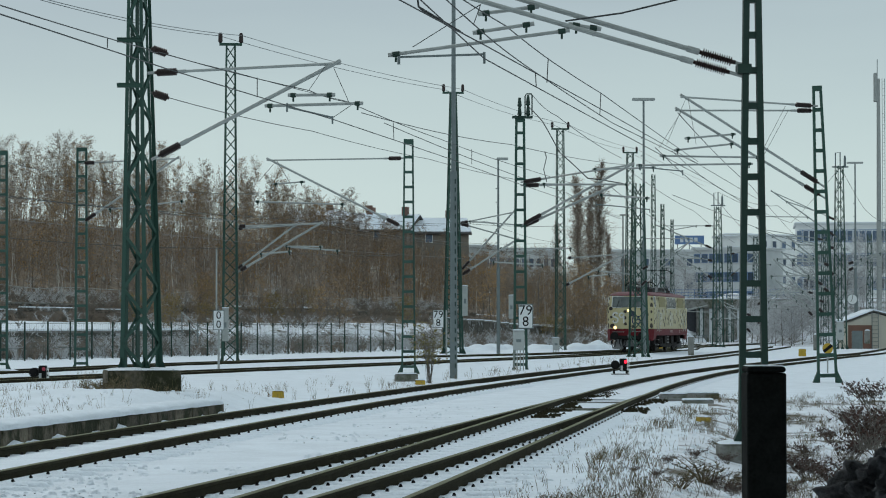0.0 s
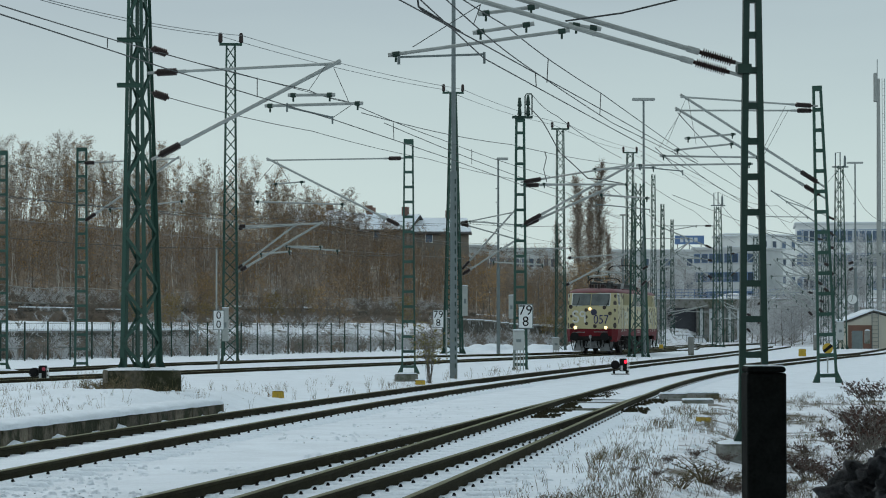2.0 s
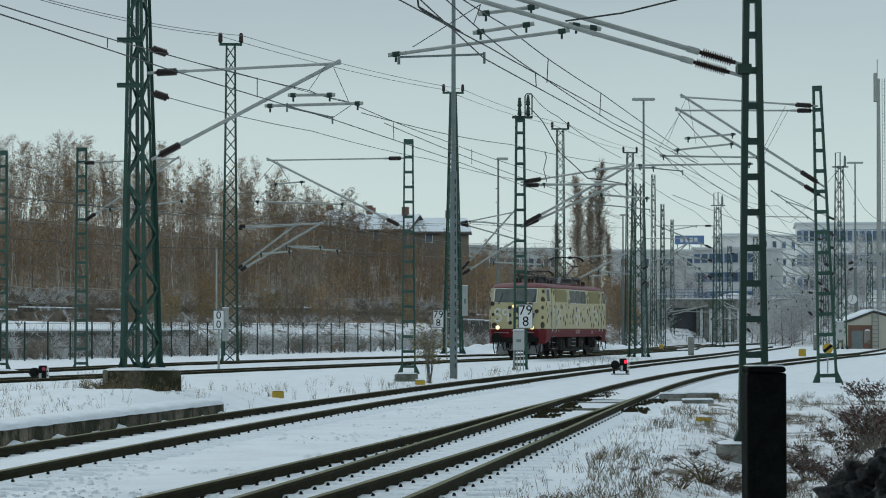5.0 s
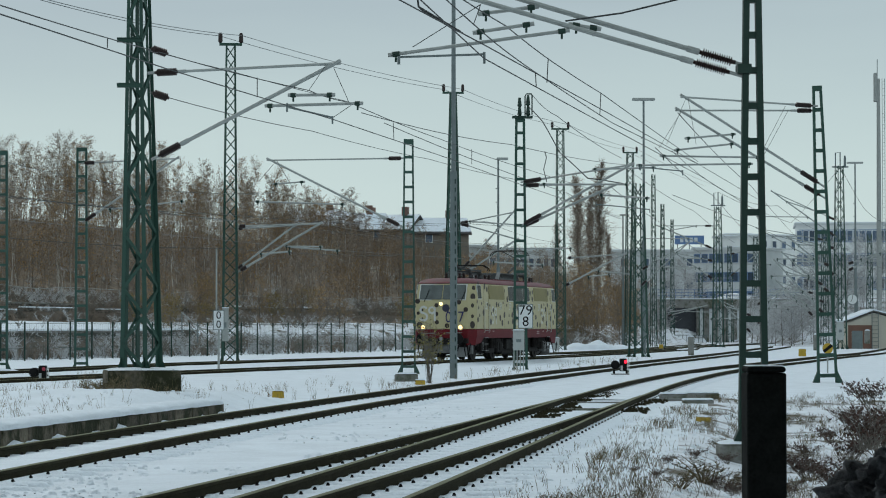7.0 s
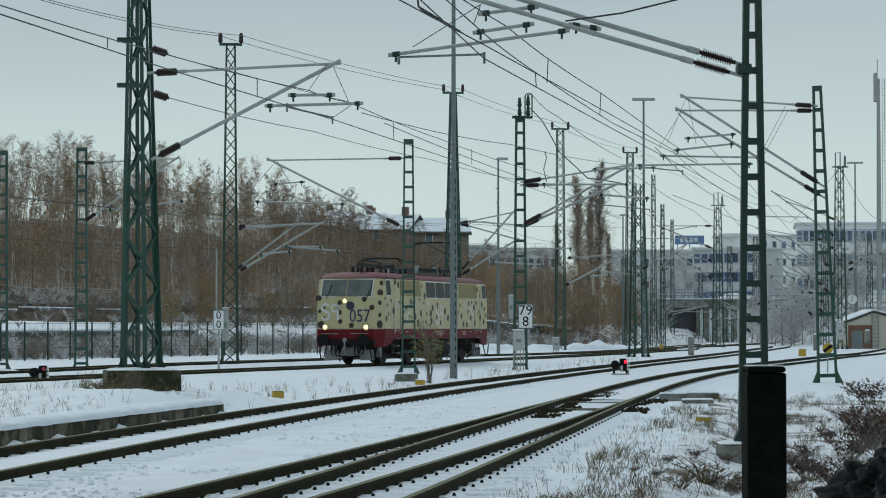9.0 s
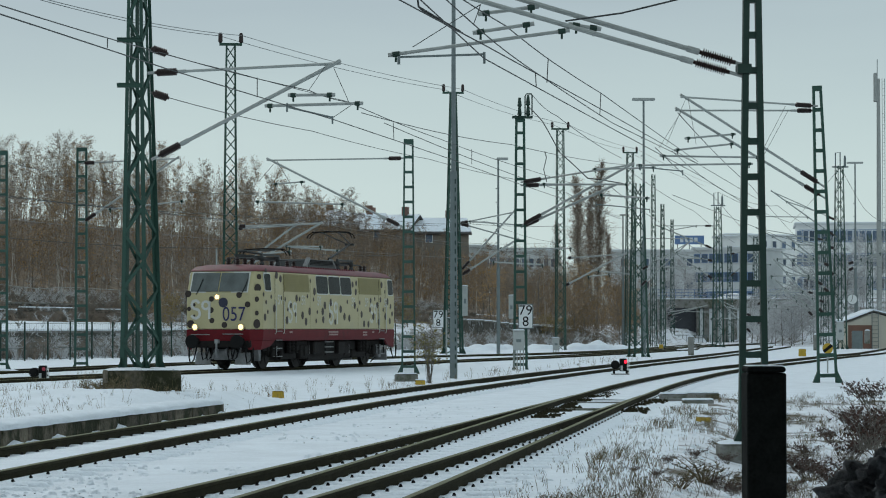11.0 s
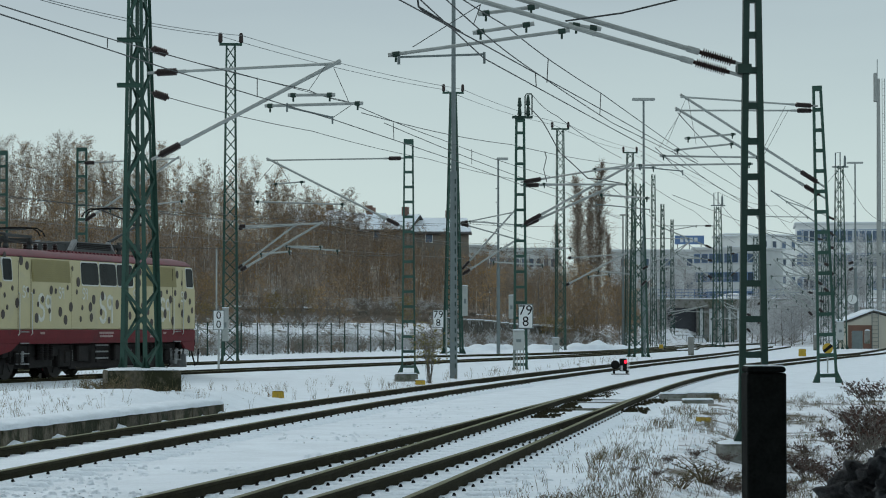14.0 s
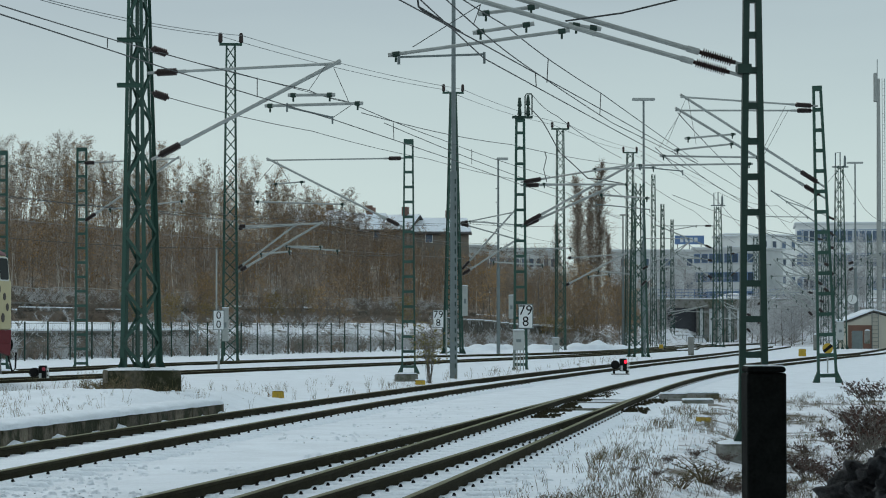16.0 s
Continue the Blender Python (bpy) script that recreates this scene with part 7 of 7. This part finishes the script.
# painted spots
disc = Geo()
disc.lathe((0, 0, 0), (0, 1, 0), [(0, 1.0), (0.006, 1.0)], 18)
SPOT_MESH = disc.mesh("spot", SPOT)
NAVY_MESH = disc.mesh("spot", mat("blue_black_spot_paint", (0.030, 0.030, 0.055), 0.5, 0, 6, 0.2, 0))
rnd = random.Random(7)
side_spots = [(7.0, 3.58), (5.58, 3.32), (7.35, 2.73), (7.1, 2.45), (5.95, 3.45), (6.28, 2.23), (6.93, 2.1), (7.2, 1.9), (5.58, 2.61), (5.19, 2.57), (4.01, 2.63), (3.37, 1.99), (4.12, 2.02), (2.86, 2.72), (2.62, 2.14),
              (2.45, 3.3), (1.79, 2.12), (1.91, 1.78), (1.13, 1.83), (0.96, 2.38), (1.2, 2.15), (2.1, 2.9), (2.2, 2.6), (3.0, 1.75), (4.6, 2.35), (5.0, 1.8), (-0.83, 2.25), (-1.27, 1.96), (-1.84, 1.9), (-2.48, 2.41), (-2.29, 3.23),
              (-2.6, 2.95), (-2.74, 3.3), (-3.07, 2.53), (-2.81, 2.24), (-4.33, 2.25), (-3.6, 1.68), (-4.13, 1.66), (-4.73, 1.98), (-5.96, 2.26), (-6.24, 1.99), (-5.61, 2.67), (-5.85, 3.28), (-6.2, 3.0), (-6.5, 2.6), (-6.9, 2.4), (-7.1, 2.1), (-6.8, 1.8),
              (-5.2, 2.45), (-4.9, 2.7), (-3.3, 2.05), (-1.6, 2.55), (0.3, 2.5), (-0.2, 1.75), (0.4, 2.0), (-5.4, 1.75), (3.7, 2.6), (4.9, 2.2), (6.6, 2.65), (-4.4, 2.62)]
for x, z in side_spots:
    for w in (1, -1):
        o = new("spot", SPOT_MESH)
        o.parent = loco
        r = rnd.choice((0.08, 0.09, 0.11, 0.135, 0.15))
        o.matrix_basis = Matrix.LocRotScale((x, w * (half_w(z) + (0.006 if w > 0 else 0.0)), z), None, (r * 0.85, 1 if w > 0 else -1, r))
for y, z, r, m in ((-1.08, 1.65, 0.15, 0), (-0.28, 2.16, 0.11, 0), (-0.26, 2.56, 0.1, 0), (0.2, 2.43, 0.18, 1), (0.25, 1.62, 0.11, 0), (-0.24, 1.78, 0.1, 0), (0.81, 2.7, 0.11, 0), (1.14, 2.36, 0.11, 0), (-1.18, 2.75, 0.12, 0), (-0.95, 2.35, 0.06, 0), (-0.95, 1.95, 0.05, 0), (-1.15, 2.2, 0.08, 0)):
    for end in (1, -1):
        o = new("spot", (SPOT_MESH, NAVY_MESH)[m])
        o.parent = loco
        o.matrix_basis = Matrix.Translation((end * (front_x(z) + 0.03 * (1 - abs(y) / 1.23) - 0.002), y, z)) @ Matrix.Rotation(radians(-90 * end), 4, "Z") @ Matrix.Diagonal((r, 1.6, r, 1))
# spots on the bevelled corners
for z, r in ((1.66, 0.17), (2.94, 0.17), (3.36, 0.11), (2.55, 0.1), (2.05, 0.09)):
    for end in (1, -1):
        for w in (1, -1):
            o = new("spot", SPOT_MESH)
            o.parent = loco
            c = Vector((end * (front_x(z) - 0.31), w * ((1.23 + half_w(z)) / 2 + 0.004), z))
            n = Vector((end * 0.40, w * 0.92, 0)).normalized()
            o.matrix_basis = Matrix.Translation(c) @ n.to_track_quat("Y", "Z").to_matrix().to_4x4() @ Matrix.Diagonal((r, 1.8, r, 1))


def loops(place, paint, k=1.0):
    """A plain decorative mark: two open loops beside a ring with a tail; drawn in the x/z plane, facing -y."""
    g = Geo()

    def ribbon(pts, wd):
        for i in range(len(pts) - 1):
            g.beam((pts[i][0] * k, 0, pts[i][1] * k), (pts[i + 1][0] * k, 0, pts[i + 1][1] * k), 0.008, wd * k, up=(pts[i][1] - pts[i + 1][1], 0, pts[i + 1][0] - pts[i][0]))
    arc = lambda cx, cz, r, a0, a1: [(cx + r * math.cos(radians(a0 + (a1 - a0) * i / 12)), cz + r * math.sin(radians(a0 + (a1 - a0) * i / 12))) for i in range(13)]
    ribbon(arc(-0.2, 0.18, 0.15, 20, 270) + arc(-0.2, -0.14, 0.17, 90, -160), 0.1)
    ribbon(arc(0.2, 0.16, 0.14, 0, 360), 0.09)
    ribbon([(0.34, 0.3), (0.34, -0.34)], 0.09)
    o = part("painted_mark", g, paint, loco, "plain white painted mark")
    o.matrix_basis = place


for end in (1, -1):
    loops(Matrix.Translation((end * 8.016, -0.68, 2.17)) @ Matrix.Rotation(radians(90 * end), 4, "Z"), PALE)
    me = lettering("057", 0.66, "running_number")
    me.materials.append(NAVY)
    o = part("running_number", me, None, loco, "dark blue running number")
    o.matrix_basis = Matrix.Translation((end * 8.022, 0.62 * end, 1.99)) @ Matrix.Rotation(radians(90 * end), 4, "Z") @ Matrix.Diagonal((0.92, 1, 1.12, 1))
for w in (1, -1):
    for x, k in ((4.45, 1.15), (0.0, 1.3), (-4.75, 1.1)):
        loops(Matrix.Translation((x, w * 1.507, 2.1)) @ Matrix.Rotation(radians(180 if w > 0 else 0), 4, "Z"), PALER, k)
    for x in (5.75, 3.3, 1.6, -2.3, -3.9, -6.3):
        loops(Matrix.Translation((x, w * 1.507, 2.55)) @ Matrix.Rotation(radians(180 if w > 0 else 0), 4, "Z"), PALER, 0.5)

# roof gear
g = Geo()
g.box(-2.45, -0.75, 3.84, 0.75, 0.75, 4.20, 0, 0.86)
part("fan_housing", bevelled(g, "fan_housing", ROOFGEAR, 0.03, 1), None, loco, "dark louvred fan housing")
for x in (0.52, -2.2):
    g = Geo()
    s = 1 if x > 0 else -1
    for yy in (-0.62, 0.62):
        g.beam((x + s * 0.3, yy, 3.87), (x - s * 0.1, yy, 4.22), 0.16, 0.1, up=(0, 0, 1))
    part("end_cowl", g, DUSTY, loco, "pale sloping cowl")
for k in range(5):
    g = Geo()
    for w in (1, -1):
        g.box(-2.1, w * 0.70 - 0.02, 3.91 + k * 0.055, 0.42, w * 0.70 + 0.02, 3.935 + k * 0.055)
    part("louvre", g, CHASSIS, loco)
for x in (6.9, 6.3, 5.6, 2.0, 1.3, -3.1, -3.6, -6.4, -7.0):
    for y in ((-0.3, 0.35) if abs(x) < 6.5 else (0.3,)):
        g = Geo()
        g.lathe((x, y, 3.83), (0, 0, 1), [(0, 0.07), (0.04, 0.07), (0.06, 0.11), (0.1, 0.06), (0.13, 0.10), (0.17, 0.06), (0.2, 0.09), (0.27, 0.05)], 9)
        part("roof_insulator", g, CERAMIC, loco)
g = Geo()
for y in (-0.3, 0.35):
    g.tube([(6.3, y, 4.10), (2.0, y, 4.10), (1.3, y, 4.10)], 0.025, 5)
    g.tube([(-3.1, y, 4.10), (-6.4, y, 4.10)], 0.025, 5)
g.tube([(1.3, 0.35, 4.12), (-3.1, 0.35, 4.12)], 0.022, 5)
g.tube([(6.9, 0.3, 4.08), (6.3, 0.35, 4.10)], 0.02, 5)
part("busbar", g, ROOFGEAR, loco)
for i in range(26):
    g = Geo()
    x = 3.2 - i * 0.27
    g.box(x - 0.05, 1.02, 3.76, x + 0.05, 1.12, 3.85)
    part("roof_bolt", g, MAROON, loco)
g = Geo()
g.box(-3.2, 0.92, 3.755, 3.3, 0.99, 3.83)
part("roof_rib", g, MAROON, loco)


def pantograph(x, raised, d):
    """d: the way its elbow points."""
    ob = Geo()
    ob.box(x - 0.9, -0.55, 4.2, x + 0.9, -0.47, 4.28)
    ob.box(x - 0.9, 0.47, 4.2, x + 0.9, 0.55, 4.28)
    ob.box(x - 0.9, -0.5, 4.2, x - 0.82, 0.5, 4.10)
    ob.box(x + 0.82, -0.5, 4.2, x + 0.9, 0.5, 4.10)
    for px in (-0.8, 0.8):
        for py in (-0.5, 0.5):
            ob.lathe((x + px, py, 3.8), (0, 0, 1), [(0, 0.06), (0.1, 0.1), (0.2, 0.06), (0.3, 0.1), (0.4, 0.06)], 8)
    base = part("pantograph_frame", ob, ROOFGEAR, loco, "dark pantograph base frame")
    foot = Vector((x - d * 0.5, 0, 4.3))
    knee = Vector((x + d * 2.0, 0, 4.97)) if raised else Vector((x + d * 1.5, 0, 4.36))
    head = Vector((x - d * 0.25, 0, 5.37)) if raised else Vector((x - d * 0.7, 0, 4.46))
    g = Geo()
    g.tube([foot, knee], 0.05, 6, r2=0.035)
    part("lower_arm", g, ROOFGEAR, base)
    g = Geo()
    for y0, y1 in ((-0.06, -0.35), (0.06, 0.35)):
        g.tube([knee + Vector((0, y0, 0)), head + Vector((0, y1, 0))], 0.025, 5)
    g.tube([knee + Vector((0, -0.2, 0)), knee + Vector((0, 0.2, 0))], 0.05, 6)
    part("upper_arm", g, ROOFGEAR, base)
    for o in (-0.16, 0.16):
        g = Geo()
        g.tube([head + Vector((o, y, z)) for y, z in ((-0.98, -0.22), (-0.9, -0.08), (-0.72, 0.03), (0, 0.05), (0.72, 0.03), (0.9, -0.08), (0.98, -0.22))], 0.024, 5)
        part("collector", g, CHASSIS, base)
    g = Geo()
    for y in (-0.35, 0.35):
        g.beam(head + Vector((-0.18, y, 0)), head + Vector((0.18, y, 0)), 0.03, 0.05)
    part("head_frame", g, ROOFGEAR, base)


pantograph(-4.05, True, -1)
pantograph(4.2, False, 1)

# running gear
g = Geo()
g.box(-2.0, -1.2, 0.26, 2.0, 1.2, 1.05)
part("transformer_tank", bevelled(g, "transformer_tank", CHASSIS, 0.06, 1), None, loco, "black transformer tank between the bogies")
for k in range(6):
    for w in (1, -1):
        g = Geo()
        g.box(-0.75, w * 1.22 - 0.03, 0.45 + k * 0.1, 0.15, w * 1.22 + 0.03, 0.5 + k * 0.1)
        part("cooling_fin", g, DUSTY if k % 2 else CHASSIS, loco)
for w in (1, -1):
    for x in (1.35, -1.4):
        g = Geo()
        g.box(x - 0.38, w * 1.05, 0.5, x + 0.38, w * 1.36, 1.0)
        part("equipment_box", bevelled(g, "equipment_box", CHASSIS, 0.04, 1), None, loco)
g = Geo()
g.box(-7.3, -0.62, 0.30, 7.3, 0.62, 1.04)
part("underframe", g, CHASSIS, loco)
for w in (1, -1):
    for x in (2.35, -2.45, 0.7, -0.6):
        g = Geo()
        g.box(x - 0.45, *sorted((w * 0.9, w * 1.2))[:1], 0.34, x + 0.45, sorted((w * 0.9, w * 1.2))[1], 0.9)
        part("air_tank", bevelled(g, "air_tank", CHASSIS, 0.08, 2), None, loco)
wheelsets = []
for bx in (3.95, -3.95):
    for w in (1, -1):
        g = Geo()
        y0, y1 = sorted((w * 1.02, w * 1.16))
        g.box(bx - 2.55, y0, 0.66, bx + 2.55, y1, 1.02)
        g.box(bx - 0.8, y0, 0.34, bx + 0.8, y1, 0.68)
        part("bogie_frame", bevelled(g, "bogie_frame", CHASSIS, 0.03, 1), None, loco)
        for ax in (-1.7, 1.7):
            g = Geo()
            g.box(bx + ax - 0.2, *sorted((w * 1.0, w * 1.25))[:1], 0.45, bx + ax + 0.2, sorted((w * 1.0, w * 1.25))[1], 0.82)
            part("axle_box", bevelled(g, "axle_box", CHASSIS, 0.04, 1), None, loco)
            for o in (-0.42, 0.42):
                g = Geo()
                prof = []
                for i in range(7):
                    prof += [(i * 0.05, 0.07), (i * 0.05 + 0.02, 0.09), (i * 0.05 + 0.035, 0.09)]
                g.lathe((bx + ax + o, w * 1.12, 0.5), (0, 0, 1), prof, 9)
                part("spring", g, DUSTY if o < 0 else CHASSIS, loco)
            g = Geo()
            g.box(bx + ax * 1.62 - 0.12, w * 0.95 - 0.05, 0.3, bx + ax * 1.62 + 0.12, w * 0.95 + 0.16, 0.85)
            part("sandbox", bevelled(g, "sandbox", DUSTY if ax * bx > 0 else CHASSIS, 0.03, 1), None, loco)
            g = Geo()
            g.tube([(bx + ax * 1.62, w * 0.95, 0.35), (bx + ax * 1.45, w * 0.8, 0.12)], 0.025, 5)
            part("sand_pipe", g, CHASSIS, loco)
        for o in (-0.35, 0.0, 0.35):
            g = Geo()
            prof = []
            for i in range(9):
                prof += [(i * 0.055, 0.09), (i * 0.055 + 0.02, 0.125), (i * 0.055 + 0.035, 0.125)]
            g.lathe((bx + o, w * 1.28, 0.56), (0, 0, 1), prof, 10)
            part("bogie_spring", g, CHASSIS, loco)
    for ax in (-1.7, 1.7):
        g = Geo()
        g.lathe((0, -0.8, 0), (0, 1, 0), [(0, 0.08), (1.6, 0.08)], 10)
        for w in (1, -1):
            c = w * 0.75
            prof = [(-0.07, 0.10), (-0.07, 0.52), (-0.07, 0.625), (0.05, 0.62), (0.07, 0.645), (0.085, 0.65), (0.085, 0.50), (0.03, 0.46), (0.03, 0.14), (0.1, 0.10)]
            g.lathe((0, c, 0), (0, -w, 0), prof, 28)
            for k in range(6):
                a = k * math.pi / 3
                g.beam((0.17 * math.cos(a), c + w * 0.075, 0.17 * math.sin(a)), (0.5 * math.cos(a), c + w * 0.075, 0.5 * math.sin(a)), 0.06, 0.03, up=(0, 1, 0))
        o = part("wheelset", g, STEELWHEEL, loco, "dull steel wheelset")
        wheelsets.append((o, bx + ax))
# ends: buffer beam, buffers, coupling, hoses, rail guards
for end in (1, -1):
    g = Geo()
    g.box(*sorted((end * 7.72, end * 7.97))[:1], -1.25, 0.8, sorted((end * 7.72, end * 7.97))[1], 1.25, 1.18)
    part("buffer_beam", bevelled(g, "buffer_beam", CHASSIS, 0.03, 1), None, loco)
    for y in (-0.875, 0.875):
        g = Geo()
        g.lathe((end * 7.95, y, 1.02), (end, 0, 0), [(0, 0.17), (0.2, 0.15), (0.22, 0.1), (0.38, 0.1), (0.39, 0.25), (0.43, 0.25), (0.44, 0.2)], 18)
        part("buffer", g, BLACK, loco)
    g = Geo()
    g.box(*sorted((end * 7.95, end * 8.2))[:1], -0.06, 0.95, sorted((end * 7.95, end * 8.2))[1], 0.06, 1.1)
    g.tube([(end * 8.15, 0, 1.0), (end * 8.22, 0.03, 0.85), (end * 8.18, 0, 0.6), (end * 8.1, 0, 0.45)], 0.035, 6)
    part("screw_coupling", g, DUSTY, loco)
    for y in (-1.12, -0.62, -0.45, 0.4, 0.55, 1.1):
        g = Geo()
        dr = 0.5 if abs(y) < 1 else 0.62
        g.tube([(end * 8.0, y, 0.85), (end * 8.12, y + 0.03, 0.85 - dr * 0.55), (end * 8.16, y + 0.1, 0.85 - dr), (end * 8.1, y + 0.22, 0.85 - dr * 0.8), (end * 8.0, y + 0.28, 0.8)], 0.028, 6)
        part("hose", g, BLACK, loco)
    for y in (-0.78, 0.78):
        g = Geo()
        g.add([(end * 7.55, y - 0.33, 0.18), (end * 7.62, y + 0.33, 0.18), (end * 7.62, y + 0.3, 0.62), (end * 7.55, y - 0.25, 0.62), (end * 7.5, y - 0.33, 0.18), (end * 7.57, y + 0.33, 0.18), (end * 7.57, y + 0.3, 0.62), (end * 7.5, y - 0.25, 0.62)],
              [(0, 1, 2, 3), (7, 6, 5, 4), (0, 4, 5, 1), (1, 5, 6, 2), (2, 6, 7, 3), (3, 7, 4, 0)])
        part("rail_guard", g, DUSTY, loco, "snow-caked rail guard")
        g = Geo()
        g.beam((end * 7.5, y * 0.8, 0.3), (end * 7.4, y * 0.8, 0.9), 0.08, 0.08)
        g.tube([(end * 7.7, y * 0.5, 0.4), (end * 7.6, y * 0.2, 0.75)], 0.06, 6)
        part("guard_bracket", g, DUSTY, loco)
    g = Geo()
    g.box(*sorted((end * 7.3, end * 7.45))[:1], -0.45, 0.35, sorted((end * 7.3, end * 7.45))[1], 0.45, 0.75)
    part("brake_rigging", bevelled(g, "brake_rigging", DUSTY, 0.05, 1), None, loco)


# ---- what moves ----
def motions():
    rows = []
    for i in range(65):
        t = i * 0.25
        x, y, a = loco_at(loco_run(t))
        rows.append((t, pose(x, y, 0, 0, 0, -90 - math.degrees(a))))
    walk(loco, rows)
    start = loco_run(0)
    for ob, ax in wheelsets:
        walk(ob, [(i * 0.1, pose(ax, 0, 0.625, 0, math.degrees((loco_run(i * 0.1) - start) / 0.625), 0)) for i in range(161)])


motions()
